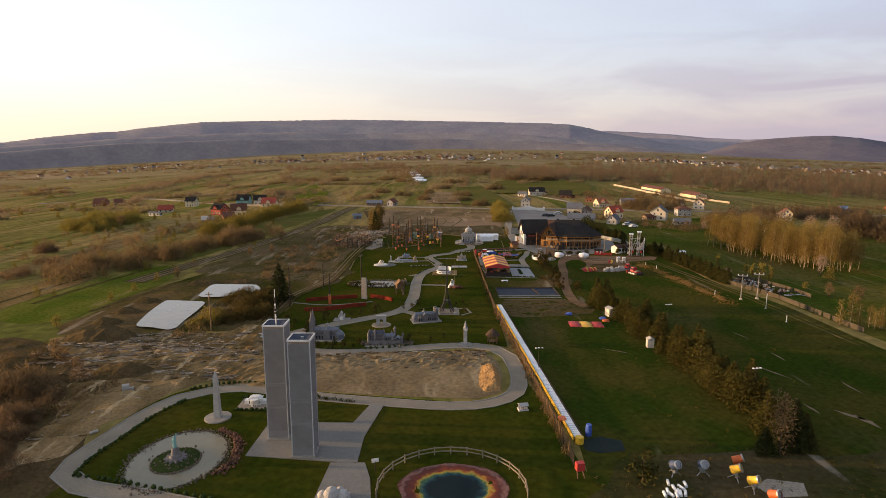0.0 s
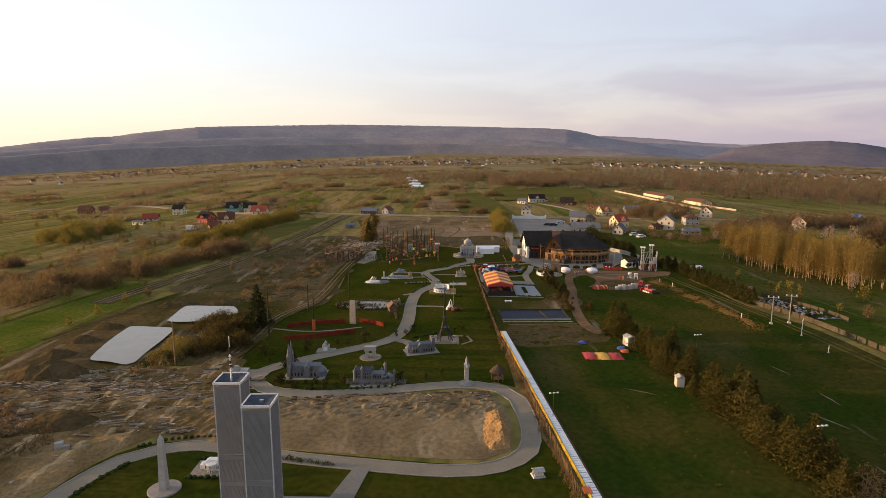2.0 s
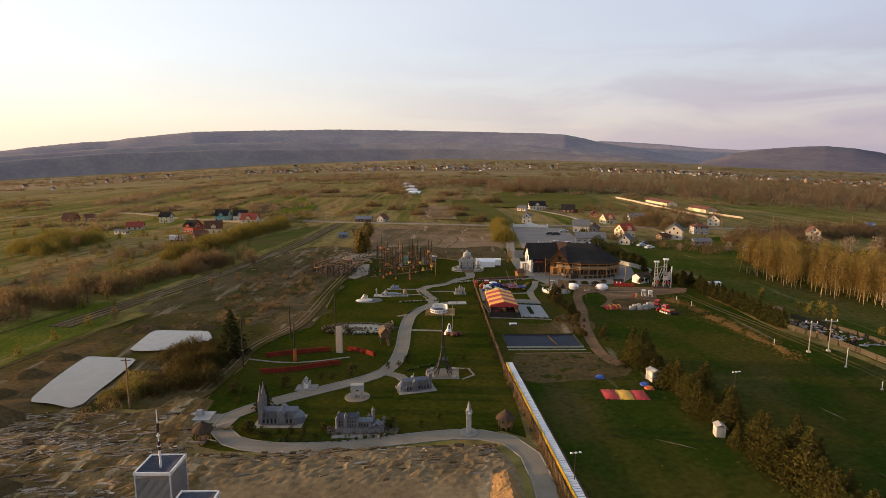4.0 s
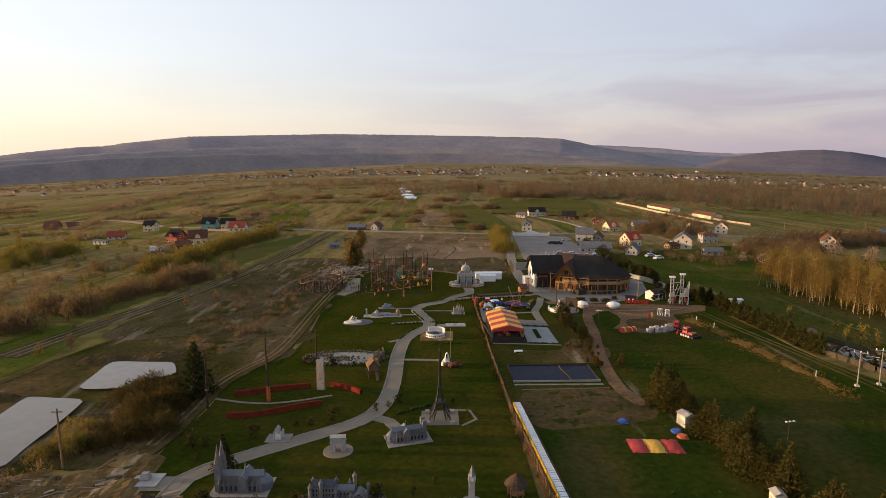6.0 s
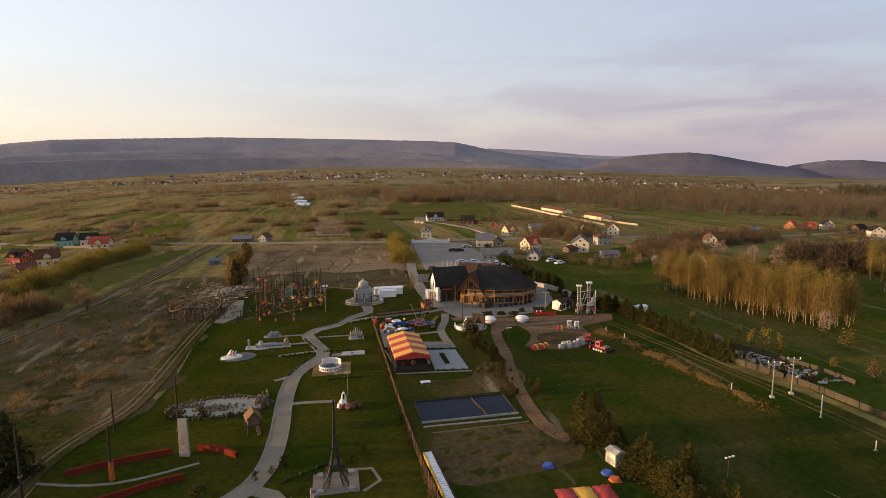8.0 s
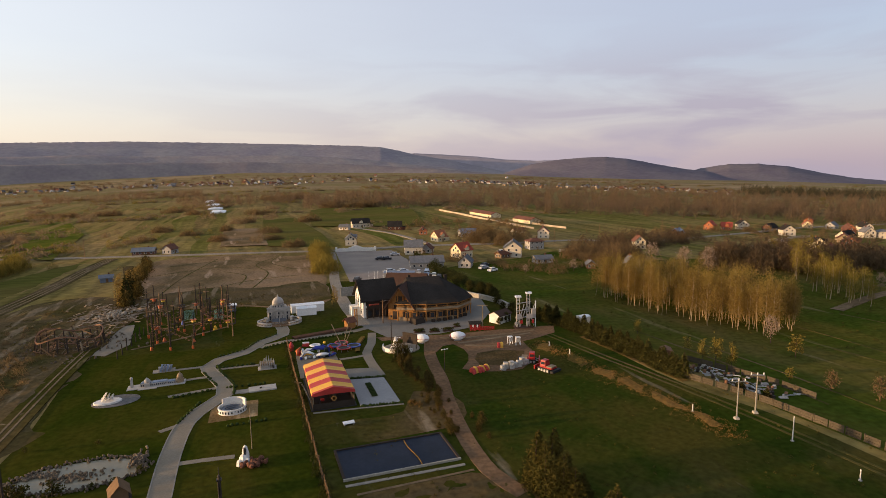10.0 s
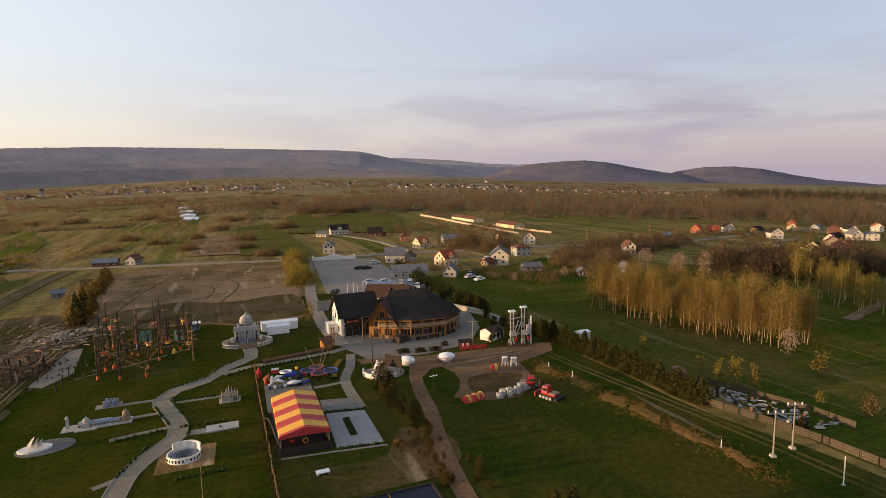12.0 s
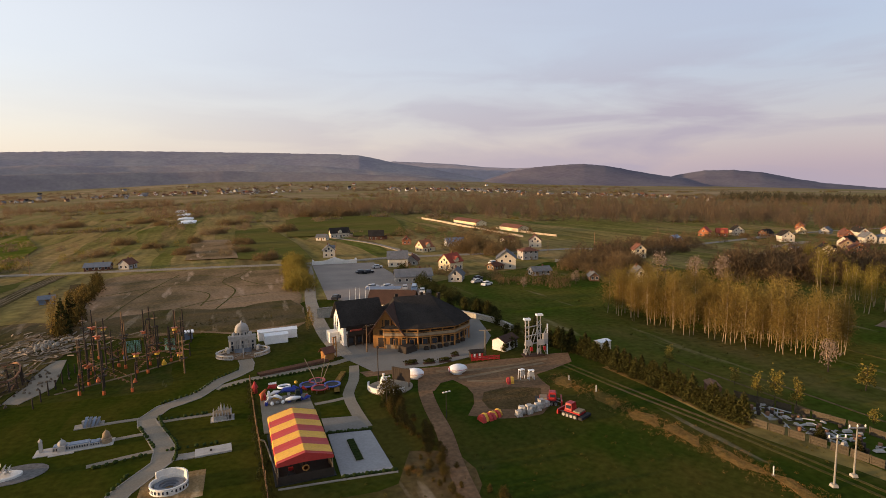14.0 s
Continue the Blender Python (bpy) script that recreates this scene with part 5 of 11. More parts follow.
# dug clods, dark planks and ridges thrown up in rows by the digger
bm, dk = bmesh.new(), bmesh.new()
for k in range(1500):
    row = rd.integers(0, 14)
    u = rd.uniform(0, 1)
    x, y = -70 + 40 * u + rd.normal() * 0.8, 84 + 1.7 * row + 2.5 * math.sin(3 * u + row) + rd.normal() * 0.5
    if x > -44 and y < 84 or x > -33 and y < 96 or y > 106.5 or (x < -60 and y < 90) or (x > -38 and y > 103):
        continue
    a = radians(rd.normal(8 + 14 * math.sin(row * 1.9), 16))
    ln = rd.uniform(0.5, 2.6)
    d = Vector((math.cos(a), math.sin(a), 0)) * ln / 2
    c = Vector((x, y, terrain(x, y) + 0.16 + rd.uniform(0, 0.22)))
    beam(dk if k % 2 else bm, c - d, c + d + Vector((0, 0, rd.normal() * 0.08)), rd.uniform(0.1, 0.42), rd.uniform(0.1, 0.3), 3 + k % 3)
for k in range(420):
    x, y = rd.uniform(-30, 7.5), 97.2 - abs(rd.normal()) * 2.6
    if y > 94.6 + 0.07 * (x + 30) or y < 88:
        continue
    a = radians(rd.normal(2, 18))
    d = Vector((math.cos(a), math.sin(a), 0)) * rd.uniform(0.2, 0.9)
    c = Vector((x, y, 0.2))
    beam(dk if k % 3 else bm, c - d, c + d, rd.uniform(0.1, 0.4), rd.uniform(0.1, 0.35), 3 + k % 3)
tagged(part("earth_clods", dk, M["clod"]), "dark brown clods and ridges of dug clay in rows", "soil", kind="stuff")
tagged(part("clay_slabs", bm, M["debris"]), "pale dry slabs of clay lying among the clods", "soil", kind="stuff")

# ---- vegetation templates ----
def dome_points(n, radius, seed, column=0.0):
    """Points within a lumpy dome that stands on the ground; column draws it up into a slim tree."""
    q = np.random.default_rng(seed)
    a, rho = q.uniform(0, 6.283, n), np.sqrt(q.uniform(0, 1, n))
    top = (1 - rho ** 2) ** (0.5 - 0.25 * column) * (0.8 + 0.2 * np.sin(3 * a + seed) * np.cos(2 * a))
    z = top * (0.06 + 0.9 * q.uniform(0, 1, n) ** 0.7)
    rho = rho * radius * (1 + 0.2 * np.sin(4 * a + seed))
    return np.stack([rho * np.cos(a), rho * np.sin(a), z], 1)


T_BUSH = sprays(dome_points(420, 0.62, 11), 0.27, 0.019, seed=3, up=0.74)
T_BUSH2 = sprays(dome_points(150, 0.6, 12), 0.29, 0.034, seed=4, up=0.74)
T_TALL = sprays(dome_points(150, 0.27, 13, 1.0), 0.2, 0.04, seed=5, up=0.8)
T_FAR = sprays(dome_points(24, 0.62, 14), 0.46, 0.12, seed=6, up=0.66)
T_FARTALL = sprays(dome_points(44, 0.24, 15, 1.0), 0.36, 0.026, seed=7, up=0.9)
T_WOOD = sprays(dome_points(170, 0.42, 18, 0.8), 0.22, 0.03, seed=9, up=0.8)


def along(pts, spacing, wide, size, vary=0.35, seed=0, tall=1.0):
    """Places for plants along a line: x, y, size, height."""
    r = np.random.default_rng(seed)
    out = []
    for q in smooth_line(pts, spacing):
        x, y = q.x + r.normal() * wide, q.y + r.normal() * wide
        s = size * r.uniform(1 - vary, 1 + vary)
        out.append((x, y, s, s * tall * r.uniform(0.8, 1.2)))
    return out


def within(cx, cy, rx, ry, count, size, vary=0.4, seed=0, tall=1.0, turn=0.0):
    r = np.random.default_rng(seed)
    out = []
    for _ in range(count):
        a, q = r.uniform(0, 6.283), math.sqrt(r.uniform(0, 1))
        u, v = rx * q * math.cos(a), ry * q * math.sin(a)
        c, d = math.cos(radians(turn)), math.sin(radians(turn))
        s = size * r.uniform(1 - vary, 1 + vary)
        out.append((cx + u * c - v * d, cy + u * d + v * c, s, s * tall * r.uniform(0.8, 1.2)))
    return out


# scrub on the left
scatter("scrub", along([(-46, 112), (-44, 120), (-43, 130), (-42, 138)], 0.7, 2.2, 2.4, seed=1), T_BUSH, M["shrub"], "tangle of brown scrub between pond and park", "bushes")
scatter("scrub", along([(-51, 104), (-48, 112), (-46, 122), (-47, 132)], 0.8, 1.6, 1.9, seed=2), T_BUSH2, M["bush"], "olive-brown willow scrub on the pond bank", "bushes")
scatter("scrub", along([(-110, 158), (-98, 172), (-92, 190), (-80, 214), (-74, 232)], 1.3, 3.5, 5.6, seed=3), T_BUSH, M["bush"], "thick band of brown leafless scrub", "bushes")
scatter("scrub", along([(-96, 238), (-95, 262), (-92.5, 300), (-87, 340)], 1.5, 2.4, 6.2, seed=4), T_BUSH, M["willow"], "row of yellow-green young trees", "bushes")
scatter("scrub", within(-166, 276, 10, 24, 64, 6.2, seed=5) + within(-158, 258, 5, 8, 14, 3.6, seed=75), T_BUSH, M["willow"], "clump of yellow-olive bushes", "bushes")
scatter("scrub", within(-66, 80, 16, 16, 120, 1.7, seed=6), T_BUSH2, M["darkbrown"], "straggling weeds and scrub on the spoil heaps", "bushes")
scatter("scrub", within(-58, 60, 8, 12, 50, 2.2, seed=7), T_BUSH, M["darkbrown"], "brown thicket beside the building site", "bushes")
scatter("scrub", along([(-66, 84), (-61, 78), (-57.5, 71), (-55, 65), (-52.5, 58), (-51, 52)], 0.9, 1.6, 2.3, 0.5, seed=67), T_BUSH, M["darkbrown"], "brown thicket beside the building site", "bushes")
scatter("scrub", within(-59, 78, 4, 5, 7, 3.8, seed=68) + within(-65, 80, 3, 3, 4, 4.2, seed=69), T_BUSH, M["bush"], "straggling young trees on the spoil ground", "bushes")
scatter("scrub", within(-41, 121.5, 4.0, 6.5, 40, 3.4, seed=70) + within(-47, 131, 4, 5, 18, 3.0, seed=71), T_BUSH, M["shrub"], "dark tangle of tall scrub between pond and track", "bushes")
scatter("scrub", within(-49.2, 115.5, 2.2, 6, 20, 2.4, seed=74), T_BUSH, M["willow"], "yellow-green willow shoots on the pond bank", "bushes")
scatter("scrub", within(-46, 190, 11, 42, 130, 1.5, seed=8), T_BUSH2, M["bush"], "low scrub on the fallow ground", "bushes")
scatter("scrub", within(-130, 200, 40, 60, 70, 2.4, seed=9), T_BUSH2, M["bush"], "scattered bushes on the fields", "bushes")
scatter("scrub", along([(-345, 640), (-372, 760), (-400, 900), (-412, 1000)], 4.0, 16, 8.5, seed=61, tall=0.9), T_BUSH2, M["farbush"], "broad brown thicket across the fields", "bushes")
scatter("scrub", along([(-392, 985), (-372, 1060), (-346, 1130)], 4.0, 14, 8.5, seed=62, tall=0.9), T_BUSH2, M["farbush"], "broad brown thicket across the fields", "bushes")
scatter("scrub", along([(-490, 650), (-470, 668), (-446, 684)], 2.5, 5, 6.0, seed=63), T_BUSH2, M["bush"], "hedge of brown shrubs between fields", "bushes")
scatter("scrub", within(-139, 197, 3, 5, 7, 3.6, seed=64) + within(-125, 177, 2.5, 3, 5, 3.2, seed=65) + within(-120, 157, 2, 3, 4, 3.6, seed=76), T_BUSH, M["darkbrown"], "dark brown clump of field shrubs", "bushes")
scatter("scrub", along([(-128, 196), (-122, 226), (-116, 262), (-112, 300)], 3.0, 3.0, 2.6, 0.5, seed=66), T_BUSH2, M["bush"], "ragged line of low shrubs along a field strip", "bushes")
rs = np.random.default_rng(77)
scatter("saplings", [(x + rs.normal(), y + rs.normal(), q, q * 1.1) for x, y, q in ((-112, 171, 4.2), (-113, 182, 3.6), (-153, 244, 3.8), (-258, 394, 7), (-264, 356, 6), (-220, 321, 5), (-109, 226, 3), (-92, 219, 3.4), (-90, 223, 3))] + [(rs.uniform(-165, -78), rs.uniform(125, 330), q, q * 1.1) for q in rs.uniform(1.6, 3.8, 70)], T_TALL, M["willow"], "slim yellow-green saplings scattered over the meadows", "trees")
scatter("scrub", along([(-140, 260), (-60, 420), (-20, 470)], 5, 16, 3.0, seed=10), T_BUSH2, M["willow"], "scattered bushes on the fields", "bushes")
# bushes in loose rows on the middle plain
mid = []
rb_ = np.random.default_rng(77)
for k in range(46):
    az, d = rb_.uniform(-34, 12), rb_.uniform(330, 900)
    cx, cy = 3 + d * math.sin(radians(az)), 45 + d * math.cos(radians(az))
    if -60 < cx < 60 and cy < 400:
        continue
    mid += within(cx, cy, rb_.uniform(5, 12), rb_.uniform(12, 45), int(rb_.integers(6, 20)), rb_.uniform(3.0, 5.5), seed=600 + k, turn=rb_.uniform(-25, 15))
scatter("field_bushes", mid, T_BUSH2, M["farbush"], "soft brown bushes in rows between the fields", "bushes")
# scrub behind the road and farther fields
rr = np.random.default_rng(21)
far, fart = [], []
for k in range(340):
    az, d = rr.uniform(-52, 66), 340 * (3000 / 340) ** rr.uniform(0, 0.92)
    if d < 560 and -14 < az < 62:
        continue
    cx, cy = 3 + d * math.sin(radians(az)), 45 + d * math.cos(radians(az))
    wide = d * rr.uniform(0.012, 0.05)
    for p in within(cx, cy, wide * 1.1, wide * 0.35, int(rr.integers(9, 26)), min(3.4 + d * 0.003, 9), seed=1000 + k, tall=0.7, turn=rr.uniform(-20, 25) + (80 if k % 2 and d < 1100 else 0)):
        (far if rr.uniform() < 0.75 else fart).append(p)
scatter("far_thickets", far, T_FAR, M["farbush"], "brown thickets scattered over the plain", "bushes")
scatter("far_copses", fart, T_FAR, M["willow"], "yellow-green copses scattered over the plain", "trees")
# brown woods on the right half of the plain
wood = []
for az0, az1, d0, d1, n in ((5, 62, 640, 740, 620), (8, 64, 800, 960, 620), (14, 66, 1050, 1400, 620), (-6, 14, 700, 900, 160), (24, 62, 560, 620, 200), (-16, -4, 1000, 1250, 160)):
    for _ in range(n):
        az, d = rr.uniform(az0, az1), rr.uniform(d0, d1)
        s = rr.uniform(10, 16)
        wood.append((3 + d * math.sin(radians(az)), 45 + d * math.cos(radians(az)), s, s))
scatter("far_wood", wood, T_FARTALL, M["brownwood"], "brown leafless birch woods across the plain", "trees")
pines = []
for _ in range(700):
    az, d = rr.uniform(46, 78), rr.uniform(1250, 1600)
    s = rr.uniform(16, 22)
    pines.append((3 + d * math.sin(radians(az)), 45 + d * math.cos(radians(az)), s, s))
scatter("far_pines", pines, T_FARTALL, M["farpine"], "dark pine forest far off", "trees")
belt = []
for _ in range(900):
    az, d = rr.uniform(-50, 40), rr.uniform(1700, 2600)
    s = rr.uniform(7, 13)
    belt.append((3 + d * math.sin(radians(az)), 45 + d * math.cos(radians(az)), s * 1.3, s * 0.7))
scatter("far_belt", belt, T_FAR, M["brownwood"], "hedges and orchards round the far villages", "trees")
# brush round the houses and behind the grove
scatter("orchard", within(215, 232, 42, 24, 190, 9, seed=31, tall=1.0, turn=-15), T_WOOD, M["darkbrown"], "dark brown leafless wood behind the grove", "trees")
scatter("orchard", within(150, 280, 18, 16, 45, 6, seed=32), T_BUSH, M["bush"], "brown fruit trees round the old houses", "trees")
scatter("orchard", within(130, 352, 20, 26, 34, 7, seed=33), T_BUSH, M["bush"], "bare trees round the houses", "trees")
scatter("orchard", along([(70, 300), (72, 280), (70, 262), (71, 240), (72, 226)], 1.4, 1.0, 3.0, seed=34, tall=1.2), T_BUSH, M["darkconifer"], "row of dark evergreens beside the car park", "trees")
scatter("orchard", along([(76, 300), (90, 286), (102, 262), (110, 250)], 2.5, 2.5, 4.0, seed=35), T_BUSH2, M["bush"], "hedge of bare shrubs", "bushes")
scatter("orchard", along([(110, 262), (150, 250), (176, 222)], 3.0, 3.0, 4.5, seed=36), T_BUSH2, M["bush"], "brown shrubs along the pasture", "bushes")
scatter("orchard", within(310, 330, 90, 60, 70, 5.0, seed=37), T_BUSH2, M["bush"], "garden trees among the houses", "trees")
scatter("orchard", within(150, 440, 60, 40, 60, 4.5, seed=38), T_BUSH2, M["bush"], "bushes by the long wall", "bushes")
scatter("orchard", within(205, 318, 50, 20, 70, 6.0, seed=72, turn=20) + within(168, 300, 14, 10, 24, 5.0, seed=73), T_BUSH2, M["darkbrown"], "bare brown trees between the village houses", "trees")
scatter("willow_hedge", along([(35, 346), (33, 320), (31.5, 300), (30.5, 282)], 1.1, 1.0, 6.2, 0.25, seed=39), T_BUSH, M["willow"], "tall yellow-green willow hedge by the car park", "trees")
scatter("cypress_row", along([(-36, 330), (-33, 290), (-31, 262), (-30.6, 246)], 2.6, 1.0, 5.4, 0.3, seed=40, tall=1.1), T_TALL, M["shrub"], "ragged row of brown trees along the field", "trees")
scatter("grass_tufts", within(28.6, 155, 1.3, 1.2, 16, 0.55, seed=41), T_BUSH2, M["dry"], "tufts of dry orange grass", "grass")

# weeds and tufts on the rough ground
T_TUFT = sprays(dome_points(18, 0.6, 19), 0.6, 0.1, seed=10, up=0.6)
scatter("weeds", [p for p in within(-52, 130, 16, 26, 700, 0.55, 0.5, seed=51) if not (-69 < p[0] < -47 and 104 < p[1] < 148)] + within(-46, 200, 12, 50, 700, 0.6, 0.5, seed=52), T_TUFT, M["fallowweed"], "brown weed tufts on the rough ground", "weeds")
scatter("weeds", within(-70, 78, 22, 26, 600, 0.6, 0.5, seed=53) + within(-48, 96, 14, 12, 160, 0.4, 0.5, seed=54), T_TUFT, M["fallowweed"], "brown weed tufts on the spoil ground", "weeds")
scatter("weeds", [p for p in within(48, 120, 34, 62, 900, 0.34, 0.5, seed=55) if p[0] > 16.5 and p[1] < 160], T_TUFT, M["meadowweed"], "coarse grass tufts on the sledging meadow", "grass")
scatter("weeds", within(36, 56, 20, 9, 260, 0.4, 0.5, seed=56), T_TUFT, M["fallowweed"], "brown weed tufts round the snow guns", "weeds")
scatter("weeds", [p for p in within(150, 190, 60, 70, 500, 0.6, 0.5, seed=57) if p[0] > 84], T_TUFT, M["meadowweed"], "coarse grass tufts on the pasture", "grass")
T_GRASS = sprays(dome_points(18, 0.7, 23), 0.75, 0.05, seed=12, up=0.7)
scatter("dry_tufts", [(x + 0.9 * math.sin(i * 7.1), y, q * 0.8, h) for i, (x, y, q, h) in enumerate(along([(62.6, 177), (64.6, 167), (65.3, 159), (66.2, 152), (67.4, 144), (68.0, 136), (68.2, 129)], 0.034, 1.05, 0.36, 0.45, seed=81))], T_GRASS, M["dry"], "tufts of dry orange grass on the bank", "grass")
scatter("weeds", within(-2, 243, 26, 8, 260, 0.5, 0.6, seed=82), T_TUFT, M["fallowweed"], "brown weed tufts at the edge of the bare field", "weeds")
clumps = []
for i, (x, y, w, h) in enumerate(((-128, 712, 14, 7), (-161, 717, 12, 6), (-188, 735, 14, 6), (-68, 705, 18, 6), (-50, 483, 8, 5), (-30, 450, 6, 5), (-13, 408, 5, 5), (12, 612, 10, 6), (47, 515, 9, 7), (100, 685, 22, 9), (24, 366, 5, 5), (16, 440, 6, 5), (2, 527, 8, 5), (-54, 425, 9, 4), (-43, 659, 12, 6), (-9, 467, 5, 5), (118, 675, 16, 9), (44, 900, 26, 9), (75, 906, 22, 9), (18, 400, 4, 4))):
    clumps += within(x, y, w, w * 0.8, 6 + w, h, 0.4, seed=90 + i, tall=0.9)
scatter("thickets", clumps, T_BUSH2, M["bush"], "clumps of bare brown shrubs between the strip fields", "bushes")
scatter("box_edging", along([(-21.4, 78.3), (-18.2, 77.5), (-15.6, 76.9), (-12.9, 76.2)], 0.22, 0.12, 0.55, 0.3, seed=85), T_TUFT, M["hedgeconifer"], "low dark box edging beside the path", "hedge")

# ---- lower garden: twin towers, obelisk, statue pond, hot spring ----


def paved(name, pts, label, material=None, joint=2.0):
    """A raised slab with its own edge."""
    return patch_of(name, pts, material or M["paving"], label, 0.02, soft=False, category="paving", thick=0.09)


paved("tower_plaza", [(-23.4, 61.7), (-23, 70.1), (-11.9, 69.9), (-10.2, 75.6), (-8.3, 75.3), (-9.9, 66.2), (-9.9, 60.1)], "pale concrete plaza under the model towers")
paved("slab", [(-13, 60.2), (-9, 60.2), (-8, 57), (-7.4, 53), (-13.4, 53)], "weathered concrete slab")


def twin_tower(x, y, h, mast):
    t = thing("skyscraper_model", "tall grey metal-clad model skyscraper standing on a plaza", "model tower", (x, y, 0.1), 0, "pair of model towers")
    w = 2.55
    part("plinth", box(bmesh.new(), 0, 0, 0, w + 0.3, w + 0.3, 0.18), M["concrete"], t)
    part("shaft", box(bmesh.new(), 0, 0, 0.18, w - 0.06, w - 0.06, h - 0.8), M["ribs"], t)
    for k in range(4):
        bm = bmesh.new()
        for i in range(31):
            u = -w / 2 + 0.08 + i * (w - 0.16) / 30
            box(bm, u, -w / 2 + 0.02, 1.1, 0.045, 0.05, h * 0.46 - 1.15)
            box(bm, u, -w / 2 + 0.02, h * 0.5, 0.045, 0.05, h * 0.5 - 0.6)
        for i in range(11):
            box(bm, -w / 2 + 0.2 + i * (w - 0.4) / 10, -w / 2 + 0.015, 0.3, 0.1, 0.05, 0.62, top=0.7)
        bmesh.ops.rotate(bm, verts=bm.verts, matrix=Matrix.Rotation(radians(90 * k), 3, "Z"))
        part("rib_facade", bm, M["ribs"], t, "fine vertical aluminium ribs")
        bm = bmesh.new()
        box(bm, w / 2 - 0.02, -w / 2 + 0.02, 0.18, 0.1, 0.1, h - 0.3)
        bmesh.ops.rotate(bm, verts=bm.verts, matrix=Matrix.Rotation(radians(90 * k), 3, "Z"))
        part("corner_trim", bm, M["trim"], t, "pale corner trim")
        bm = box(bmesh.new(), 0, -w / 2, h - 0.35, w + 0.14, 0.12, 0.22)
        bmesh.ops.rotate(bm, verts=bm.verts, matrix=Matrix.Rotation(radians(90 * k), 3, "Z"))
        part("cornice", bm, M["white"], t, "white roof edge")
        for zz in (h * 0.46, h * 0.27):
            bm = box(bmesh.new(), 0, -w / 2 + 0.015, zz, w - 0.12, 0.05, 0.42)
            bmesh.ops.rotate(bm, verts=bm.verts, matrix=Matrix.Rotation(radians(90 * k), 3, "Z"))
            part("service_band", bm, M["bandmetal"], t, "plain grey service floor band")
    bm = bmesh.new()
    vs = [bm.verts.new(p) for p in ((-w / 2, -w / 2, h - 0.15), (w / 2, -w / 2, h - 0.2), (w / 2, w / 2, h - 0.15), (-w / 2, w / 2, h - 0.2), (0, 0, h - 0.5))]
    for i in range(4):
        bm.faces.new((vs[i], vs[(i + 1) % 4], vs[4]))
    part("roof", bm, M["darkroof"], t, "sunken dark roof")
    if mast:
        bm = bmesh.new()
        spin(bm, 0, 0, [(0.09, h - 0.5), (0.08, h + 1.2), (0.05, h + 1.25), (0.035, h + 4.0), (0.0, h + 4.1)], 8)
        for z in (h + 0.5, h + 1.2, h + 2.0):
            spin(bm, 0, 0, [(0.13, z), (0.13, z + 0.08)], 8)
        aerial = part("antenna", bm, M["white"], t, "white roof antenna")
        for z in (h + 0.9, h + 2.3):
            part("sleeve", spin(bmesh.new(), 0, 0, [(0.1, z), (0.1, z + 0.7)], 8), M["dark"], aerial, "dark sleeve")
    else:
        part("roof_box", box(bmesh.new(), 0.1, 0.1, h - 0.5, 0.35, 0.25, 0.3), M["steel"], t)


twin_tower(-20.5, 66.8, 15.0, True)
twin_tower(-16.4, 62.6, 14.6, False)

t = thing("obelisk", "white tapering model obelisk on a round paved disc", "monument", (-30.4, 71.4))
part("disc", spin(bmesh.new(), 0, 0, [(1.75, 0), (1.75, 0.16), (1.65, 0.2)], 32), M["kerb"], t)
part("shaft", box(bmesh.new(), 0, 0, 0.2, 0.82, 0.82, 5.7, top=0.64), M["stone"], t)
part("cap", box(bmesh.new(), 0, 0, 5.9, 0.525, 0.525, 0.75, top=0.02), M["stone"], t)


def wings(t, w, d, h, stone, roof, cols=8):
    """A low classical house: body, cornice, hipped roof, portico and windows."""
    part("body", box(bmesh.new(), 0, 0, 0, w, d, h), stone, t)
    part("cornice", box(bmesh.new(), 0, 0, h, w + 0.16, d + 0.16, 0.09), stone, t)
    part("roof", box(bmesh.new(), 0, 0, h + 0.09, w - 0.1, d - 0.1, 0.28, top=0.7), roof, t)
    for i in range(cols):
        bm = bmesh.new()
        box(bm, -w / 2 + (i + 0.5) * w / cols, -d / 2 - 0.02, h * 0.35, w / cols * 0.35, 0.06, h * 0.4)
        part("window", bm, M["glass"], t)
    bm = bmesh.new()
    for i in range(6):
        a = math.pi * (i + 0.5) / 6
        spin(bm, 0.5 * math.cos(a), -d / 2 - 0.5 * math.sin(a), [(0.06, 0), (0.06, h)], 6)
    spin(bm, 0, -d / 2, [(0.62, h), (0.62, h + 0.12)], 16)
    part("portico", bm, stone, t)


t = thing("mansion_model", "small white classical mansion model on a gravel plot", "model building", (-26.6, 75.6), 0)
part("plot", box(bmesh.new(), 0, 0, 0.0, 4.6, 3.4, 0.1), M["gravel"], t)
part("wing", box(bmesh.new(), -1.1, 0.2, 0.1, 0.9, 0.9, 0.55), M["white"], t)
part("wing", box(bmesh.new(), 1.1, 0.2, 0.1, 0.9, 0.9, 0.55), M["white"], t)
wings(t, 1.7, 1.1, 0.95, M["white"], M["white"], 7)

# statue pond
t = thing("statue_basin", "round ornamental pond of grey-green water edged with stones", "pond", (-31.1, 61.2), 0, kind="structure")
part("water_surface", spin(bmesh.new(), 0, 0, [(1, 0.02), (1, 0.06)], 40, 5.3, 6.4), M["greenwater"], t)
rim = np.random.default_rng(5)


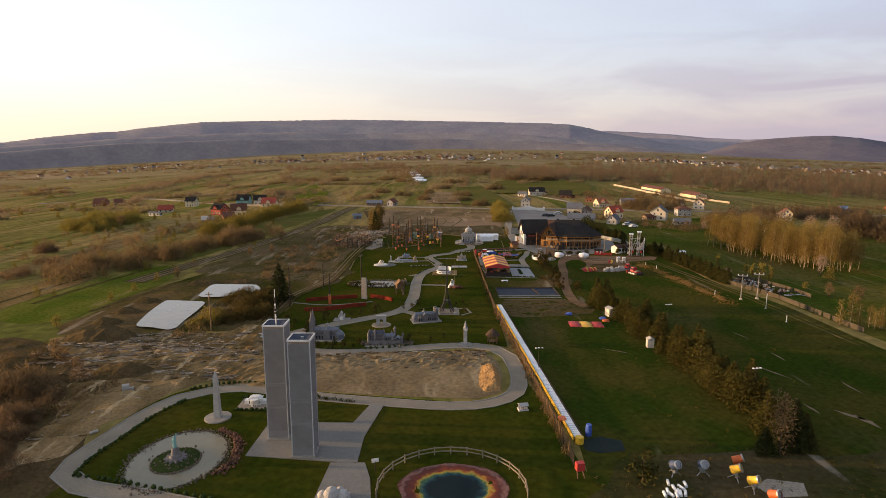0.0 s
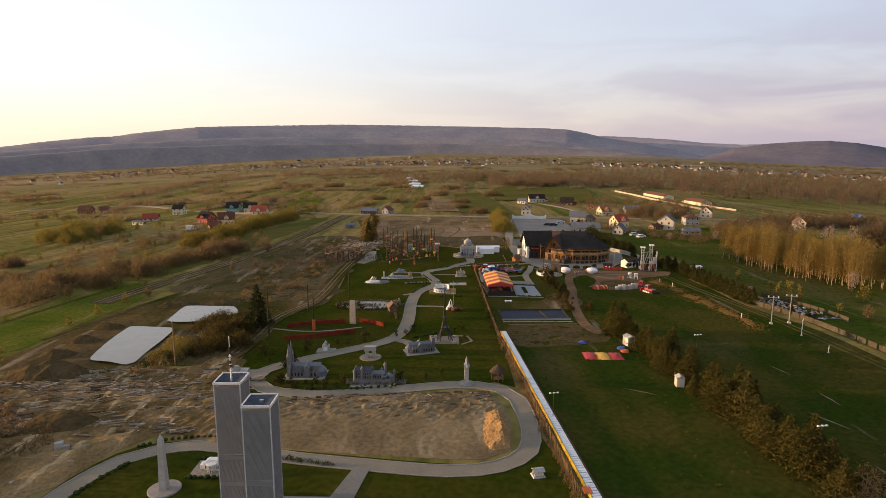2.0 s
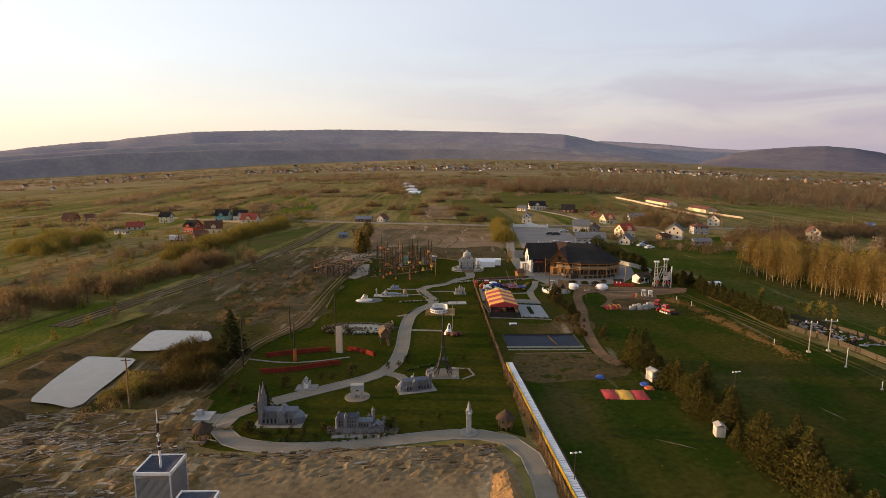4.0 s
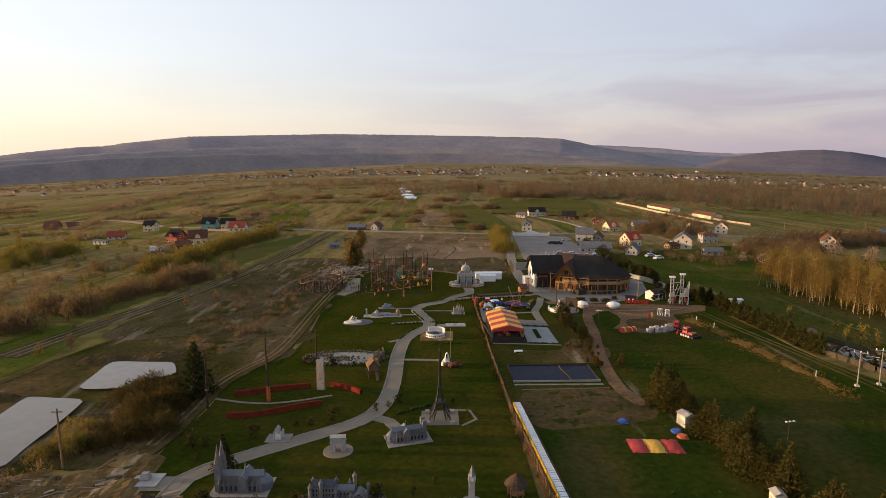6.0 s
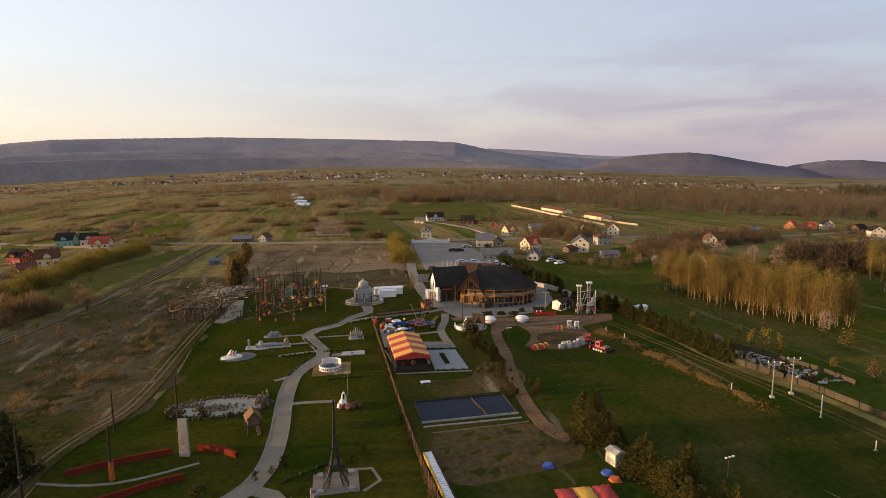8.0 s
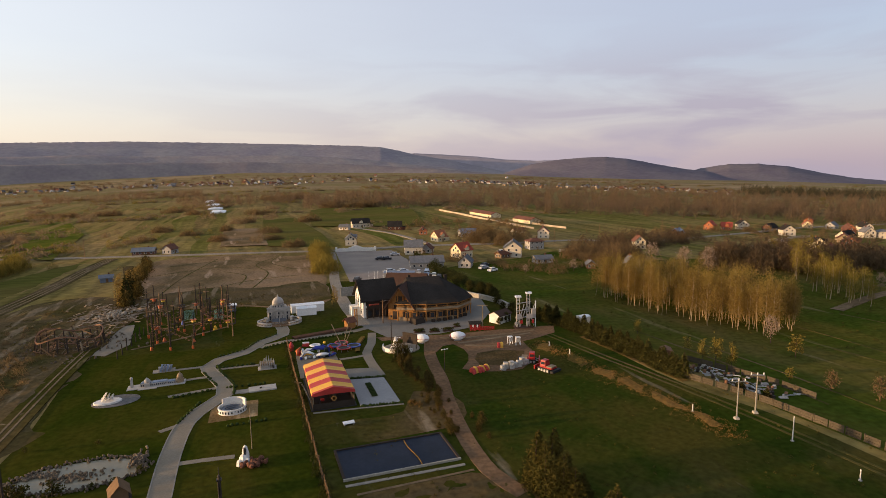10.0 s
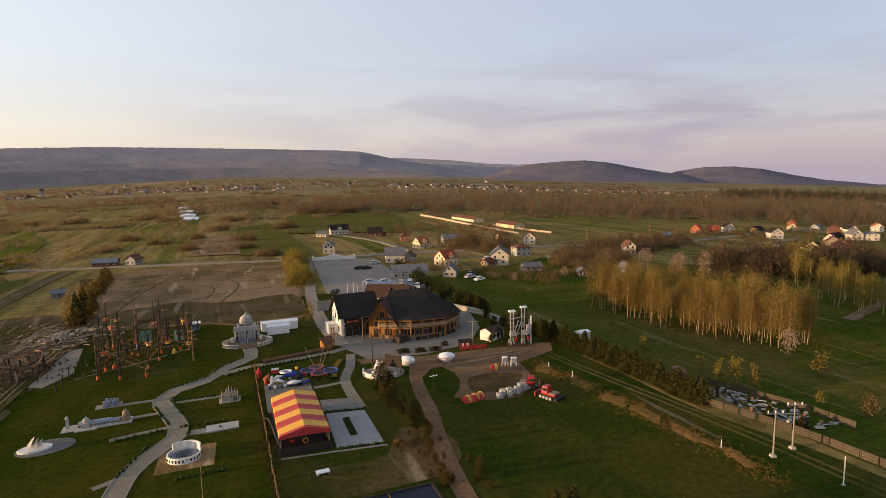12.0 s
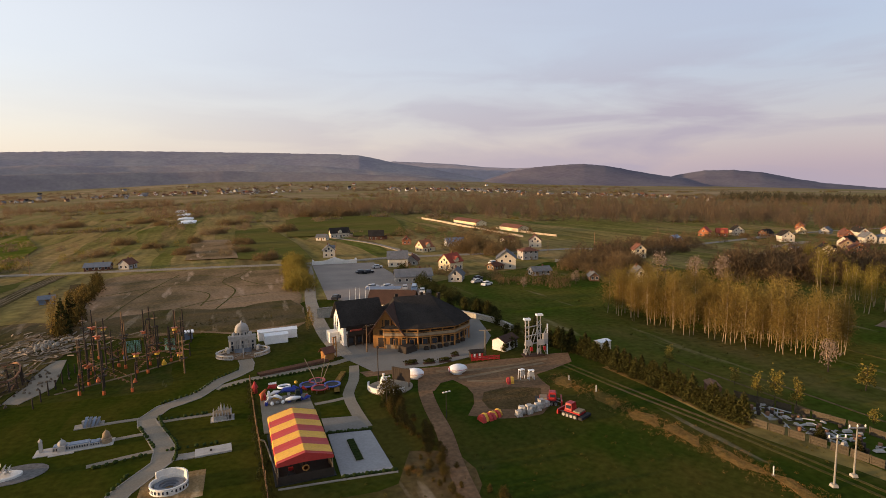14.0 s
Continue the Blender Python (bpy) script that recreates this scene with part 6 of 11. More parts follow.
def stones(name, places, material, parent, size=0.3, seed=0):
    """Loose rounded stones as one heap."""
    r = np.random.default_rng(seed)
    bm = bmesh.new()
    for x, y, z in places:
        s = size * r.uniform(0.6, 1.5)
        m = Matrix.Translation((x, y, z)) @ Euler(tuple(r.uniform(0, 6, 3))).to_matrix().to_4x4() @ Matrix.Diagonal((s, s * r.uniform(0.6, 1), s * r.uniform(0.45, 0.8), 1))
        bmesh.ops.create_icosphere(bm, subdivisions=1, radius=1.0, matrix=m)
    return tagged(part(name, bm, material, parent), kind="stuff")


stones("stone_rim", [((5.5 + rim.normal() * 0.35) * math.cos(a), (6.6 + rim.normal() * 0.35) * math.sin(a), 0.05) for a in np.linspace(0, 6.28, 620)], M["rock"], t, 0.12, 1)
stones("rockery", [((6.1 + abs(rim.normal()) * 0.6) * math.cos(a), (6.8 + abs(rim.normal()) * 0.5) * math.sin(a), rim.uniform(0.02, 0.3)) for a in rim.uniform(-0.5, 1.2, 420)], M["redrock"], t, 0.15, 2)
bm = bmesh.new()
spin(bm, 0, -0.6, [(2.7, 0.0), (2.6, 0.22), (1.9, 0.36), (0, 0.4)], 24, 1.0, 1.05)
part("island", bm, M["hedge"], t, "low island covered in dark shrubs")
stones("island_stones", [(2.65 * math.cos(a), -0.6 + 2.75 * math.sin(a), 0.1) for a in np.linspace(0, 6.28, 150)] + [(rim.normal() * 1.3, -0.6 + rim.normal() * 1.3, 0.33) for _ in range(90)], M["rock"], t, 0.14, 3)

bm = bmesh.new()
n = 11
for k, (r0, r1, z0, z1) in enumerate(((1.35, 1.25, 0.36, 0.62), (0.7, 0.62, 0.62, 0.95), (0.5, 0.36, 0.95, 1.75))):
    ring = []
    for zz, rr_ in ((z0, r0), (z1, r1)):
        ring.append([bm.verts.new((rr_ * (1 if (i % 2 == 0 or k) else 0.66) * math.cos(6.2832 * i / (2 * n)), rr_ * (1 if (i % 2 == 0 or k) else 0.66) * math.sin(6.2832 * i / (2 * n)), zz)) for i in range(2 * n)])
    for i in range(2 * n):
        j = (i + 1) % (2 * n)
        bm.faces.new((ring[0][i], ring[0][j], ring[1][j], ring[1][i]))
    bm.faces.new(ring[1])
ped = tagged(part("pedestal", bm, M["gothic"]), "star-shaped grey stone pedestal on the pond island", "pedestal")
ped.matrix_basis = pose(-31.1, 60.6, 0)
bm = bmesh.new()
spin(bm, 0, 0, [(0.2, 1.75), (0.22, 2.1), (0.16, 2.6), (0.19, 2.8), (0.08, 2.95), (0.1, 3.05), (0.1, 3.15), (0.0, 3.25)], 10)
beam(bm, (0.12, 0, 2.75), (0.26, 0, 3.35), 0.08)
spin(bm, 0.27, 0, [(0.05, 3.33), (0.08, 3.42), (0, 3.55)], 6)
box(bm, -0.18, -0.06, 2.35, 0.1, 0.18, 0.28)
st = tagged(part("statue", bm, M["verdigris"]), "green copper statue raising a torch on a stone pedestal", "statue")
st.matrix_basis = pose(-31.1, 60.6, 0)

# hot spring model with its coloured rings and fence
spr = bpy.data.materials.new("rainbow_spring")
spr.use_nodes = True
sn, sl = spr.node_tree.nodes, spr.node_tree.links
tc, ln_, no_, ad = sn.new("ShaderNodeTexCoord"), sn.new("ShaderNodeVectorMath"), sn.new("ShaderNodeTexNoise"), sn.new("ShaderNodeMath")
mp = sn.new("ShaderNodeMapping")
mp.inputs["Scale"].default_value = (1 / 6.2, 1 / 5.2, 0)
sl.new(tc.outputs["Object"], mp.inputs[0])
ln_.operation = "LENGTH"
sl.new(mp.outputs[0], ln_.inputs[0])
no_.inputs["Scale"].default_value, no_.inputs["Detail"].default_value = 1.1, 6.0
sl.new(tc.outputs["Object"], no_.inputs["Vector"])
ad.operation = "MULTIPLY_ADD"
ad.inputs[1].default_value = 0.3
sl.new(no_.outputs["Fac"], ad.inputs[0])
sl.new(ln_.outputs["Value"], ad.inputs[2])
cr = sn.new("ShaderNodeValToRGB")
stops = [(0.6, (0.012, 0.02, 0.022)), (0.68, (0.02, 0.05, 0.06)), (0.73, (0.07, 0.12, 0.06)), (0.77, (0.36, 0.27, 0.045)), (0.81, (0.36, 0.15, 0.035)), (0.86, (0.17, 0.045, 0.026)), (0.97, (0.1, 0.035, 0.028)), (1.05, (0.2, 0.105, 0.085)), (1.12, (0.075, 0.03, 0.026))]
while len(cr.color_ramp.elements) < len(stops):
    cr.color_ramp.elements.new(0.5)
for e, (at, c) in zip(cr.color_ramp.elements, stops):
    e.position, e.color = min(at / 1.2, 1.0), (*c, 1)
dv = sn.new("ShaderNodeMath")
dv.operation = "DIVIDE"
dv.inputs[1].default_value = 1.2
sl.new(ad.outputs[0], dv.inputs[0])
sl.new(dv.outputs[0], cr.inputs[0])
sl.new(cr.outputs[0], sn["Principled BSDF"].inputs["Base Color"])
sn["Principled BSDF"].inputs["Roughness"].default_value = 0.7
sn["Principled BSDF"].inputs["Specular IOR Level"].default_value = 0.05
t = thing("hot_spring_model", "model hot spring with blue-black centre and yellow and red rings", "pond", (1.2, 55.2))
r = np.random.default_rng(3)
bm = bmesh.new()
rings = []
for k in range(13):
    rad = k / 12
    rings.append([bm.verts.new((6.0 * rad * (1 + 0.07 * noise.noise((math.cos(a) * 2, math.sin(a) * 2, 1)) * rad) * math.cos(a), 4.9 * rad * (1 + 0.1 * noise.noise((math.cos(a) * 2, math.sin(a) * 2, 4)) * rad) * math.sin(a), 0.03 + 0.2 * max(0, rad - 0.62) + (0.06 * noise.noise((math.cos(a) * 5 * rad, math.sin(a) * 5 * rad, 2)) if rad > 0.66 else 0))) for a in np.linspace(0, 6.2832, 49)[:-1]])
for a, b in zip(rings[1:], rings[2:]):
    for i in range(48):
        bm.faces.new((a[i], a[(i + 1) % 48], b[(i + 1) % 48], b[i]))
bm.faces.new(rings[1])
part("spring_bed", bm, spr, t)

t = thing("wooden_fence", "curved pale wooden rail fence round the model hot spring", "fence", (1.0, 54.6))
posts = []
for a in np.linspace(-8, 188, 15):
    posts.append((8.0 * math.cos(radians(a)), 7.6 * math.sin(radians(a))))
pm = None
for x, y in posts:
    if pm is None:
        pm = part("post", spin(bmesh.new(), 0, 0, [(0.08, 0), (0.08, 1.05), (0.05, 1.1)], 6), M["paleswood"], t)
        pm.matrix_basis = pose(x, y, 0)
    else:
        again(pm, "post", t, pose(x, y, 0))
for a, b in zip(posts, posts[1:]):
    for z in (0.45, 0.92):
        part("rail", beam(bmesh.new(), (*a, z), (*b, z), 0.12, 0.1), M["paleswood"], t)
t = thing("lamp_box", "small white sign board on a post by the fence", "sign", (-7.6, 58.6), 20)
part("post", spin(bmesh.new(), 0, 0, [(0.05, 0), (0.05, 1.2)], 6), M["dark"], t)
part("board", box(bmesh.new(), 0, 0, 1.1, 0.8, 0.06, 0.45), M["white"], t)
t = thing("mosque_model", "pale grey domed miniature building beside the slab", "model building", (-11.4, 52.6))
for i, (x, y, s) in enumerate(((0, 0, 0.9), (1.1, 0.2, 0.7), (-1.0, 0.4, 0.6), (0.7, 1.0, 0.6))):
    bm = bmesh.new()
    box(bm, x, y, 0, 2 * s, 2 * s, s * 1.1)
    spin(bm, x, y, [(s * 0.85, s * 1.1), (s * 0.9, s * 1.35), (s * 0.6, s * 1.85), (0, s * 2.1)], 14)
    part("domed_hall", bm, M["stone"], t, smooth=False)
t = thing("temple_model", "small pale stone temple model on the lawn", "model building", (11.3, 74.0), 10)
part("steps", box(bmesh.new(), 0, 0, 0, 1.5, 1.2, 0.2, top=0.9), M["stone"], t)
for i in range(8):
    part("column", spin(bmesh.new(), -0.5 + (i % 4) * 0.33, -0.35 + (i // 4) * 0.7, [(0.06, 0.2), (0.05, 0.7)], 6), M["stone"], t)
part("roof", gable(bmesh.new(), 0, 0, 0.72, 1.25, 0.95, 0.22, 0.06, 0.06), M["stone"], t)

# ---- upper park miniatures ----


def plate(t, w, d, material=None):
    return part("base_plate", box(bmesh.new(), 0, 0, 0, w, d, 0.12), material or M["kerb"], t)


def cathedral(x, y, turn, L, W, h, towers, spire, label, name="cathedral_model"):
    """A long nave with aisles, buttresses, transept, apse and two front towers."""
    t = thing(name, label, "model building", (x, y), turn)
    plate(t, L + 1.6, W + 1.8)
    part("nave", gable_walls(bmesh.new(), 0, 0, 0.12, L, W * 0.42, h, W * 0.22), M["gothic"], t)
    part("aisle", box(bmesh.new(), 0, 0, 0.12, L, W, h * 0.5), M["gothic"], t)
    part("roof", gable(bmesh.new(), 0, 0, h + 0.12, L, W * 0.42, W * 0.22, 0.05, 0.05), M["slate"], t)
    part("transept", gable_walls(bmesh.new(), L * 0.08, 0, 0.12, W * 1.12, W * 0.4, h * 0.97, W * 0.2, 90), M["gothic"], t)
    part("transept_roof", gable(bmesh.new(), L * 0.08, 0, h * 0.97 + 0.12, W * 1.12, W * 0.4, W * 0.2, 0.05, 0.05, 90), M["slate"], t)
    part("apse", spin(bmesh.new(), L / 2, 0, [(W * 0.42, 0.12), (W * 0.42, h * 0.6), (W * 0.25, h * 0.9), (0, h * 1.15)], 12), M["slate"], t)
    part("fleche", spin(bmesh.new(), L * 0.08, 0, [(0.16, h), (0.14, h + W * 0.3), (0.0, h + W * 0.75)], 6), M["slate"], t)
    bt = None
    for i in range(9):
        for s in (-1, 1):
            m = pose(-L / 2 + (i + 0.6) * L / 9.6, s * (W / 2 + 0.06), 0.12)
            if bt is None:
                bm = bmesh.new()
                box(bm, 0, 0, 0, 0.13, 0.3, h * 0.66, top=0.7)
                spin(bm, 0, 0, [(0.07, h * 0.66), (0.06, h * 0.9), (0, h * 1.15)], 4)
                beam(bm, (0, 0, h * 0.62), (0, -0.01, h * 0.66), 0.05)
                bt = part("buttress", bm, M["gothic"], t)
                bt.matrix_basis = m
            else:
                again(bt, "buttress", t, m)
    wi = None
    for i in range(8):
        for s in (-1, 1):
            m = pose(-L / 2 + (i + 1.1) * L / 9.6, s * (W / 2 + 0.005), 0.12 + h * 0.12)
            if wi is None:
                wi = part("window", box(bmesh.new(), 0, 0, 0, 0.22, 0.03, h * 0.34), M["glass"], t)
                wi.matrix_basis = m
            else:
                again(wi, "window", t, m)
    for s in (-1, 1):
        bm = bmesh.new()
        ty = s * W * 0.3
        box(bm, -L / 2 + 0.1, ty, 0.12, W * 0.3, W * 0.3, towers)
        for z in (0.45, 0.75):
            box(bm, -L / 2 + 0.1, ty, 0.12 + towers * z, W * 0.34, W * 0.34, 0.08)
        if spire:
            spin(bm, -L / 2 + 0.1, ty, [(W * 0.17, towers + 0.12), (W * 0.11, towers + spire * 0.4), (0, towers + spire)], 6)
            for a in (-1, 1):
                for b in (-1, 1):
                    spin(bm, -L / 2 + 0.1 + a * W * 0.13, ty + b * W * 0.13, [(0.06, towers + 0.1), (0, towers + spire * 0.35)], 4)
        part("tower", bm, M["gothic"], t)
        part("belfry", box(bmesh.new(), -L / 2 + 0.1 - W * 0.152, ty, 0.12 + towers * 0.5, 0.03, W * 0.13, towers * 0.22), M["glass"], t)
    part("portal", box(bmesh.new(), -L / 2 - W * 0.06, 0, 0.12, 0.05, W * 0.18, h * 0.4), M["glass"], t)
    return t


cathedral(-22.4, 104.0, 0, 5.2, 2.3, 1.7, 3.3, 2.6, "grey stone gothic cathedral model with two tall spires")
cathedral(-3.5, 115.6, 196, 4.6, 1.9, 1.45, 2.6, 0, "grey gothic cathedral model with two blunt towers")

t = thing("castle_model", "grey stone castle model with pointed turrets on a rocky base", "model building", (-10.4, 101.0), 0)
part("base_plate", box(bmesh.new(), -0.2, -1.5, 0, 7.4, 1.0, 0.1), M["kerb"], t)
stones("rocky_base", [(rim.uniform(-4.8, 4.9), rim.normal() * 0.7, rim.uniform(0, 0.3)) for _ in range(420)], M["rock"], t, 0.2, 9)
part("palas", box(bmesh.new(), -1.9, 0.2, 0.2, 2.6, 1.1, 1.9), M["gothic"], t)
part("palas_roof", gable(bmesh.new(), -1.9, 0.2, 2.1, 2.6, 1.1, 0.5, 0.05, 0.06), M["darkroof"], t)
part("knights_hall", box(bmesh.new(), 0.4, 0.35, 0.2, 2.2, 0.9, 1.3), M["gothic"], t)
part("hall_roof", gable(bmesh.new(), 0.4, 0.35, 1.5, 2.2, 0.9, 0.4, 0.05, 0.06), M["slate"], t)
part("gatehouse", box(bmesh.new(), 2.1, -0.1, 0.2, 1.5, 1.1, 0.9), M["gothic"], t)
part("gate_roof", gable(bmesh.new(), 2.1, -0.1, 1.1, 1.5, 1.1, 0.4, 0.05, 0.06, 90), M["slate"], t)
part("curtain_wall", box(bmesh.new(), -0.4, -0.75, 0.1, 6.0, 0.2, 0.75), M["gothic"], t)
for i in range(12):
    part("merlon", box(bmesh.new(), -3.2 + i * 0.5, -0.75, 0.85, 0.24, 0.2, 0.14), M["gothic"], t)
for x, y, r0, h in ((-3.3, -0.5, 0.24, 2.2), (-3.2, 0.7, 0.2, 2.4), (-2.1, -0.55, 0.22, 2.7), (-0.6, 0.8, 0.2, 2.3), (-0.5, -0.5, 0.18, 1.6), (0.9, 0.8, 0.22, 2.0), (1.5, 0.7, 0.24, 2.9), (2.9, -0.5, 0.2, 1.5), (3.0, 0.6, 0.2, 1.8), (1.2, -0.7, 0.2, 1.3)):
    part("turret", spin(bmesh.new(), x, y, [(r0, 0.1), (r0, h - 0.3), (r0 * 1.2, h - 0.2), (r0 * 1.2, h), (r0 * 0.9, h), (0, h + r0 * 1.9)], 10), M["gothic"], t)
for i in range(14):
    part("window", box(bmesh.new(), -3.0 + (i % 7) * 0.36, -0.37, 0.95 + 0.55 * (i // 7), 0.13, 0.05, 0.28), M["glass"], t)
for i in range(5):
    part("window", box(bmesh.new(), -0.4 + i * 0.4, -0.12, 0.9, 0.14, 0.05, 0.3), M["glass"], t)

t = thing("clock_tower_model", "slender stone clock tower model on a round plinth", "model building", (4.3, 100.5))
part("plinth", spin(bmesh.new(), 0, 0, [(1.3, 0), (1.3, 0.14), (1.2, 0.18)], 24), M["kerb"], t)
part("shaft", box(bmesh.new(), 0, 0, 0.18, 0.66, 0.66, 2.6, top=0.95), M["stone"], t)
part("clock_stage", box(bmesh.new(), 0, 0, 2.78, 0.78, 0.78, 0.6), M["stone"], t)
for k in range(4):
    a = radians(90 * k)
    cl = part("clock_face", spin(bmesh.new(), 0, 0, [(0.22, 0), (0.22, 0.03)], 16), M["white"], t)
    cl.matrix_basis = pose(0.4 * math.sin(a), -0.4 * math.cos(a), 3.08, 90, 0, math.degrees(a))
part("spire", spin(bmesh.new(), 0, 0, [(0.42, 3.38), (0.28, 3.7), (0.26, 3.95), (0.0, 4.7)], 4), M["slate"], t)


def gazebo(x, y, s=1.0):
    t = thing("gazebo", "round wooden gazebo with a dark brown conical roof", "gazebo", (x, y), 0, "park gazebos")
    for k in range(8):
        a = 6.2832 * k / 8
        part("post", beam(bmesh.new(), (1.2 * s * math.cos(a), 1.2 * s * math.sin(a), 0), (1.2 * s * math.cos(a), 1.2 * s * math.sin(a), 2.0 * s), 0.14), M["wood"], t)
    part("roof", spin(bmesh.new(), 0, 0, [(1.75 * s, 1.9 * s), (1.7 * s, 2.0 * s), (1.0 * s, 2.75 * s), (0.35 * s, 3.2 * s), (0.3 * s, 3.35 * s), (0, 3.5 * s)], 12), M["thatch"], t, "dark brown shingle roof")
    part("bench", spin(bmesh.new(), 0, 0, [(0.95 * s, 0.3), (0.95 * s, 0.42), (0.6 * s, 0.42)], 8), M["wood"], t)


gazebo(9.5, 101.9, 0.8)
gazebo(-31.2, 98.6, 0.8)

# grey stone instead of white puts the shade on the arch into its colour
t = thing("triumphal_arch_model", "white triumphal arch model on a round stone disc", "model building", (-12.6, 112.4), 4)
part("disc", spin(bmesh.new(), 0, 0, [(2.0, 0), (2.0, 0.1), (1.95, 0.12)], 32), M["path"], t)
for sx in (-1, 1):
    part("pier", box(bmesh.new(), sx * 0.68, 0, 0.12, 0.62, 0.9, 1.3), M["stone"], t)
bm = bmesh.new()
pr = [(-0.37, 1.02)] + [(-0.37 * math.cos(a), 1.02 + 0.37 * math.sin(a)) for a in np.linspace(0.3, 2.84, 9)] + [(0.37, 1.02), (0.37, 1.5), (-0.37, 1.5)]
for s in (-0.45, 0.45):
    f = [bm.verts.new((x, s, z)) for x, z in pr]
    bm.faces.new(f if s < 0 else f[::-1])
bm.verts.ensure_lookup_table()
for i in range(len(pr)):
    j = (i + 1) % len(pr)
    bm.faces.new((bm.verts[i], bm.verts[len(pr) + i], bm.verts[len(pr) + j], bm.verts[j]))
part("vault", bm, M["stone"], t)
part("attic", box(bmesh.new(), 0, 0, 1.5, 2.0, 0.94, 0.55), M["stone"], t)
part("cornice", box(bmesh.new(), 0, 0, 1.42, 2.1, 1.02, 0.1), M["stone"], t)
part("parapet", box(bmesh.new(), 0, 0, 2.05, 2.08, 1.0, 0.08), M["stone"], t)

t = thing("onion_church_model", "small pale church model with golden-tipped domes", "model building", (-21.4, 116.0), 0)
plate(t, 3.4, 2.4)
part("nave", box(bmesh.new(), 0, 0, 0.12, 1.1, 1.0, 0.7), M["white"], t)
for x, y, s, h in ((0, 0, 0.28, 1.5), (-0.5, -0.4, 0.17, 1.0), (0.5, -0.4, 0.17, 1.0), (-0.5, 0.4, 0.17, 1.0), (0.5, 0.4, 0.17, 1.0)):
    part("dome_tower", spin(bmesh.new(), x, y, [(s, 0.12), (s, h), (s * 1.15, h + s * 0.5), (s * 0.7, h + s * 1.2), (s * 0.12, h + s * 1.9), (0, h + s * 2.4)], 10), M["stone"], t)

# iron lattice tower
t = thing("lattice_tower_model", "dark iron lattice tower model on four arched legs", "model tower", (1.0, 122.0), 0)
part("base_plate", box(bmesh.new(), 0, 0, 0, 5.6, 4.8, 0.1), M["path"], t)


def leg_x(z):
    """Half width of the tower at a height."""
    return 0.09 + 1.78 * math.exp(-z / 2.55) * (1 - z / 14.5)


H_T = 11.4
levels = list(np.linspace(0.35, 3.3, 7)) + list(np.linspace(3.9, 10.4, 12))
for sx in (-1, 1):
    for sy in (-1, 1):
        part("footing", box(bmesh.new(), sx * 1.85, sy * 1.85, 0.1, 0.75, 0.75, 0.28), M["concrete"], t)
        bm = bmesh.new()
        for a, b in zip(levels, levels[1:]):
            wa, wb = leg_x(a), leg_x(b)
            ta, tb = max(0.06, 0.44 * wa), max(0.06, 0.44 * wb)
            for ux, uy in ((0, 0), (1, 0), (0, 1), (1, 1)):
                beam(bm, (sx * (wa - ux * ta), sy * (wa - uy * ta), a), (sx * (wb - ux * tb), sy * (wb - uy * tb), b), 0.075 if a < 3.4 else 0.055)
            if wa > 0.24:
                for q in ((0, 0, 1, 0), (0, 0, 0, 1), (1, 0, 1, 1), (0, 1, 1, 1)):
                    beam(bm, (sx * (wa - q[0] * ta), sy * (wa - q[1] * ta), a), (sx * (wb - q[2] * tb), sy * (wb - q[3] * tb), b), 0.035)
                    beam(bm, (sx * (wa - q[2] * ta), sy * (wa - q[3] * ta), a), (sx * (wb - q[0] * tb), sy * (wb - q[1] * tb), b), 0.035)
        part("leg", bm, M["iron"], t)
for k in range(4):
    bm = bmesh.new()
    rings = []
    for a in np.linspace(0.05, 3.09, 13):
        z = 0.55 + 1.75 * math.sin(a)
        rings.append([bm.verts.new(((1.5 + u) * math.cos(a), -leg_x(z) + 0.02 + v, z + u * math.sin(a))) for u, v in ((-0.03, -0.03), (0.03, -0.03), (0.03, 0.03), (-0.03, 0.03))])
    for p, q in zip(rings, rings[1:]):
        for i in range(4):
            bm.faces.new((p[i], p[(i + 1) % 4], q[(i + 1) % 4], q[i]))
    bm.faces.new(rings[0][::-1])
    bm.faces.new(rings[-1])
    bmesh.ops.recalc_face_normals(bm, faces=bm.faces)
    bmesh.ops.rotate(bm, verts=bm.verts, matrix=Matrix.Rotation(radians(90 * k), 3, "Z"))
    part("arch", bm, M["iron"], t)
for z, over, th in ((2.6, 0.16, 0.16), (4.7, 0.12, 0.14), (10.35, 0.12, 0.12)):
    part("platform", box(bmesh.new(), 0, 0, z, 2 * leg_x(z) + 2 * over, 2 * leg_x(z) + 2 * over, th), M["iron"], t)
bm = bmesh.new()
for z in np.arange(5.0, 10.2, 0.45):
    w = leg_x(z)
    for k in range(4):
        s = [(-w, -w), (w, -w), (w, w), (-w, w)]
        a, b = s[k], s[(k + 1) % 4]
        w2 = leg_x(z + 0.45)
        beam(bm, (*a, z), (b[0] * w2 / w, b[1] * w2 / w, z + 0.45), 0.03)
        beam(bm, (*b, z), (a[0] * w2 / w, a[1] * w2 / w, z + 0.45), 0.03)
part("upper_lattice", bm, M["iron"], t)
part("top_mast", spin(bmesh.new(), 0, 0, [(0.14, 10.4), (0.12, 10.8), (0.03, 10.9), (0.02, 11.6), (0, 11.7)], 8), M["iron"], t)
strip("path_side", [(4.2, 119.5), (6.4, 121.5), (5.6, 124.5), (2, 125)], 0.5, M["path"], "narrow curving footpath", 0.05)

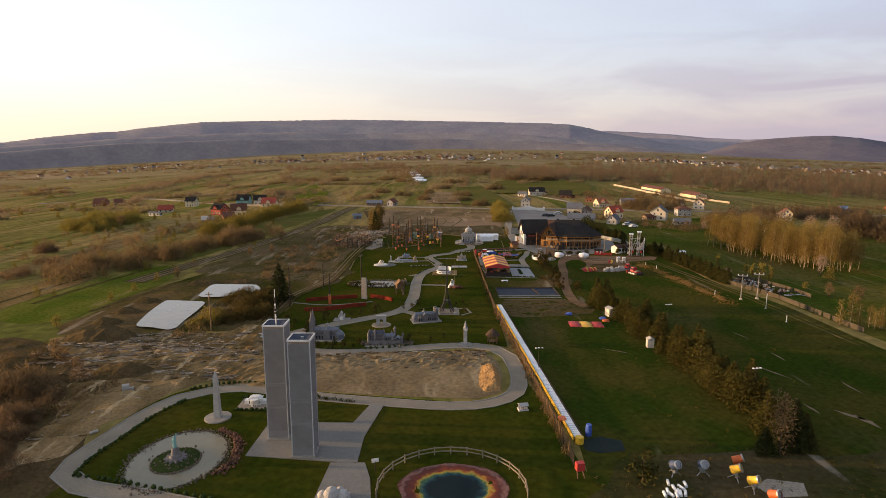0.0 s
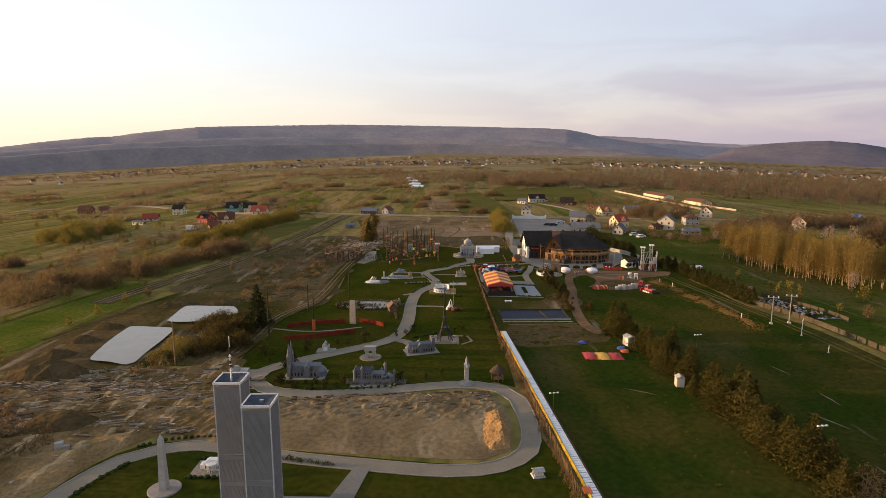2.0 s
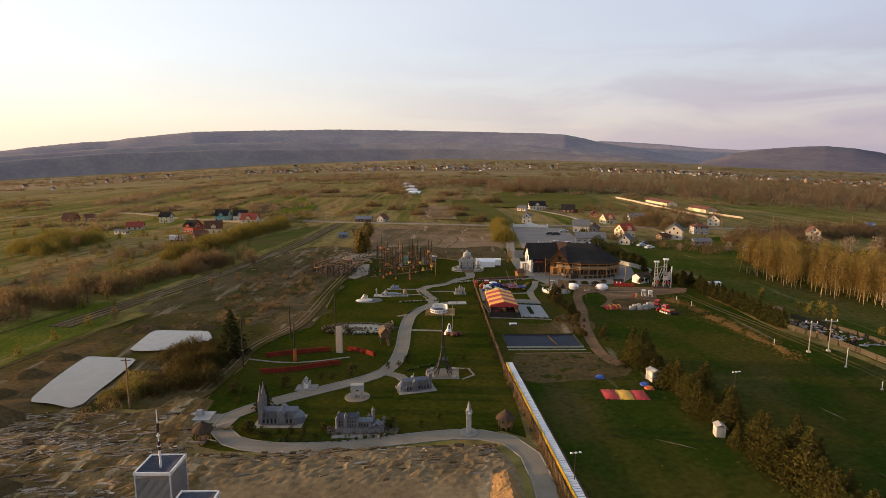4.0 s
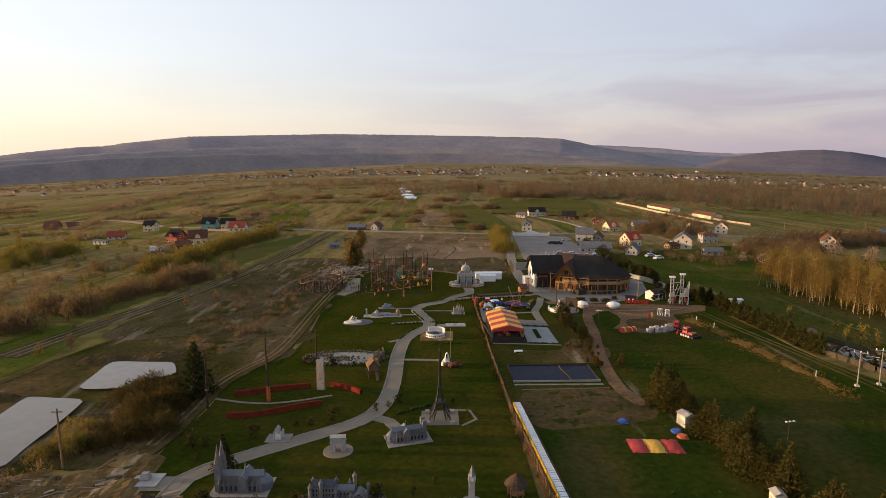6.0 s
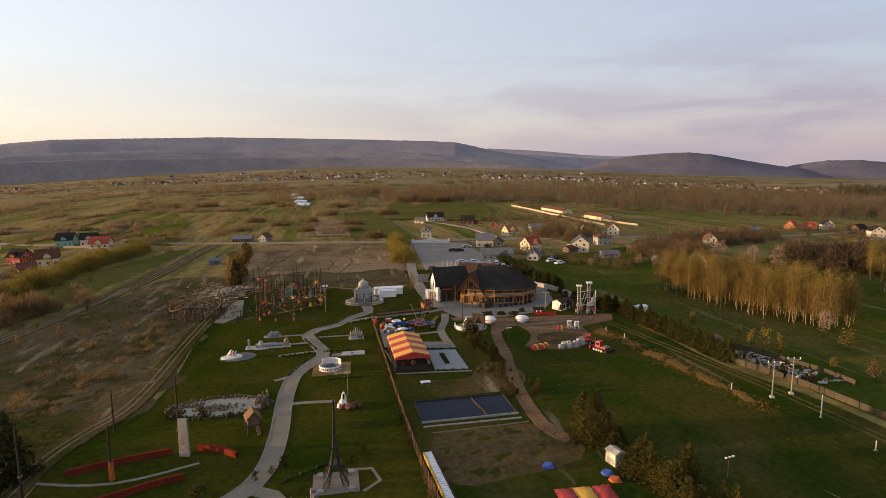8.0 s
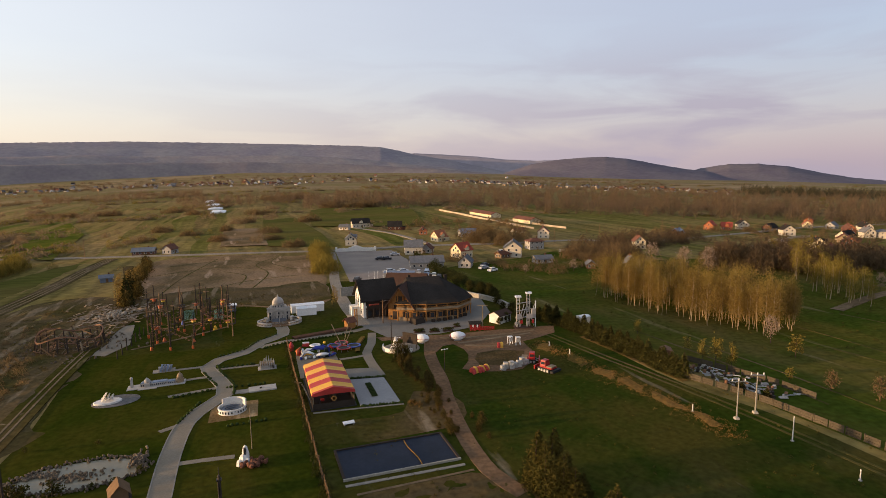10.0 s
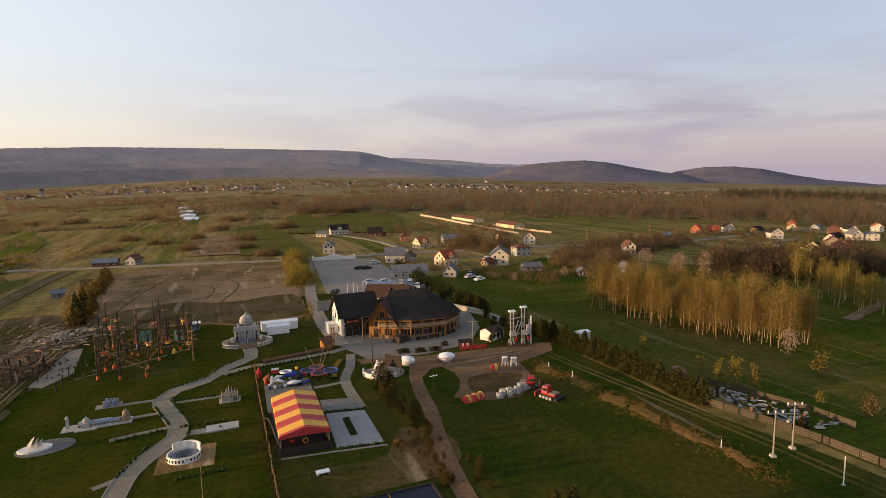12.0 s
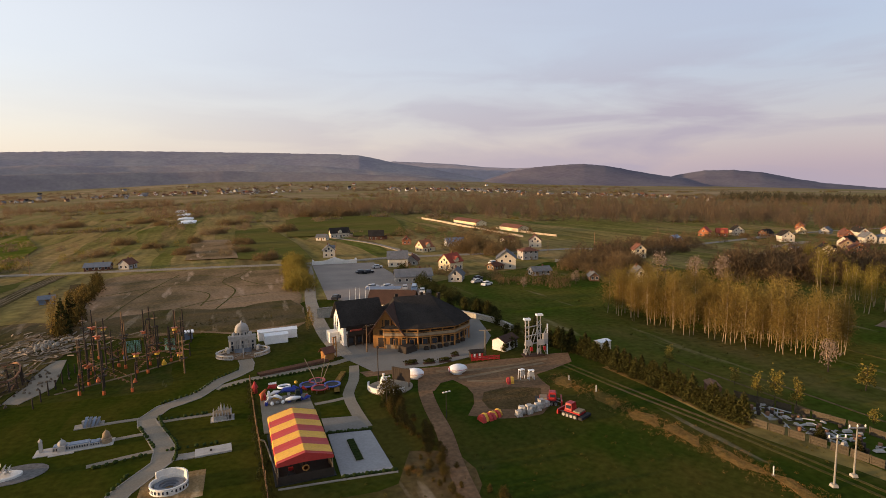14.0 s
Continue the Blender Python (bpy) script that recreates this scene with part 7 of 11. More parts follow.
# red obstacle course
for pts, lab in ((((-32.5, 130.6), (-26, 132.8), (-20.8, 134.0)), "long low wall"), (((-17.6, 134.4), (-14.6, 133.2), (-11.9, 131.0)), "long low wall"), (((-30.9, 122.6), (-27.4, 122.9), (-24, 124.2), (-20.6, 125.9), (-17.6, 126.8)), "long low wall")):
    ob = strip("barrier", list(pts), 0.4, M["mesh"], "red-brown mesh barrier along the race track", 0.85, 1.2, "barrier")
    ob["kind"] = ""
strip("path_side", [(-35.5, 129.6), (-31, 128.2), (-26, 127.6), (-21, 128.8), (-16.6, 130.6)], 0.55, M["path"], "narrow curving footpath", 0.06)


def tall_pole(x, y, h, label="tall dark timber pole with platforms", box_=None):
    t = thing("timber_pole", label, "pole", (x, y), 0, "park timber poles")
    part("mast", spin(bmesh.new(), 0, 0, [(0.16, 0), (0.11, h), (0.0, h + 0.05)], 8), M["dark"], t)
    part("collar", spin(bmesh.new(), 0, 0, [(0.3, h * 0.32), (0.3, h * 0.32 + 0.12)], 8), M["wood"], t)
    if box_:
        part("padding", spin(bmesh.new(), 0, 0, [(0.36, 0), (0.3, box_)], 8), M["orange"], t, "orange foam padding")


tall_pole(-26.4, 128.6, 7.2, box_=2.2)
tall_pole(-35.0, 125.8, 9.5)
tall_pole(-30.8, 142.5, 6.6)
tall_pole(-19.6, 133.6, 11.0)
t = thing("climbing_wall", "grey artificial climbing wall slab beside a pole", "climbing wall", (-18.9, 133.0), -12)
part("slab", box(bmesh.new(), 0, 0, 0, 1.35, 0.45, 5.3, top=0.86), M["concrete"], t)
hold = part("hold", box(bmesh.new(), 0, 0, 0, 0.12, 0.1, 0.1), M["orange"], t)
hold.matrix_basis = pose(0, -0.24, 0.6)
for i in range(22):
    again(hold, "hold", t, pose(rim.uniform(-0.5, 0.5), -0.23, rim.uniform(0.8, 4.8)))

t = thing("tree_hut", "small brown wooden hut on stilts with a steep roof", "hut", (-10.7, 138.4), 15)
for x in (-0.8, 0.8):
    for y in (-0.7, 0.7):
        part("stilt", beam(bmesh.new(), (x * 1.2, y * 1.2, 0), (x, y, 1.6), 0.14), M["dark"], t)
part("cabin", gable_walls(bmesh.new(), 0, 0, 1.5, 1.9, 1.7, 1.1, 0.9, 90), M["wood"], t)
part("roof", gable(bmesh.new(), 0, 0, 2.6, 1.9, 1.7, 0.9, 0.3, 0.1, 90), M["wood"], t)
part("deck", box(bmesh.new(), 0, 0, 1.4, 2.4, 2.2, 0.1), M["dark"], t)
part("ladder", beam(bmesh.new(), (0.6, -1.6, 0), (0.4, -1.0, 1.5), 0.5, 0.06), M["wood"], t)

t = thing("rock_pond", "irregular pond model with rocks, islands and dark shrubs", "pond", (-17.2, 148.6), 0, kind="structure")
part("water_surface", spin(bmesh.new(), 0, 0, [(1, 0.02), (1, 0.07)], 32, 7.4, 3.6), M["greenwater"], t)
stones("rocky_rim", [((7.6 + rim.normal() * 0.4) * math.cos(a), (3.9 + rim.normal() * 0.35) * math.sin(a), 0.15) for a in np.linspace(0, 6.28, 330)], M["rock"], t, 0.2, 21)
stones("rocky_island", [(rim.normal() * 1.6 - 0.4, rim.normal() * 0.7 - 0.4, 0.12) for _ in range(120)], M["rock"], t, 0.22, 22)
stones("rocky_island", [(rim.normal() * 1.2 - 4.4, rim.normal() * 0.5 + 1.4, 0.12) for _ in range(90)], M["rock"], t, 0.22, 23)
stones("red_rocks", [(6.4 + rim.normal() * 0.5, 1.6 + rim.normal() * 0.9, 0.3) for _ in range(80)], M["rock"], t, 0.26, 24)

t = thing("shell_opera_model", "white shell-roofed opera house model on a round water terrace", "model building", (-18.6, 173.6), 8)
part("terrace", spin(bmesh.new(), 0.6, 0, [(1, 0), (1, 0.1)], 28, 3.6, 2.6), M["asphalt"], t)
part("podium", spin(bmesh.new(), -0.6, -0.2, [(1, 0.1), (1, 0.35), (0.94, 0.4)], 20, 2.1, 1.25), M["white"], t)
for row, yy in ((0, -0.55), (1, 0.35)):
    for i in range(4):
        bm = bmesh.new()
        s = (1.35, 1.15, 0.95, 0.75)[i] * (1.0 if row == 0 else 0.85)
        x0 = -1.5 + i * 0.62
        tip = bm.verts.new((x0 + 0.75 * s * (1 if i < 3 else -1), yy, 0.55 + 1.05 * s))
        side = [[bm.verts.new((x0 + u * 0.75 * s * (1 if i < 3 else -1), yy + e * 0.42 * s * math.sin(math.pi * (0.15 + 0.7 * (1 - u))), 0.55 + 1.0 * s * u ** 1.4)) for u in (0.0, 0.35, 0.7)] for e in (-1, 0, 1)]
        side[1] = [bm.verts.new((v.co.x - 0.05, yy, v.co.z + 0.22 * s)) for v in side[0]]
        for e in (0, 1):
            for k in range(2):
                bm.faces.new((side[e][k], side[e + 1][k], side[e + 1][k + 1], side[e][k + 1]))
            bm.faces.new((side[e][2], side[e + 1][2], tip))
        r_ = bmesh.ops.solidify(bm, geom=bm.faces[:], thickness=0.05)
        part("roof_shell", bm, M["white"], t, "white curved roof shell")

t = thing("palace_model", "long pale stone parliament palace model with corner towers", "model building", (-12.6, 179.3), 2)
part("base_plate", box(bmesh.new(), 0, 0, 0, 9.4, 2.4, 0.12), M["stone"], t)
part("apron", box(bmesh.new(), -1.4, -1.3, 0, 3.0, 0.8, 0.1), M["stone"], t)
for x, w, h in ((-1.7, 1.8, 0.55), (0.5, 2.6, 0.5), (2.4, 1.3, 0.35)):
    part("wing", box(bmesh.new(), x, 0.2, 0.12, w, 1.3, h), M["stone"], t)
    part("wing_roof", box(bmesh.new(), x, 0.2, 0.12 + h, w - 0.15, 1.1, 0.1, top=0.9), M["bluestone"], t, "blue-grey model roof")
    for k in range(int(w / 0.3)):
        part("window", box(bmesh.new(), x - w / 2 + 0.2 + k * 0.3, -0.46, 0.22, 0.14, 0.05, h * 0.55), M["glass"], t)
part("portico", box(bmesh.new(), -1.5, -0.6, 0.12, 0.9, 0.5, 0.7), M["stone"], t)
part("hall_dome", spin(bmesh.new(), -1.5, -0.1, [(0.5, 0.12), (0.5, 0.9), (0.56, 0.95), (0.46, 1.25), (0.2, 1.5), (0.05, 1.6), (0, 1.85)], 14), M["stone"], t)
part("tower", box(bmesh.new(), -4.0, 0.2, 0.12, 0.42, 0.42, 1.5, top=0.85), M["stone"], t)
part("tower_cap", spin(bmesh.new(), -4.0, 0.2, [(0.25, 1.6), (0.28, 1.7), (0.12, 1.95), (0, 2.1)], 8), M["stone"], t)
part("domed_tower", spin(bmesh.new(), 3.8, 0.0, [(0.66, 0.12), (0.62, 0.7), (0.7, 0.74), (0.5, 0.8), (0.52, 1.15), (0.42, 1.5), (0.2, 1.75), (0.05, 1.85), (0, 2.15)], 14), M["sandstone"], t, "sand-coloured domed tower")

t = thing("glass_hall_model", "blue-grey glass hall model with leaning curved bays", "model building", (-12.2, 187.0), 6)
part("base_plate", box(bmesh.new(), -0.2, 0, 0, 3.9, 1.9, 0.1), M["kerb"], t)
for i in range(4):
    bm = bmesh.new()
    rows = []
    for k in range(6):
        a = radians(18 * k)
        rows.append([bm.verts.new((-1.0 + i * 0.52 + u + 0.35 * math.sin(a), -0.75 + 1.3 * (1 - math.cos(a)) * 0.9, 0.1 + (1.15 - 0.1 * i) * math.sin(a))) for u in (0.0, 0.4)])
    for p, q in zip(rows, rows[1:]):
        bm.faces.new((p[0], p[1], q[1], q[0]))
    ext = bmesh.ops.extrude_face_region(bm, geom=bm.faces[:])
    bmesh.ops.translate(bm, verts=[v for v in ext["geom"] if isinstance(v, bmesh.types.BMVert)], vec=(0, 0.3, -0.06))
    bmesh.ops.recalc_face_normals(bm, faces=bm.faces)
    part("bay", bm, M["slate"] if i % 2 else M["bluestone"], t)
part("rear_block", box(bmesh.new(), 0.0, 0.55, 0.1, 2.4, 0.5, 0.6), M["stone"], t)

t = thing("spired_cathedral_model", "pale stone cathedral model with many thin spires", "model building", (6.4, 181.6), 0)
plate(t, 3.4, 2.2, M["stone"])
part("nave", gable_walls(bmesh.new(), 0, 0, 0.12, 2.4, 1.1, 0.95, 0.4), M["sandstone"], t)
part("aisle", box(bmesh.new(), 0, 0, 0.12, 2.6, 1.6, 0.6), M["stone"], t)
part("choir", box(bmesh.new(), 1.0, -0.3, 0.12, 0.8, 1.0, 0.75), M["sandstone"], t)
for i in range(7):
    for s in (-1, 1):
        part("spire", spin(bmesh.new(), -1.25 + i * 0.42, s * 0.78, [(0.11, 0.12), (0.1, 0.8 + 0.2 * ((i + s) % 3)), (0.12, 0.82 + 0.2 * ((i + s) % 3)), (0.0, 1.35 + 0.3 * ((i * 2 + s) % 3))], 5), M["stone"], t)
for x, h in ((-0.5, 2.2), (-0.1, 2.7), (0.35, 2.5), (0.7, 1.9)):
    part("tall_spire", spin(bmesh.new(), x, 0.0, [(0.17, 1.0), (0.14, h * 0.65), (0, h)], 6), M["stone"], t)

t = thing("exhibit_base", "empty pale concrete base waiting for a model", "platform", (4.0, 170.6), 2)
part("slab", box(bmesh.new(), 1.3, 0.1, 0, 4.6, 2.3, 0.24), M["stone"], t)
part("step", box(bmesh.new(), -1.7, -0.1, 0, 1.4, 1.7, 0.16), M["kerb"], t)
part("apron", box(bmesh.new(), -3.2, -0.2, 0, 1.6, 0.9, 0.1), M["kerb"], t)
part("block", box(bmesh.new(), 1.0, 0, 0.22, 0.3, 0.25, 0.2), M["dark"], t)

t = thing("arena_model", "round white arcaded ancient arena model with broken rim", "model building", (0.5, 162.8), 0)
patch_of("arena_plot", [(-2.9, 159.2), (-2.7, 166.2), (4.5, 166.0), (4.3, 159.4)], M["mud"], "square brown gravel plot under the arena model", 0.03, soft=False)
NS = 28
for ring_r, z0, z1, thick, who in ((2.15, 0, 0.85, 0.18, "outer_wall"), (1.6, 0, 0.55, 0.5, "seating"), (1.15, 0, 0.32, 0.4, "seating"), (0.8, 0, 0.16, 0.3, "seating")):
    bm = bmesh.new()
    spin(bm, 0, 0, [(ring_r, z0), (ring_r, z1), (ring_r - thick, z1), (ring_r - thick, z0)], 36, 1.0, 0.92)
    part(who, bm, M["white"] if who == "outer_wall" else M["slate"], t)
for k in range(NS):
    a = 6.2832 * k / NS
    if 0.0 < a < 2.3:
        p = part("upper_wall", box(bmesh.new(), 0, 0, 0, 0.5, 0.16, 0.75), M["white"], t)
        p.matrix_basis = pose(2.08 * math.cos(a), 1.92 * math.sin(a), 0.85, 0, 0, math.degrees(a) + 90)
    q = part("arch_opening", box(bmesh.new(), 0, 0, 0, 0.2, 0.06, 0.36), M["glass"], t) if k == 0 else again(q, "arch_opening", t, pose(0, 0, 0))
    q.matrix_basis = pose(2.15 * math.cos(a), 1.98 * math.sin(a), 0.25, 0, 0, math.degrees(a) + 90)
part("ramp", box(bmesh.new(), 0.35, -1.5, 0.0, 0.55, 1.0, 0.5, 10), M["white"], t)

t = thing("seated_statue_model", "white rocky model with a dark opening beside a flagpole", "model", (2.4, 144.8), 0)
bm = bmesh.new()
for x, y, s, h in ((0, 0, 0.8, 1.3), (0.2, 0.5, 0.55, 2.3), (-0.5, -0.4, 0.5, 0.8), (0.5, -0.5, 0.45, 0.9)):
    spin(bm, x, y, [(s, 0), (s * 0.85, h * 0.5), (s * 0.5, h * 0.85), (0, h)], 7)
part("rock", bm, M["white"], t)
part("opening", box(bmesh.new(), 0.15, 0.1, 1.2, 0.3, 0.5, 0.8), M["black"], t)
t = thing("flagpole", "thin pale flagpole on the lawn", "flagpole", (3.4, 148.5))
part("pole", spin(bmesh.new(), 0, 0, [(0.06, 0), (0.03, 6.0)], 6), M["paleswood"], t)
stones("shrub", [(3.8 + rim.normal() * 0.7, 143.6 + rim.normal() * 0.5, 0.45) for _ in range(26)], M["tile"], None, 0.4, 31)
tagged(bpy.data.objects["shrub"], kind="stuff", label="dark red-brown shrub beside the white rock model", category="shrub")

# domed basilica with its colonnade, and the white tent halls behind
t = thing("basilica_model", "grey-white domed basilica model with a curved colonnade round a brown forecourt", "model building", (10.4, 219.2), 0)
part("forecourt", spin(bmesh.new(), 0, -4.4, [(1, 0), (1, 0.08)], 36, 5.2, 3.5), M["yard"], t, "brown cobbled forecourt")
for k in range(12):
    a = 0.5236 * k
    part("paving_ray", beam(bmesh.new(), (0.5 * math.cos(a), -4.4 + 0.4 * math.sin(a), 0.1), (4.6 * math.cos(a), -4.4 + 3.0 * math.sin(a), 0.1), 0.1, 0.03), M["kerb"], t)
for k in range(5):
    part("step", box(bmesh.new(), 0, -1.9 - k * 0.28, 0, 3.4, 0.3, 0.62 - 0.12 * k), M["slate"], t, "dark step")
part("nave", box(bmesh.new(), 0, 0.7, 0, 4.2, 3.4, 3.0), M["stone"], t)
part("facade", box(bmesh.new(), 0, -1.15, 0, 5.6, 0.6, 3.0), M["stone"], t)
part("cornice", box(bmesh.new(), 0, -1.2, 2.35, 5.8, 0.75, 0.16), M["stone"], t)
part("attic", box(bmesh.new(), 0, -1.15, 3.0, 5.8, 0.75, 0.3), M["stone"], t)
part("pediment", gable_walls(bmesh.new(), 0, -1.5, 2.5, 0.3, 2.2, 0.05, 0.5, 90), M["stone"], t)
for i in range(8):
    part("column", spin(bmesh.new(), -2.45 + i * 0.7, -1.58, [(0.16, 0), (0.13, 2.2), (0.19, 2.34)], 8), M["stone"], t)
    part("statuette", spin(bmesh.new(), -2.45 + i * 0.7, -1.2, [(0.12, 3.3), (0.1, 3.55), (0, 3.75)], 6), M["stone"], t)
for i in range(5):
    part("door", box(bmesh.new(), -2.1 + i * 1.05, -1.47, 0.1, 0.4, 0.06, 1.2), M["glass"], t)
    part("window", box(bmesh.new(), -2.1 + i * 1.05, -1.47, 1.6, 0.34, 0.06, 0.55), M["glass"], t)
part("drum", spin(bmesh.new(), 0, 0.8, [(1.4, 3.0), (1.4, 3.8), (1.52, 3.85), (1.52, 3.97)], 24), M["stone"], t)
for k in range(12):
    a = 0.5236 * k
    part("drum_window", box(bmesh.new(), 1.41 * math.sin(a), 0.8 - 1.41 * math.cos(a), 3.2, 0.22, 0.06, 0.5, math.degrees(a)), M["glass"], t)
part("dome", spin(bmesh.new(), 0, 0.8, [(1.44, 3.97), (1.43, 4.4), (1.28, 4.9), (0.95, 5.32), (0.5, 5.56), (0.22, 5.62), (0.2, 5.95), (0.06, 6.15), (0.0, 6.5)], 24), M["stone"], t, smooth=True)
for sx in (-1, 1):
    part("small_dome", spin(bmesh.new(), sx * 1.7, -0.2, [(0.42, 3.0), (0.42, 3.4), (0.32, 3.7), (0, 3.95)], 12), M["stone"], t)
    part("corridor", box(bmesh.new(), sx * 3.1, -1.9, 0, 0.6, 1.8, 1.0, -sx * 12), M["stone"], t)
    col = None
    for k in range(13):
        a = radians(-66 + k * 11.6) if sx > 0 else radians(180 + 66 - k * 11.6)
        b = a + radians(11.6) * sx
        p, q = (5.2 * math.cos(a), -4.4 + 3.5 * math.sin(a)), (5.2 * math.cos(b), -4.4 + 3.5 * math.sin(b))
        if k < 12:
            part("colonnade_roof", beam(bmesh.new(), (*p, 0.8), (*q, 0.8), 0.5, 0.18), M["stone"], t)
            part("colonnade_base", beam(bmesh.new(), (*p, 0.15), (*q, 0.15), 0.55, 0.16), M["stone"], t)
        for w in (0.965, 1.035):
            for e in (0.0, 0.5):
                c_, s_ = p[0] + (q[0] - p[0]) * e, p[1] + (q[1] - p[1]) * e
                m = pose(c_ * w, -4.4 + (s_ + 4.4) * w, 0.2)
                if col is None:
                    col = part("colonnade_column", spin(bmesh.new(), 0, 0, [(0.07, 0), (0.06, 0.55)], 5), M["stone"], t)
                    col.matrix_basis = m
                else:
                    again(col, "colonnade_column", t, m)
part("obelisk", box(bmesh.new(), 0, -4.4, 0.08, 0.3, 0.3, 2.0, top=0.4), M["stone"], t)
for x, y, w, d, h, lab in ((18.2, 225.0, 8.6, 2.6, 2.0, "long low white tent hall"), (17.6, 221.6, 5.0, 2.6, 1.9, "small white tent hall")):
    t = thing("tent_hall", lab, "tent hall", (x, y), 2, "white halls")
    part("wall_shell", gable_walls(bmesh.new(), 0, 0, 0, w, d, h, 0.35), M["whiteplastic"], t)
    part("roof", gable(bmesh.new(), 0, 0, h, w, d, 0.35, 0.12, 0.06), M["whiteplastic"], t)
t = thing("white_kiosk", "white sheet-roofed kiosk on blue-grey legs", "kiosk", (-1.2, 233.0), 8)
part("cabin", box(bmesh.new(), 0, 0, 0, 1.8, 1.6, 1.6), M["bluemetal"], t)
part("roof", box(bmesh.new(), 0, 0, 1.6, 2.4, 2.2, 0.25), M["whiteplastic"], t)

# low clipped hedges beside the paths, one rounded shrub each
hb = bmesh.new()
bmesh.ops.create_icosphere(hb, subdivisions=2, radius=0.26)
for v in hb.verts:
    v.co *= 1 + 0.25 * noise.noise(v.co * 7)
    v.co.z = v.co.z * 0.85 + 0.2
hb_me = bpy.data.meshes.new("shrub")
hb.to_mesh(hb_me)
hb.free()
hb_me.materials.append(M["hedge"])


def hedge_row(pts, step, label, offset=0.0):
    t = thing("hedge_row", label, "hedge", (0, 0), 0, "clipped hedge rows")
    line = smooth_line(pts, step)
    for i, q in enumerate(line):
        d = (line[min(i + 1, len(line) - 1)] - line[max(i - 1, 0)]).normalized()
        p = q + Vector((d.y, -d.x, 0)) * offset
        o = new("shrub", hb_me)
        o.parent = t
        o.matrix_basis = pose(p.x, p.y, 0, 0, 0, (i * 77) % 360) @ Matrix.Scale(0.8 + 0.45 * ((i * 37) % 10) / 10, 4)


LAB = "row of small round clipped dark shrubs along the path"
hedge_row([(-41, 57.5), (-41.2, 61), (-40.2, 66.5), (-39.2, 72), (-37.2, 76.6)], 0.7, LAB)
hedge_row([(-41, 57.5), (-38, 57), (-31, 55.2), (-22, 52.6)], 0.9, LAB)
hedge_row([(-38, 80.5), (-34.6, 82.4), (-30, 83), (-26, 82)], 0.7, LAB)
hedge_row([(-29, 77.7), (-24.2, 77.7)], 0.55, LAB)
hedge_row([(-29, 73.6), (-24.2, 73.6)], 0.55, LAB)
hedge_row([(-2.2, 184.6), (4.0, 184.6)], 0.7, LAB)
hedge_row([(-3, 192), (2, 195), (5, 200.4), (9, 204.6)], 0.8, LAB)
hedge_row([(6, 194.3), (10, 196.6), (19, 197.9), (26, 199.2)], 0.7, LAB)
hedge_row([(0.6, 170), (0.4, 175), (-1.6, 181), (-2.8, 186)], 0.8, LAB)
hedge_row([(-2.4, 175), (-5, 182.5)], 0.9, LAB)
hedge_row([(-3.2, 173), (-9, 171.6)], 0.8, LAB)
hedge_row([(-4.6, 168), (-7.2, 160.6)], 0.8, LAB)
hedge_row([(0, 157), (5.4, 157.2)], 0.7, LAB)
hedge_row([(-0.6, 173.3), (5.6, 173.0)], 0.8, LAB)
hedge_row([(-5.4, 123.4), (-0.4, 126.6)], 0.6, LAB)
hedge_row([(-6.2, 99.6), (-13, 97.9), (-21, 97.8)], 0.9, LAB, 0.4)

# ---- fairground: tent, court, basin, conveyor ----
t = thing("event_tent", "open-sided marquee with red and yellow striped pitched roof", "tent", (16.0, 165.4), 0)
TW, TL, TE, TR = 6.7, 14.6, 2.8, 0.85
cuts = [-TL / 2, -TL / 2 + 0.6] + [-TL / 2 + 0.6 + (TL - 0.6) * k / 7 for k in range(1, 8)]
for i in range(8):
    y0, y1 = cuts[i], cuts[i + 1]
    bm = bmesh.new()
    rows = []
    for y, dz in ((y0, 0.0), ((y0 + y1) / 2, -0.06), (y1, 0.0)):
        rows.append([bm.verts.new((x, y, z + dz)) for x, z in ((-TW / 2 - 0.12, TE - 0.35), (-TW / 2, TE), (-TW / 4, TE + TR * 0.52), (0, TE + TR), (TW / 4, TE + TR * 0.52), (TW / 2, TE), (TW / 2 + 0.12, TE - 0.35))])
    for a, b in zip(rows, rows[1:]):
        for j in range(6):
            bm.faces.new((a[j], a[j + 1], b[j + 1], b[j]))
    bmesh.ops.recalc_face_normals(bm, faces=bm.faces)
    if sum(f.normal.z for f in bm.faces) < 0:
        bmesh.ops.reverse_faces(bm, faces=bm.faces)
    part("roof_panel", bm, M["yellowpvc"] if i % 2 else M["redpvc"], t, "yellow canvas panel" if i % 2 else "red canvas panel")
for y in (-TL / 2 - 0.06, TL / 2 + 0.01):
    bm = bmesh.new()
    ends = [[bm.verts.new((x, y + d, z)) for x, z in ((-TW / 2 - 0.12, TE - 0.45), (0, TE - 0.3), (TW / 2 + 0.12, TE - 0.45), (TW / 2, TE + 0.02), (0, TE + TR + 0.02), (-TW / 2, TE + 0.02))] for d in (0, 0.05)]
    bm.faces.new(ends[0])
    bm.faces.new(ends[1][::-1])
    for k in range(6):
        bm.faces.new((ends[0][k - 1], ends[1][k - 1], ends[1][k], ends[0][k]))
    bmesh.ops.recalc_face_normals(bm, faces=bm.faces)
    part("gable_valance", bm, M["redpvc"], t, "red gable valance")
post0 = None
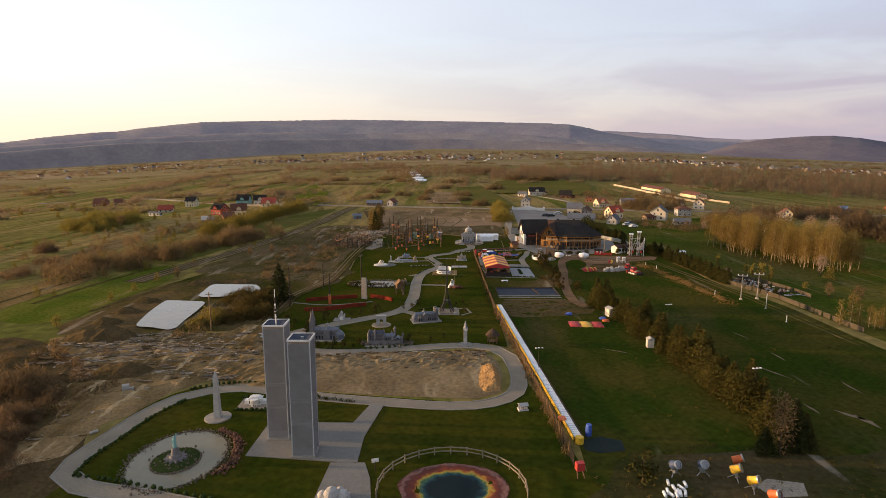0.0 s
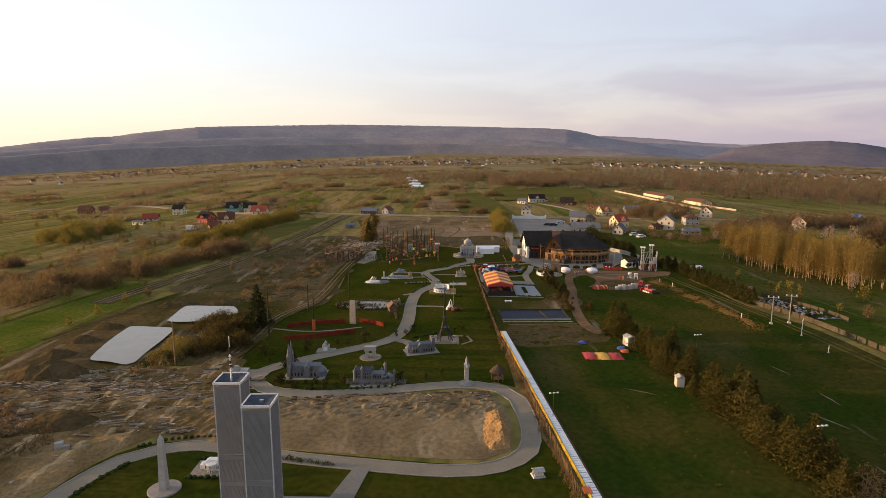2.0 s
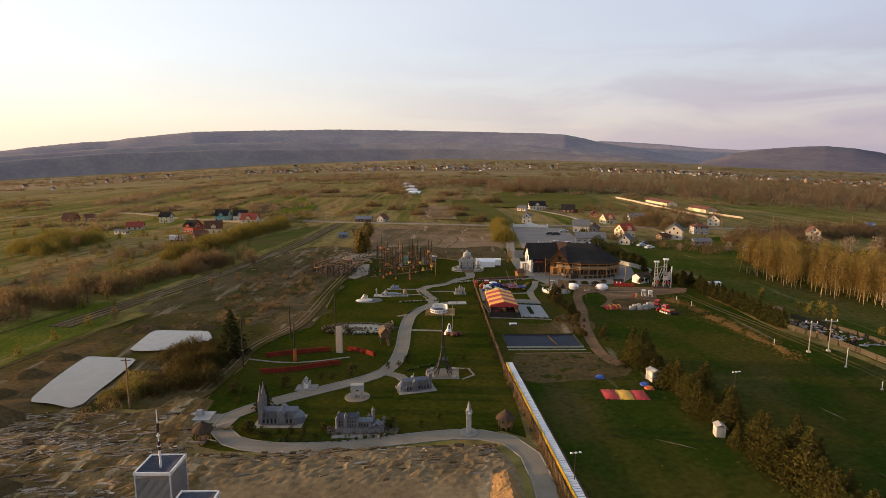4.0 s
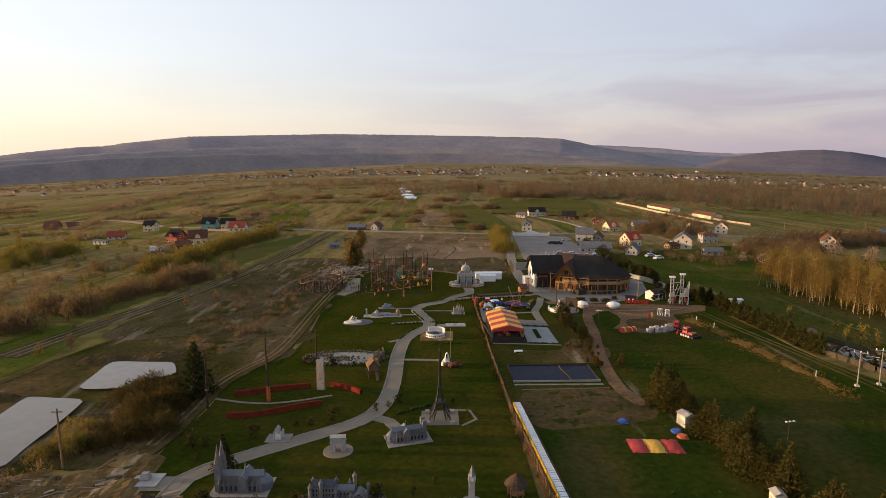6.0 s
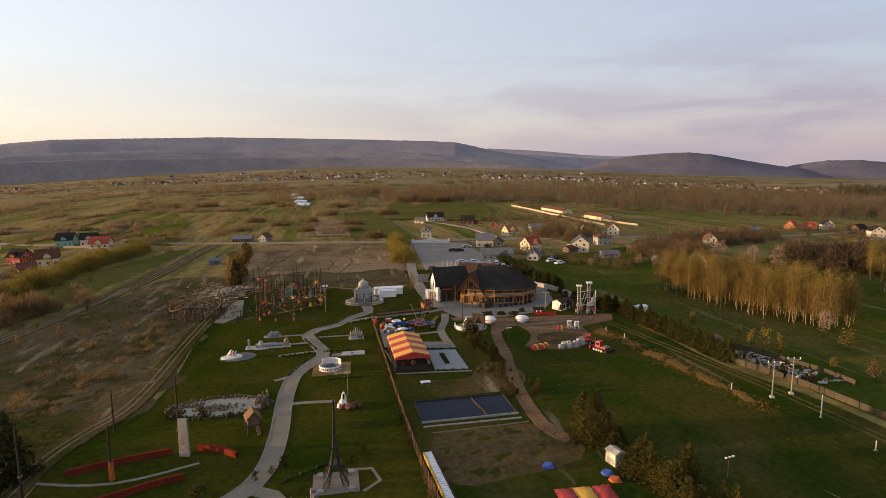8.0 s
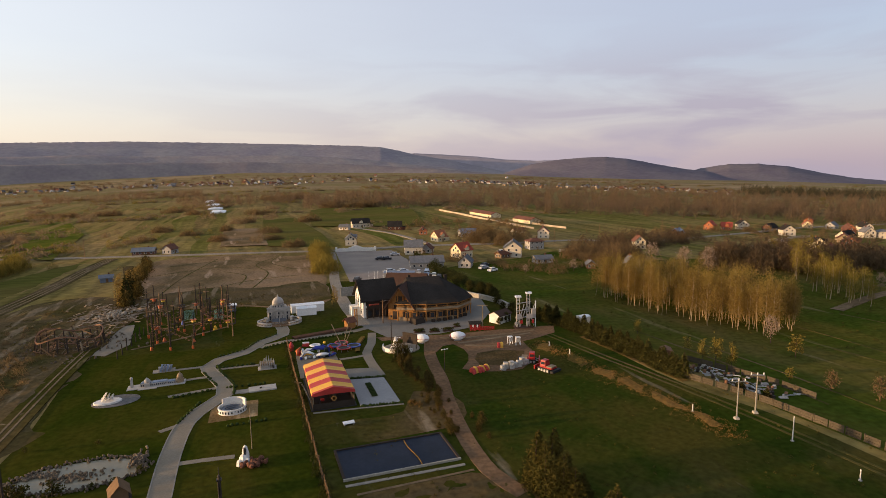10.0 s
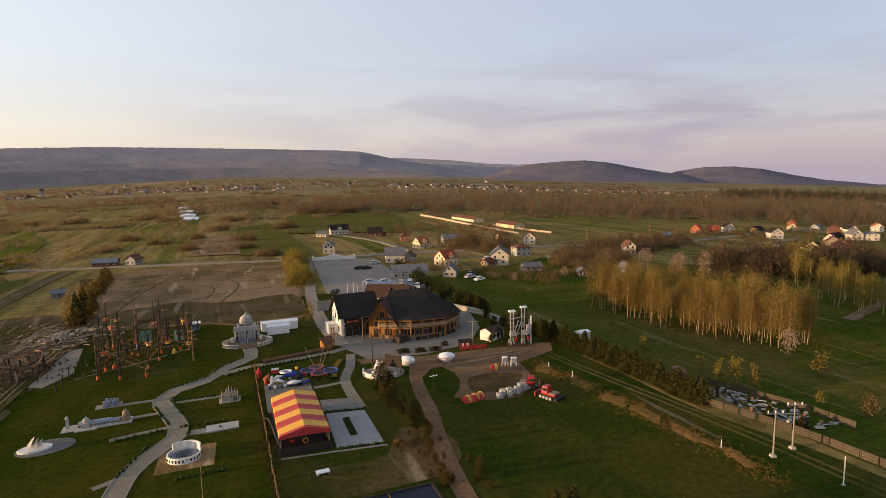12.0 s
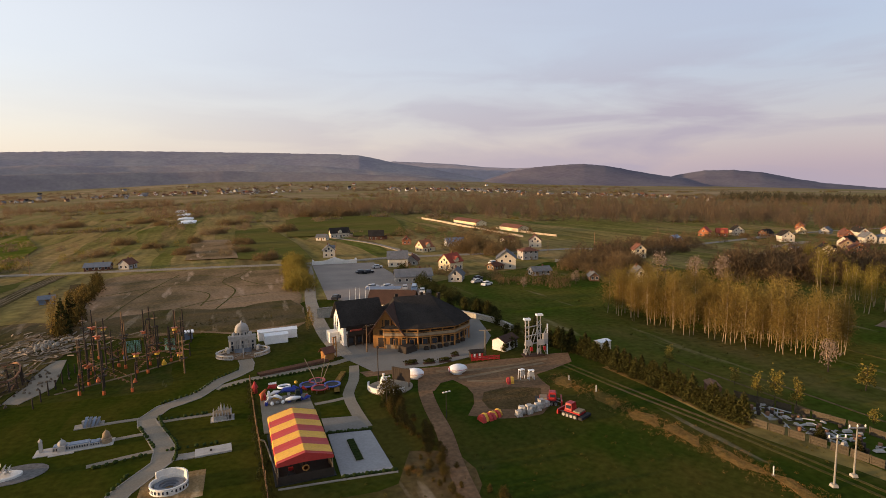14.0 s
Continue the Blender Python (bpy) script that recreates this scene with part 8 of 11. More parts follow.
for i in range(6):
    for s in (-1, 1):
        m = pose(s * (TW / 2 - 0.1), -TL / 2 + 0.2 + i * (TL - 0.4) / 5, 0)
        if post0 is None:
            post0 = part("post", box(bmesh.new(), 0, 0, 0, 0.12, 0.12, TE), M["paleswood"], t)
            post0.matrix_basis = m
        else:
            again(post0, "post", t, m)
# black floor stands in for the shade under the tent roof
part("floor", box(bmesh.new(), 0, 0, 0, TW + 0.6, TL + 0.4, 0.1), M["black"], t)
for x0, x1, y0, y1 in ((-TW / 2, TW / 2, -TL / 2, -TL / 2), (-TW / 2, -TW / 2, -TL / 2, TL / 2), (TW / 2, TW / 2, -TL / 2, TL / 2)):
    part("windbreak", beam(bmesh.new(), (x0, y0, 0.6), (x1, y1, 0.6), 0.06, 1.0), M["dark"], t, "dark net windbreak")
em = part("emblem", spin(bmesh.new(), 0, 0, [(0.42, 0), (0.42, 0.06), (0.26, 0.06), (0.26, 0)], 16), M["timber"], t, "round ochre emblem")
em.matrix_basis = pose(0, -TL / 2 - 0.1, 1.75, 90, 0, 0)
part("emblem_post", box(bmesh.new(), 0, -TL / 2, 0, 0.08, 0.08, TE), M["dark"], t)
paved("tent_apron", [(12.0, 173.4), (12.2, 187.6), (20.0, 187.0), (20.2, 173.2)], "pale paved square under the inflatables", M["path"])
strip("kerb_line", [(12.6, 157.2), (19.6, 156.6), (26.9, 155.8)], 0.35, M["kerb"], "broken pale kerb below tent and court", 0.1, category="kerb")
strip("water_pipe", [(10.9, 172), (11.9, 171), (12.4, 165), (12.9, 158.4)], 0.14, M["kerb"], "thin pale pipe beside the tent", 0.2, category="pipe")
for i in range(5):
    tb = thing("bumper_car" if i < 3 else "beer_bench", "small dark amusement vehicle under the tent roof" if i < 3 else "dark folding bench under the tent roof", "vehicle" if i < 3 else "bench", (14.4 + (i % 3) * 1.7, 160 + 2.4 * i, 0.1), 25 * i)
    part("body", box(bmesh.new(), 0, 0, 0, 1.0, 1.6, 0.55, top=0.8), M["dark"] if i % 2 else M["black"], tb)
    part("seat", box(bmesh.new(), 0, 0.25, 0.55, 0.6, 0.3, 0.35), M["red"], tb)

paved("court", [(20.1, 157.4), (20.5, 169.6), (26.5, 168.6), (26.6, 156.6)], "pale grey paved games court", M["court"])
t = thing("planting_bed", "narrow dark green clipped bed in the court", "flower bed", (23.1, 163.4), 0)
part("edging", box(bmesh.new(), 0, 0, 0.02, 1.2, 6.3, 0.14), M["kerb"], t)
for i in range(9):
    part("shrub", box(bmesh.new(), 0, -2.75 + i * 0.69, 0.1, 1.05, 0.66, 0.22, top=0.85), M["hedge"], t)
paved("court", [(20.3, 170.2), (20.5, 175.4), (25.6, 174.3), (26.5, 169.2)], "grey paved forecourt", M["paving"])
for pts in ([(20.2, 157.0), (26.7, 156.2)], [(20.5, 169.9), (26.5, 168.9)]):
    hedge_row(pts, 0.42, "low dark clipped hedge edging the court")
patch_of("lawn_plot", [(20.7, 176.2), (20.9, 180.2), (25, 179.6), (25.2, 175.4)], M["lawn"], "small lawn plot with a low hedge", 0.03, soft=False)
strip("flower_bed", [(24.6, 184.5), (25.6, 190), (27.6, 194.5)], 0.9, M["dry"], "bed of orange autumn-coloured shrubs", 0.45, category="flower bed")
strip("flower_bed", [(12.6, 199.5), (19, 201.2), (26, 203.2)], 1.5, M["redrock"], "dark red planted bank beside the path", 0.5, category="flower bed")

t = thing("water_basin", "rectangular shallow basin with a dark blue liner and pale rim", "basin", (21.6, 139.8), 0.6)
part("liner", box(bmesh.new(), 0, 0, 0.04, 14.8, 7.6, 0.08), M["liner"], t, "dark blue liner")
for x, y, w, d in ((0, -3.9, 15.4, 0.3), (0, 3.9, 15.4, 0.3), (-7.55, 0, 0.3, 7.5), (7.55, 0, 0.3, 7.5)):
    part("rim", box(bmesh.new(), x, y, 0, w, d * 0.7 if d < 1 else d, 0.3), M["concrete"] if y < 0 else M["dark"], t)
bm = bmesh.new()
pts = [(2.5 + 0.14 * math.sin(k * 0.8) - 0.06 * k, -3.6 + k * 0.9, 0.2) for k in range(9)]
for a, b in zip(pts, pts[1:]):
    beam(bm, a, b, 0.16, 0.16, 6)
part("float_line", bm, M["dry"], t, "yellow floating divider")
strip("kerb_line", [(14, 134.6), (29.4, 134.6)], 0.5, M["kerb"], "pale concrete edge strip", 0.08, category="kerb")
strip("kerb_line", [(15, 132.4), (30, 133)], 0.4, M["soil"], "pale gravel drain", 0.06, category="kerb")

# conveyor belt for sledges
t = thing("sledge_conveyor", "long sledge conveyor with slatted pale deck and yellow side boards", "conveyor", (0, 0))
A, B = Vector((17.0, 65.2, 0)), Vector((13.2, 126.2, 0))
D = (B - A).normalized()
N = Vector((D.y, -D.x, 0))
LEN = (B - A).length
bm = bmesh.new()
beam(bm, A + Vector((0, 0, 0.45)), B + Vector((0, 0, 0.45)), 1.0, 0.14)
part("belt", bm, M["steel"], t, "grey belt")
for s, m_, nm in ((-1, M["yellow"], "side_board"), (1, M["dark"], "side_board")):
    for k in range(20):
        a, b = A + D * (LEN * k / 20 + 0.04), A + D * (LEN * (k + 1) / 20 - 0.04)
        o = N * s * 0.62
        part(nm, beam(bmesh.new(), a + o + Vector((0, 0, 0.4)), b + o + Vector((0, 0, 0.4)), 0.12, 0.5), m_, t, "yellow side board" if s < 0 else "dark side board")
sl_me = None
for k in range(122):
    m = Matrix.Translation(A + D * (LEN * (k + 0.5) / 122) + Vector((0, 0, 0.55))) @ pose(0, 0, 0, 0, 0, math.degrees(math.atan2(D.y, D.x)))
    if sl_me is None:
        sl_me = part("slat", box(bmesh.new(), 0, 0, 0, 0.36, 0.92, 0.05), M["whiteplastic"], t)
        sl_me.matrix_basis = m
    else:
        again(sl_me, "slat", t, m)
part("end_drum", spin(bmesh.new(), A.x, A.y - 0.4, [(0.55, 0.05), (0.55, 0.85), (0.4, 0.95)], 14), M["yellow"], t, "yellow padded end drum")
part("start_mat", box(bmesh.new(), A.x - 1.0, A.y + 5, 0.55, 0.9, 1.2, 0.14), M["orange"], t)
t = thing("barrel", "upright blue plastic barrel", "barrel", (18.6, 66.6))
part("body", spin(bmesh.new(), 0, 0, [(0.36, 0), (0.42, 0.4), (0.42, 1.0), (0.36, 1.5)], 14), M["blue"], t)
part("lid", spin(bmesh.new(), 0, 0, [(0.37, 1.5), (0.35, 1.58)], 14), M["blue"], t)
# flat dark sheet stands in for a pool-like hole
patch_of("mat", [(17.4, 63.0), (17.3, 65.4), (20.0, 66.4), (22.4, 65.4), (22.2, 63.0), (19, 62.4)], M["darkmat"], "flat dark teal patch in place of a pool-like hole", 0.05, soft=True, category="mat")
t = thing("wheelbarrow_stand", "rusty red control box on a slanted frame", "control box", (15.3, 57.6), 10)
part("cabinet", box(bmesh.new(), 0, 0, 0.8, 0.9, 0.7, 0.9), M["redpvc"], t)
for x in (-0.3, 0.3):
    part("leg", beam(bmesh.new(), (x, 0, 0.8), (x * 1.4, -0.5, 0), 0.1), M["rust"], t)

# stake fence between park and slope
t = thing("stake_fence", "long dark fence of rough wooden stakes and brush", "fence", (0, 0))
fl = smooth_line([(15.2, 60), (14.8, 72), (13.9, 90), (12.9, 108), (11.9, 124), (11.4, 147), (11.2, 165), (11.0, 184), (11.0, 196)], 0.52)
stake = None
for i, q in enumerate(fl):
    m = pose(q.x + 0.12 * noise.noise((i * 3.1, 0, 0)), q.y, 0, 6 * noise.noise((i * 1.7, 3, 0)), 7 * noise.noise((i * 2.3, 5, 0)), i * 40) @ Matrix.Diagonal((1, 1, 0.85 + 0.3 * noise.noise((i * 0.9, 7, 0)), 1))
    if stake is None:
        stake = part("stake", spin(bmesh.new(), 0, 0, [(0.055, 0), (0.05, 1.75), (0.0, 1.9)], 5), M["wood"], t)
        stake.matrix_basis = m
    else:
        again(stake, "stake", t, m)
for z in (0.5, 1.4):
    bm = bmesh.new()
    for a, b in zip(fl[::4], fl[4::4]):
        beam(bm, (a.x, a.y, z), (b.x, b.y, z), 0.06)
    part("rail", bm, M["dark"], t)
scatter("fence_weeds", along([(15.0, 62), (13.7, 92), (12.0, 122)], 0.5, 0.2, 0.7, seed=61, tall=1.5), T_BUSH2, M["bush"], "dry tall weeds along the fence", "weeds")
scatter("fence_weeds", along([(11.5, 130), (11.1, 165), (11.0, 195)], 0.7, 0.3, 0.9, seed=62, tall=1.5), T_BUSH2, M["darkconifer"], "dark brush along the fence", "weeds")

# snow guns stored at the foot of the slope


def snow_gun(x, y, turn, colour, label, group="stored snow guns"):
    t = thing("snow_gun", label, "snow gun", (x, y), turn, group)
    t.scale = (0.72, 0.72, 0.72)
    barrel = bmesh.new()
    spin(barrel, 0, 0, [(0.55, -0.75), (0.62, -0.7), (0.62, -0.3), (0.56, 0.2), (0.56, 0.7), (0.6, 0.75), (0.52, 0.78), (0.5, 0.3), (0.5, -0.7)], 18)
    b = part("barrel", barrel, colour, t)
    b.matrix_basis = pose(0, 0, 1.75, 62, 0, 0)
    r_ = part("nozzle_ring", spin(bmesh.new(), 0, 0, [(0.66, 0), (0.66, 0.16), (0.55, 0.18), (0.55, 0)], 18), M["steel"], b)
    r_.matrix_basis = pose(0, 0, 0.7)
    f = part("fan_grille", spin(bmesh.new(), 0, 0, [(0.52, 0), (0.5, 0.05), (0.1, 0.12)], 12), M["black"], b)
    f.matrix_basis = pose(0, 0, -0.74)
    part("yoke", box(bmesh.new(), 0, 0, 0.95, 1.35, 0.18, 0.25), M["steel"], t)
    part("cabinet", box(bmesh.new(), 0, -0.15, 0.45, 0.6, 0.4, 0.6), M["steel"], t)
    for a in (90, 210, 330):
        part("leg", beam(bmesh.new(), (0, 0, 0.9), (1.1 * math.cos(radians(a)), 1.1 * math.sin(radians(a)), 0.03), 0.1), M["steel"], t)


snow_gun(26.0, 57.9, 20, M["gunblue"], "blue and grey snow gun on a tripod stand")
snow_gun(29.2, 58.0, -5, M["gunblue"], "blue and grey snow gun on a tripod stand")
snow_gun(33.6, 59.0, 70, M["orange"], "orange snow gun with a blue rim")
snow_gun(32.4, 57.0, 60, M["yellow"], "yellow snow gun with a white nozzle ring")
snow_gun(33.2, 54.9, 45, M["yellow"], "yellow snow gun with a white nozzle ring")
snow_gun(34.0, 52.4, 30, M["orange"], "orange snow gun with a blue rim")
r = np.random.default_rng(8)
for i in range(12):
    t = thing("pipe_section", "short white plastic pipe lying on the grass", "pipe", (23.4 + r.uniform(0, 3.8), 53.6 + r.uniform(0, 2.6), 0.16), r.uniform(-30, 30), "pile of pipes")
    bm = bmesh.new()
    spin(bm, 0, 0, [(0.16, -0.45), (0.16, 0.45), (0.12, 0.45), (0.12, -0.45)], 10)
    p = part("tube", bm, M["whiteplastic"], t)
    p.matrix_basis = pose(0, 0, 0, 90, 0, 0)
patch_of("sand_patch", [(34, 55.6), (36, 57.2), (39.6, 56.6), (38.6, 54), (35, 53.6)], M["gravel"], "patch of spilled pale sand", 0.03, wobble=0.5)
patch_of("worn_ground", [(17, 46), (18, 58), (24, 62), (31, 61.5), (39, 63.5), (50, 62), (60, 66), (66, 58), (60, 44)], M["trodden"], "worn bare ground round the snow guns", 0.022, wobble=3)

# sheds and the collapsed bouncy cushion beside the conifers
for x, y, w, d, h, turn in ((36.8, 119.2, 1.6, 1.9, 1.7, 12), (38.4, 99.6, 1.2, 1.3, 1.5, -8)):
    t = thing("white_shed", "small white box shed beside the conifers", "shed", (x, y), turn, "white sheds")
    part("wall_shell", box(bmesh.new(), 0, 0, 0, w, d, h), M["housewall"], t)
    part("roof", gable(bmesh.new(), 0, 0, h, d, w, 0.3, 0.1, 0.06, 90), M["stone"], t)
    part("door", box(bmesh.new(), -0.2, -d / 2 - 0.02, 0.05, 0.7, 0.05, 1.5), M["stone"], t)
    part("lower_panel", box(bmesh.new(), -w / 2 - 0.02, 0, 0.05, 0.05, d * 0.7, 0.9), M["stone"], t)
t = thing("bouncy_cushion", "flat deflated red and yellow inflatable lying on grass", "inflatable", (30.0, 113.0), -3)
for i, (x, m_) in enumerate(((-2.4, "redpvc"), (-0.1, "yellowpvc"), (2.3, "redpvc"))):
    bm = bmesh.new()
    nx, ny = 8, 12
    g_ = [[bm.verts.new((x - 1.15 + 2.3 * a / nx, -1.9 + 3.8 * b / ny + 0.2 * noise.noise((x + a, b * 0.4, 2)), 0.05 + 0.3 * math.sin(math.pi * a / nx) ** 0.5 * math.sin(math.pi * b / ny) ** 0.5 + 0.1 * noise.noise((x + a * 0.6, b * 0.5, 0)))) for b in range(ny + 1)] for a in range(nx + 1)]
    for a in range(nx):
        for b in range(ny):
            bm.faces.new((g_[a][b], g_[a + 1][b], g_[a + 1][b + 1], g_[a][b + 1]))
    part("panel", bm, M[m_], t, smooth=True)
for x, y, c, lab in ((34.6, 117.0, "blue", "crumpled blue tarpaulin heap"), (34.8, 115.4, "orange", "crumpled orange fabric heap"), (28.0, 120.2, "blue", "flat blue boat-shaped sledge")):
    bm = bmesh.new()
    bmesh.ops.create_icosphere(bm, subdivisions=2, radius=0.8)
    for v in bm.verts:
        v.co *= 1 + 0.4 * noise.noise(v.co * 2.2)
        v.co.z = max(v.co.z * 0.45 + 0.12, 0)
    o = tagged(part("tarpaulin", bm, M[c]), lab, "tarpaulin")
    o.matrix_basis = pose(x, y, 0)

# ---- inflatables, trampolines and other rides ----
t = thing("bouncy_castle", "large blue and white inflatable slide castle with red details", "inflatable", (16.2, 185.0), 0)


def air_tube(pts, rad, colour):
    """A fat inflated tube through pts, with rounded ends."""
    line = [Vector(p) for p in pts]
    bm = bmesh.new()
    rings = []
    for i, p in enumerate(line):
        d = (line[min(i + 1, len(line) - 1)] - line[max(i - 1, 0)]).normalized()
        a = d.orthogonal().normalized()
        b = d.cross(a)
        k = 0.6 if i in (0, len(line) - 1) else 1.0 + 0.06 * (i % 2)
        rings.append([bm.verts.new(p + (a * math.cos(q * 0.6283) + b * math.sin(q * 0.6283)) * rad * k) for q in range(10)])
    for u, v in zip(rings, rings[1:]):
        near = min(range(10), key=lambda e: (v[e].co - u[0].co).length)
        for q in range(10):
            bm.faces.new((u[q], u[(q + 1) % 10], v[(q + 1 + near) % 10], v[(q + near) % 10]))
    bm.faces.new(rings[0][::-1])
    bm.faces.new(rings[-1])
    bmesh.ops.recalc_face_normals(bm, faces=bm.faces)
    return part("air_tube", bm, colour, t, smooth=True)


part("floor_cushion", box(bmesh.new(), 0, 0.2, 0.05, 7.0, 2.6, 0.3, top=0.95), M["paving"], t, "grey base mat")
for x, y, h, c in ((-3.2, -1.4, 0.9, "navy"), (-2.3, -1.5, 0.8, "whiteplastic"), (-1.5, -1.2, 0.7, "steel"), (-0.6, -1.5, 0.8, "whiteplastic"), (0.4, -1.3, 0.7, "navy"), (1.3, -1.4, 1.1, "steel"), (2.4, -1.2, 0.8, "navy"), (3.3, -0.9, 1.0, "red"), (-3.3, 1.0, 1.5, "red"), (-2.6, 1.4, 1.6, "whiteplastic"), (-1.4, 1.3, 1.4, "navy"), (0.6, 1.4, 1.6, "whiteplastic"), (2.6, 1.2, 1.5, "navy")):
    air_tube([(x, y, 0.2), (x, y, h * 0.45), (x, y, h * 0.8), (x, y, h)], 0.26, M[c])
for pts, rad, c in (([(-3.3, -1.5, 0.9), (-2.6, -1.2, 1.4), (-1.6, -0.9, 1.5), (-0.7, -1.3, 1.1)], 0.3, "whiteplastic"), ([(-1.6, -0.2, 1.4), (-0.2, 0.1, 1.9), (1.2, 0.0, 1.8), (2.2, -0.4, 1.3)], 0.4, "navy"), ([(-0.2, -1.5, 0.8), (0.6, -1.75, 1.0), (1.4, -1.8, 1.0), (2.2, -1.5, 0.9)], 0.32, "whiteplastic"), ([(-3.0, 0.3, 1.1), (-1.8, 0.6, 1.5), (-0.4, 0.8, 1.4)], 0.34, "whiteplastic"), ([(-3.7, 0.2, 0.6), (-3.8, 0.9, 1.3), (-3.0, 1.5, 1.9)], 0.34, "orange"), ([(-3.4, 1.4, 1.6), (-2.4, 1.7, 2.2), (-1.4, 1.6, 1.9)], 0.26, "red"), ([(2.2, 1.0, 1.4), (2.9, 0.8, 1.7), (3.5, 0.4, 1.2)], 0.26, "red"), ([(0.4, 0.9, 1.5), (1.4, 1.0, 1.9), (2.3, 0.8, 1.5)], 0.3, "navy"), ([(-2.5, -0.6, 0.8), (-1.8, -0.5, 1.1), (-1.0, -0.6, 0.8)], 0.3, "yellow"), ([(2.6, -1.7, 0.5), (3.3, -1.6, 0.8), (3.8, -1.0, 0.6)], 0.28, "navy")):
    air_tube(pts, rad, M[c])
part("flag_cloth", box(bmesh.new(), -1.9, 1.9, 2.0, 1.3, 0.12, 0.5), M["redpvc"], t, "red and white cloth")
part("flag_cloth", box(bmesh.new(), -1.9, 1.9, 2.5, 1.3, 0.12, 0.3), M["whiteplastic"], t, "white cloth")
ring = [(-0.1 + 1.0 * math.cos(a * 0.5236), 1.0 + 0.7 * math.sin(a * 0.5236), 2.2) for a in range(13)]
air_tube(ring, 0.17, M["whiteplastic"])
part("slide", box(bmesh.new(), 1.9, -0.7, 0.2, 0.9, 1.5, 1.7, top=0.75), M["darkmat"], t, "dark teal slide tower")
part("top_ball", spin(bmesh.new(), 1.9, 1.6, [(0, 2.1), (0.22, 2.2), (0.3, 2.4), (0.22, 2.62), (0, 2.7)], 12), M["yellow"], t, "yellow ball")
t = thing("bungee_trampoline", "bungee trampoline ride with three round beds and leaning poles", "trampoline", (23.0, 189.4), 0)
for x, y, c in ((-2.6, 0.2, "navy"), (-0.9, -2.2, "red"), (1.4, -1.3, "blue"), (-0.8, 1.6, "red")):
    b = part("trampoline_bed", spin(bmesh.new(), 0, 0, [(1.5, 0.55), (1.5, 0.7), (1.15, 0.7), (1.15, 0.6), (0, 0.58)], 22), M[c], t)
    b.matrix_basis = pose(x, y, 0)
    o = part("jumping_mat", spin(bmesh.new(), 0, 0, [(1.14, 0.61), (1.14, 0.63)], 22), M["black"], b)
    for k in range(6):
        a = 6.2832 * k / 6
        part("foot", beam(bmesh.new(), (1.35 * math.cos(a), 1.35 * math.sin(a), 0), (1.35 * math.cos(a), 1.35 * math.sin(a), 0.6), 0.06), M["steel"], b)
for a, b in (((-0.9, -0.2, 0.2), (-2.9, 0.6, 5.2)), ((-0.7, -0.2, 0.2), (0.8, 0.7, 5.4)), ((-0.5, -0.1, 0.2), (1.4, 0.6, 4.0))):
    part("pole", beam(bmesh.new(), a, b, 0.13, None, 6), M["paleswood"], t)
t = thing("red_tent_sign", "small red pointed pavilion", "pavilion", (11.6, 190.8), 0)
part("canopy", spin(bmesh.new(), 0, 0, [(0.6, 1.0), (0.45, 1.3), (0.0, 2.2)], 8), M["red"], t)
part("post", spin(bmesh.new(), 0, 0, [(0.4, 0), (0.4, 1.0)], 8), M["redpvc"], t)
t = thing("pinball_tower", "timber gatehouse kiosk with brown roof and orange frame", "kiosk", (26.8, 204.4), 20)
part("cabin", box(bmesh.new(), -0.6, 0, 0, 1.9, 1.8, 1.8), M["timber"], t)
part("roof", gable(bmesh.new(), -0.6, 0, 1.8, 2.0, 1.9, 0.8, 0.35, 0.1), M["tile"], t)
for x in (0.9, 1.5):
    part("frame_post", beam(bmesh.new(), (x, 0, 0), (x, 0, 4.4), 0.22), M["timber"], t)
for z in (1.4, 2.8, 4.2):
    part("cross_beam", beam(bmesh.new(), (0.8, 0, z), (1.6, 0, z), 0.16), M["timber"], t)

t = thing("viewing_terrace", "round paved viewing terrace with low white wall", "terrace", (33.8, 184.0), 0)
part("deck", spin(bmesh.new(), 0, 0, [(4.0, 0), (4.0, 0.2), (3.9, 0.22)], 28, 1.0, 0.9), M["path"], t)
for k in range(16):
    a, b = radians(150 + k * 9), radians(159 + k * 9)
    part("wall_block", beam(bmesh.new(), (3.9 * math.cos(a), 3.5 * math.sin(a), 0.6), (3.9 * math.cos(b), 3.5 * math.sin(b), 0.6), 0.2, 0.8), M["white"], t)
part("statue_block", spin(bmesh.new(), -1.2, -0.2, [(0.8, 0.2), (0.7, 1.2), (0.5, 2.0), (0.2, 2.3), (0.2, 2.8)], 8), M["white"], t, "white weathered stone block")
part("statue_block", spin(bmesh.new(), -2.2, -1.2, [(0.5, 0.2), (0.4, 0.9), (0, 1.3)], 8), M["white"], t, "white weathered stone block")
bb = thing("billboard", "dark slatted wooden billboard seen from behind", "billboard", (35.7, 183.6), -50)
for x in (-1.6, 1.6):
    part("post", beam(bmesh.new(), (x, 0, 0), (x, 0, 3.4), 0.16), M["dark"], bb)
for i in range(9):
    part("board", box(bmesh.new(), -1.7 + i * 0.425, 0, 1.1, 0.39, 0.08, 2.3), M["dark"], bb)


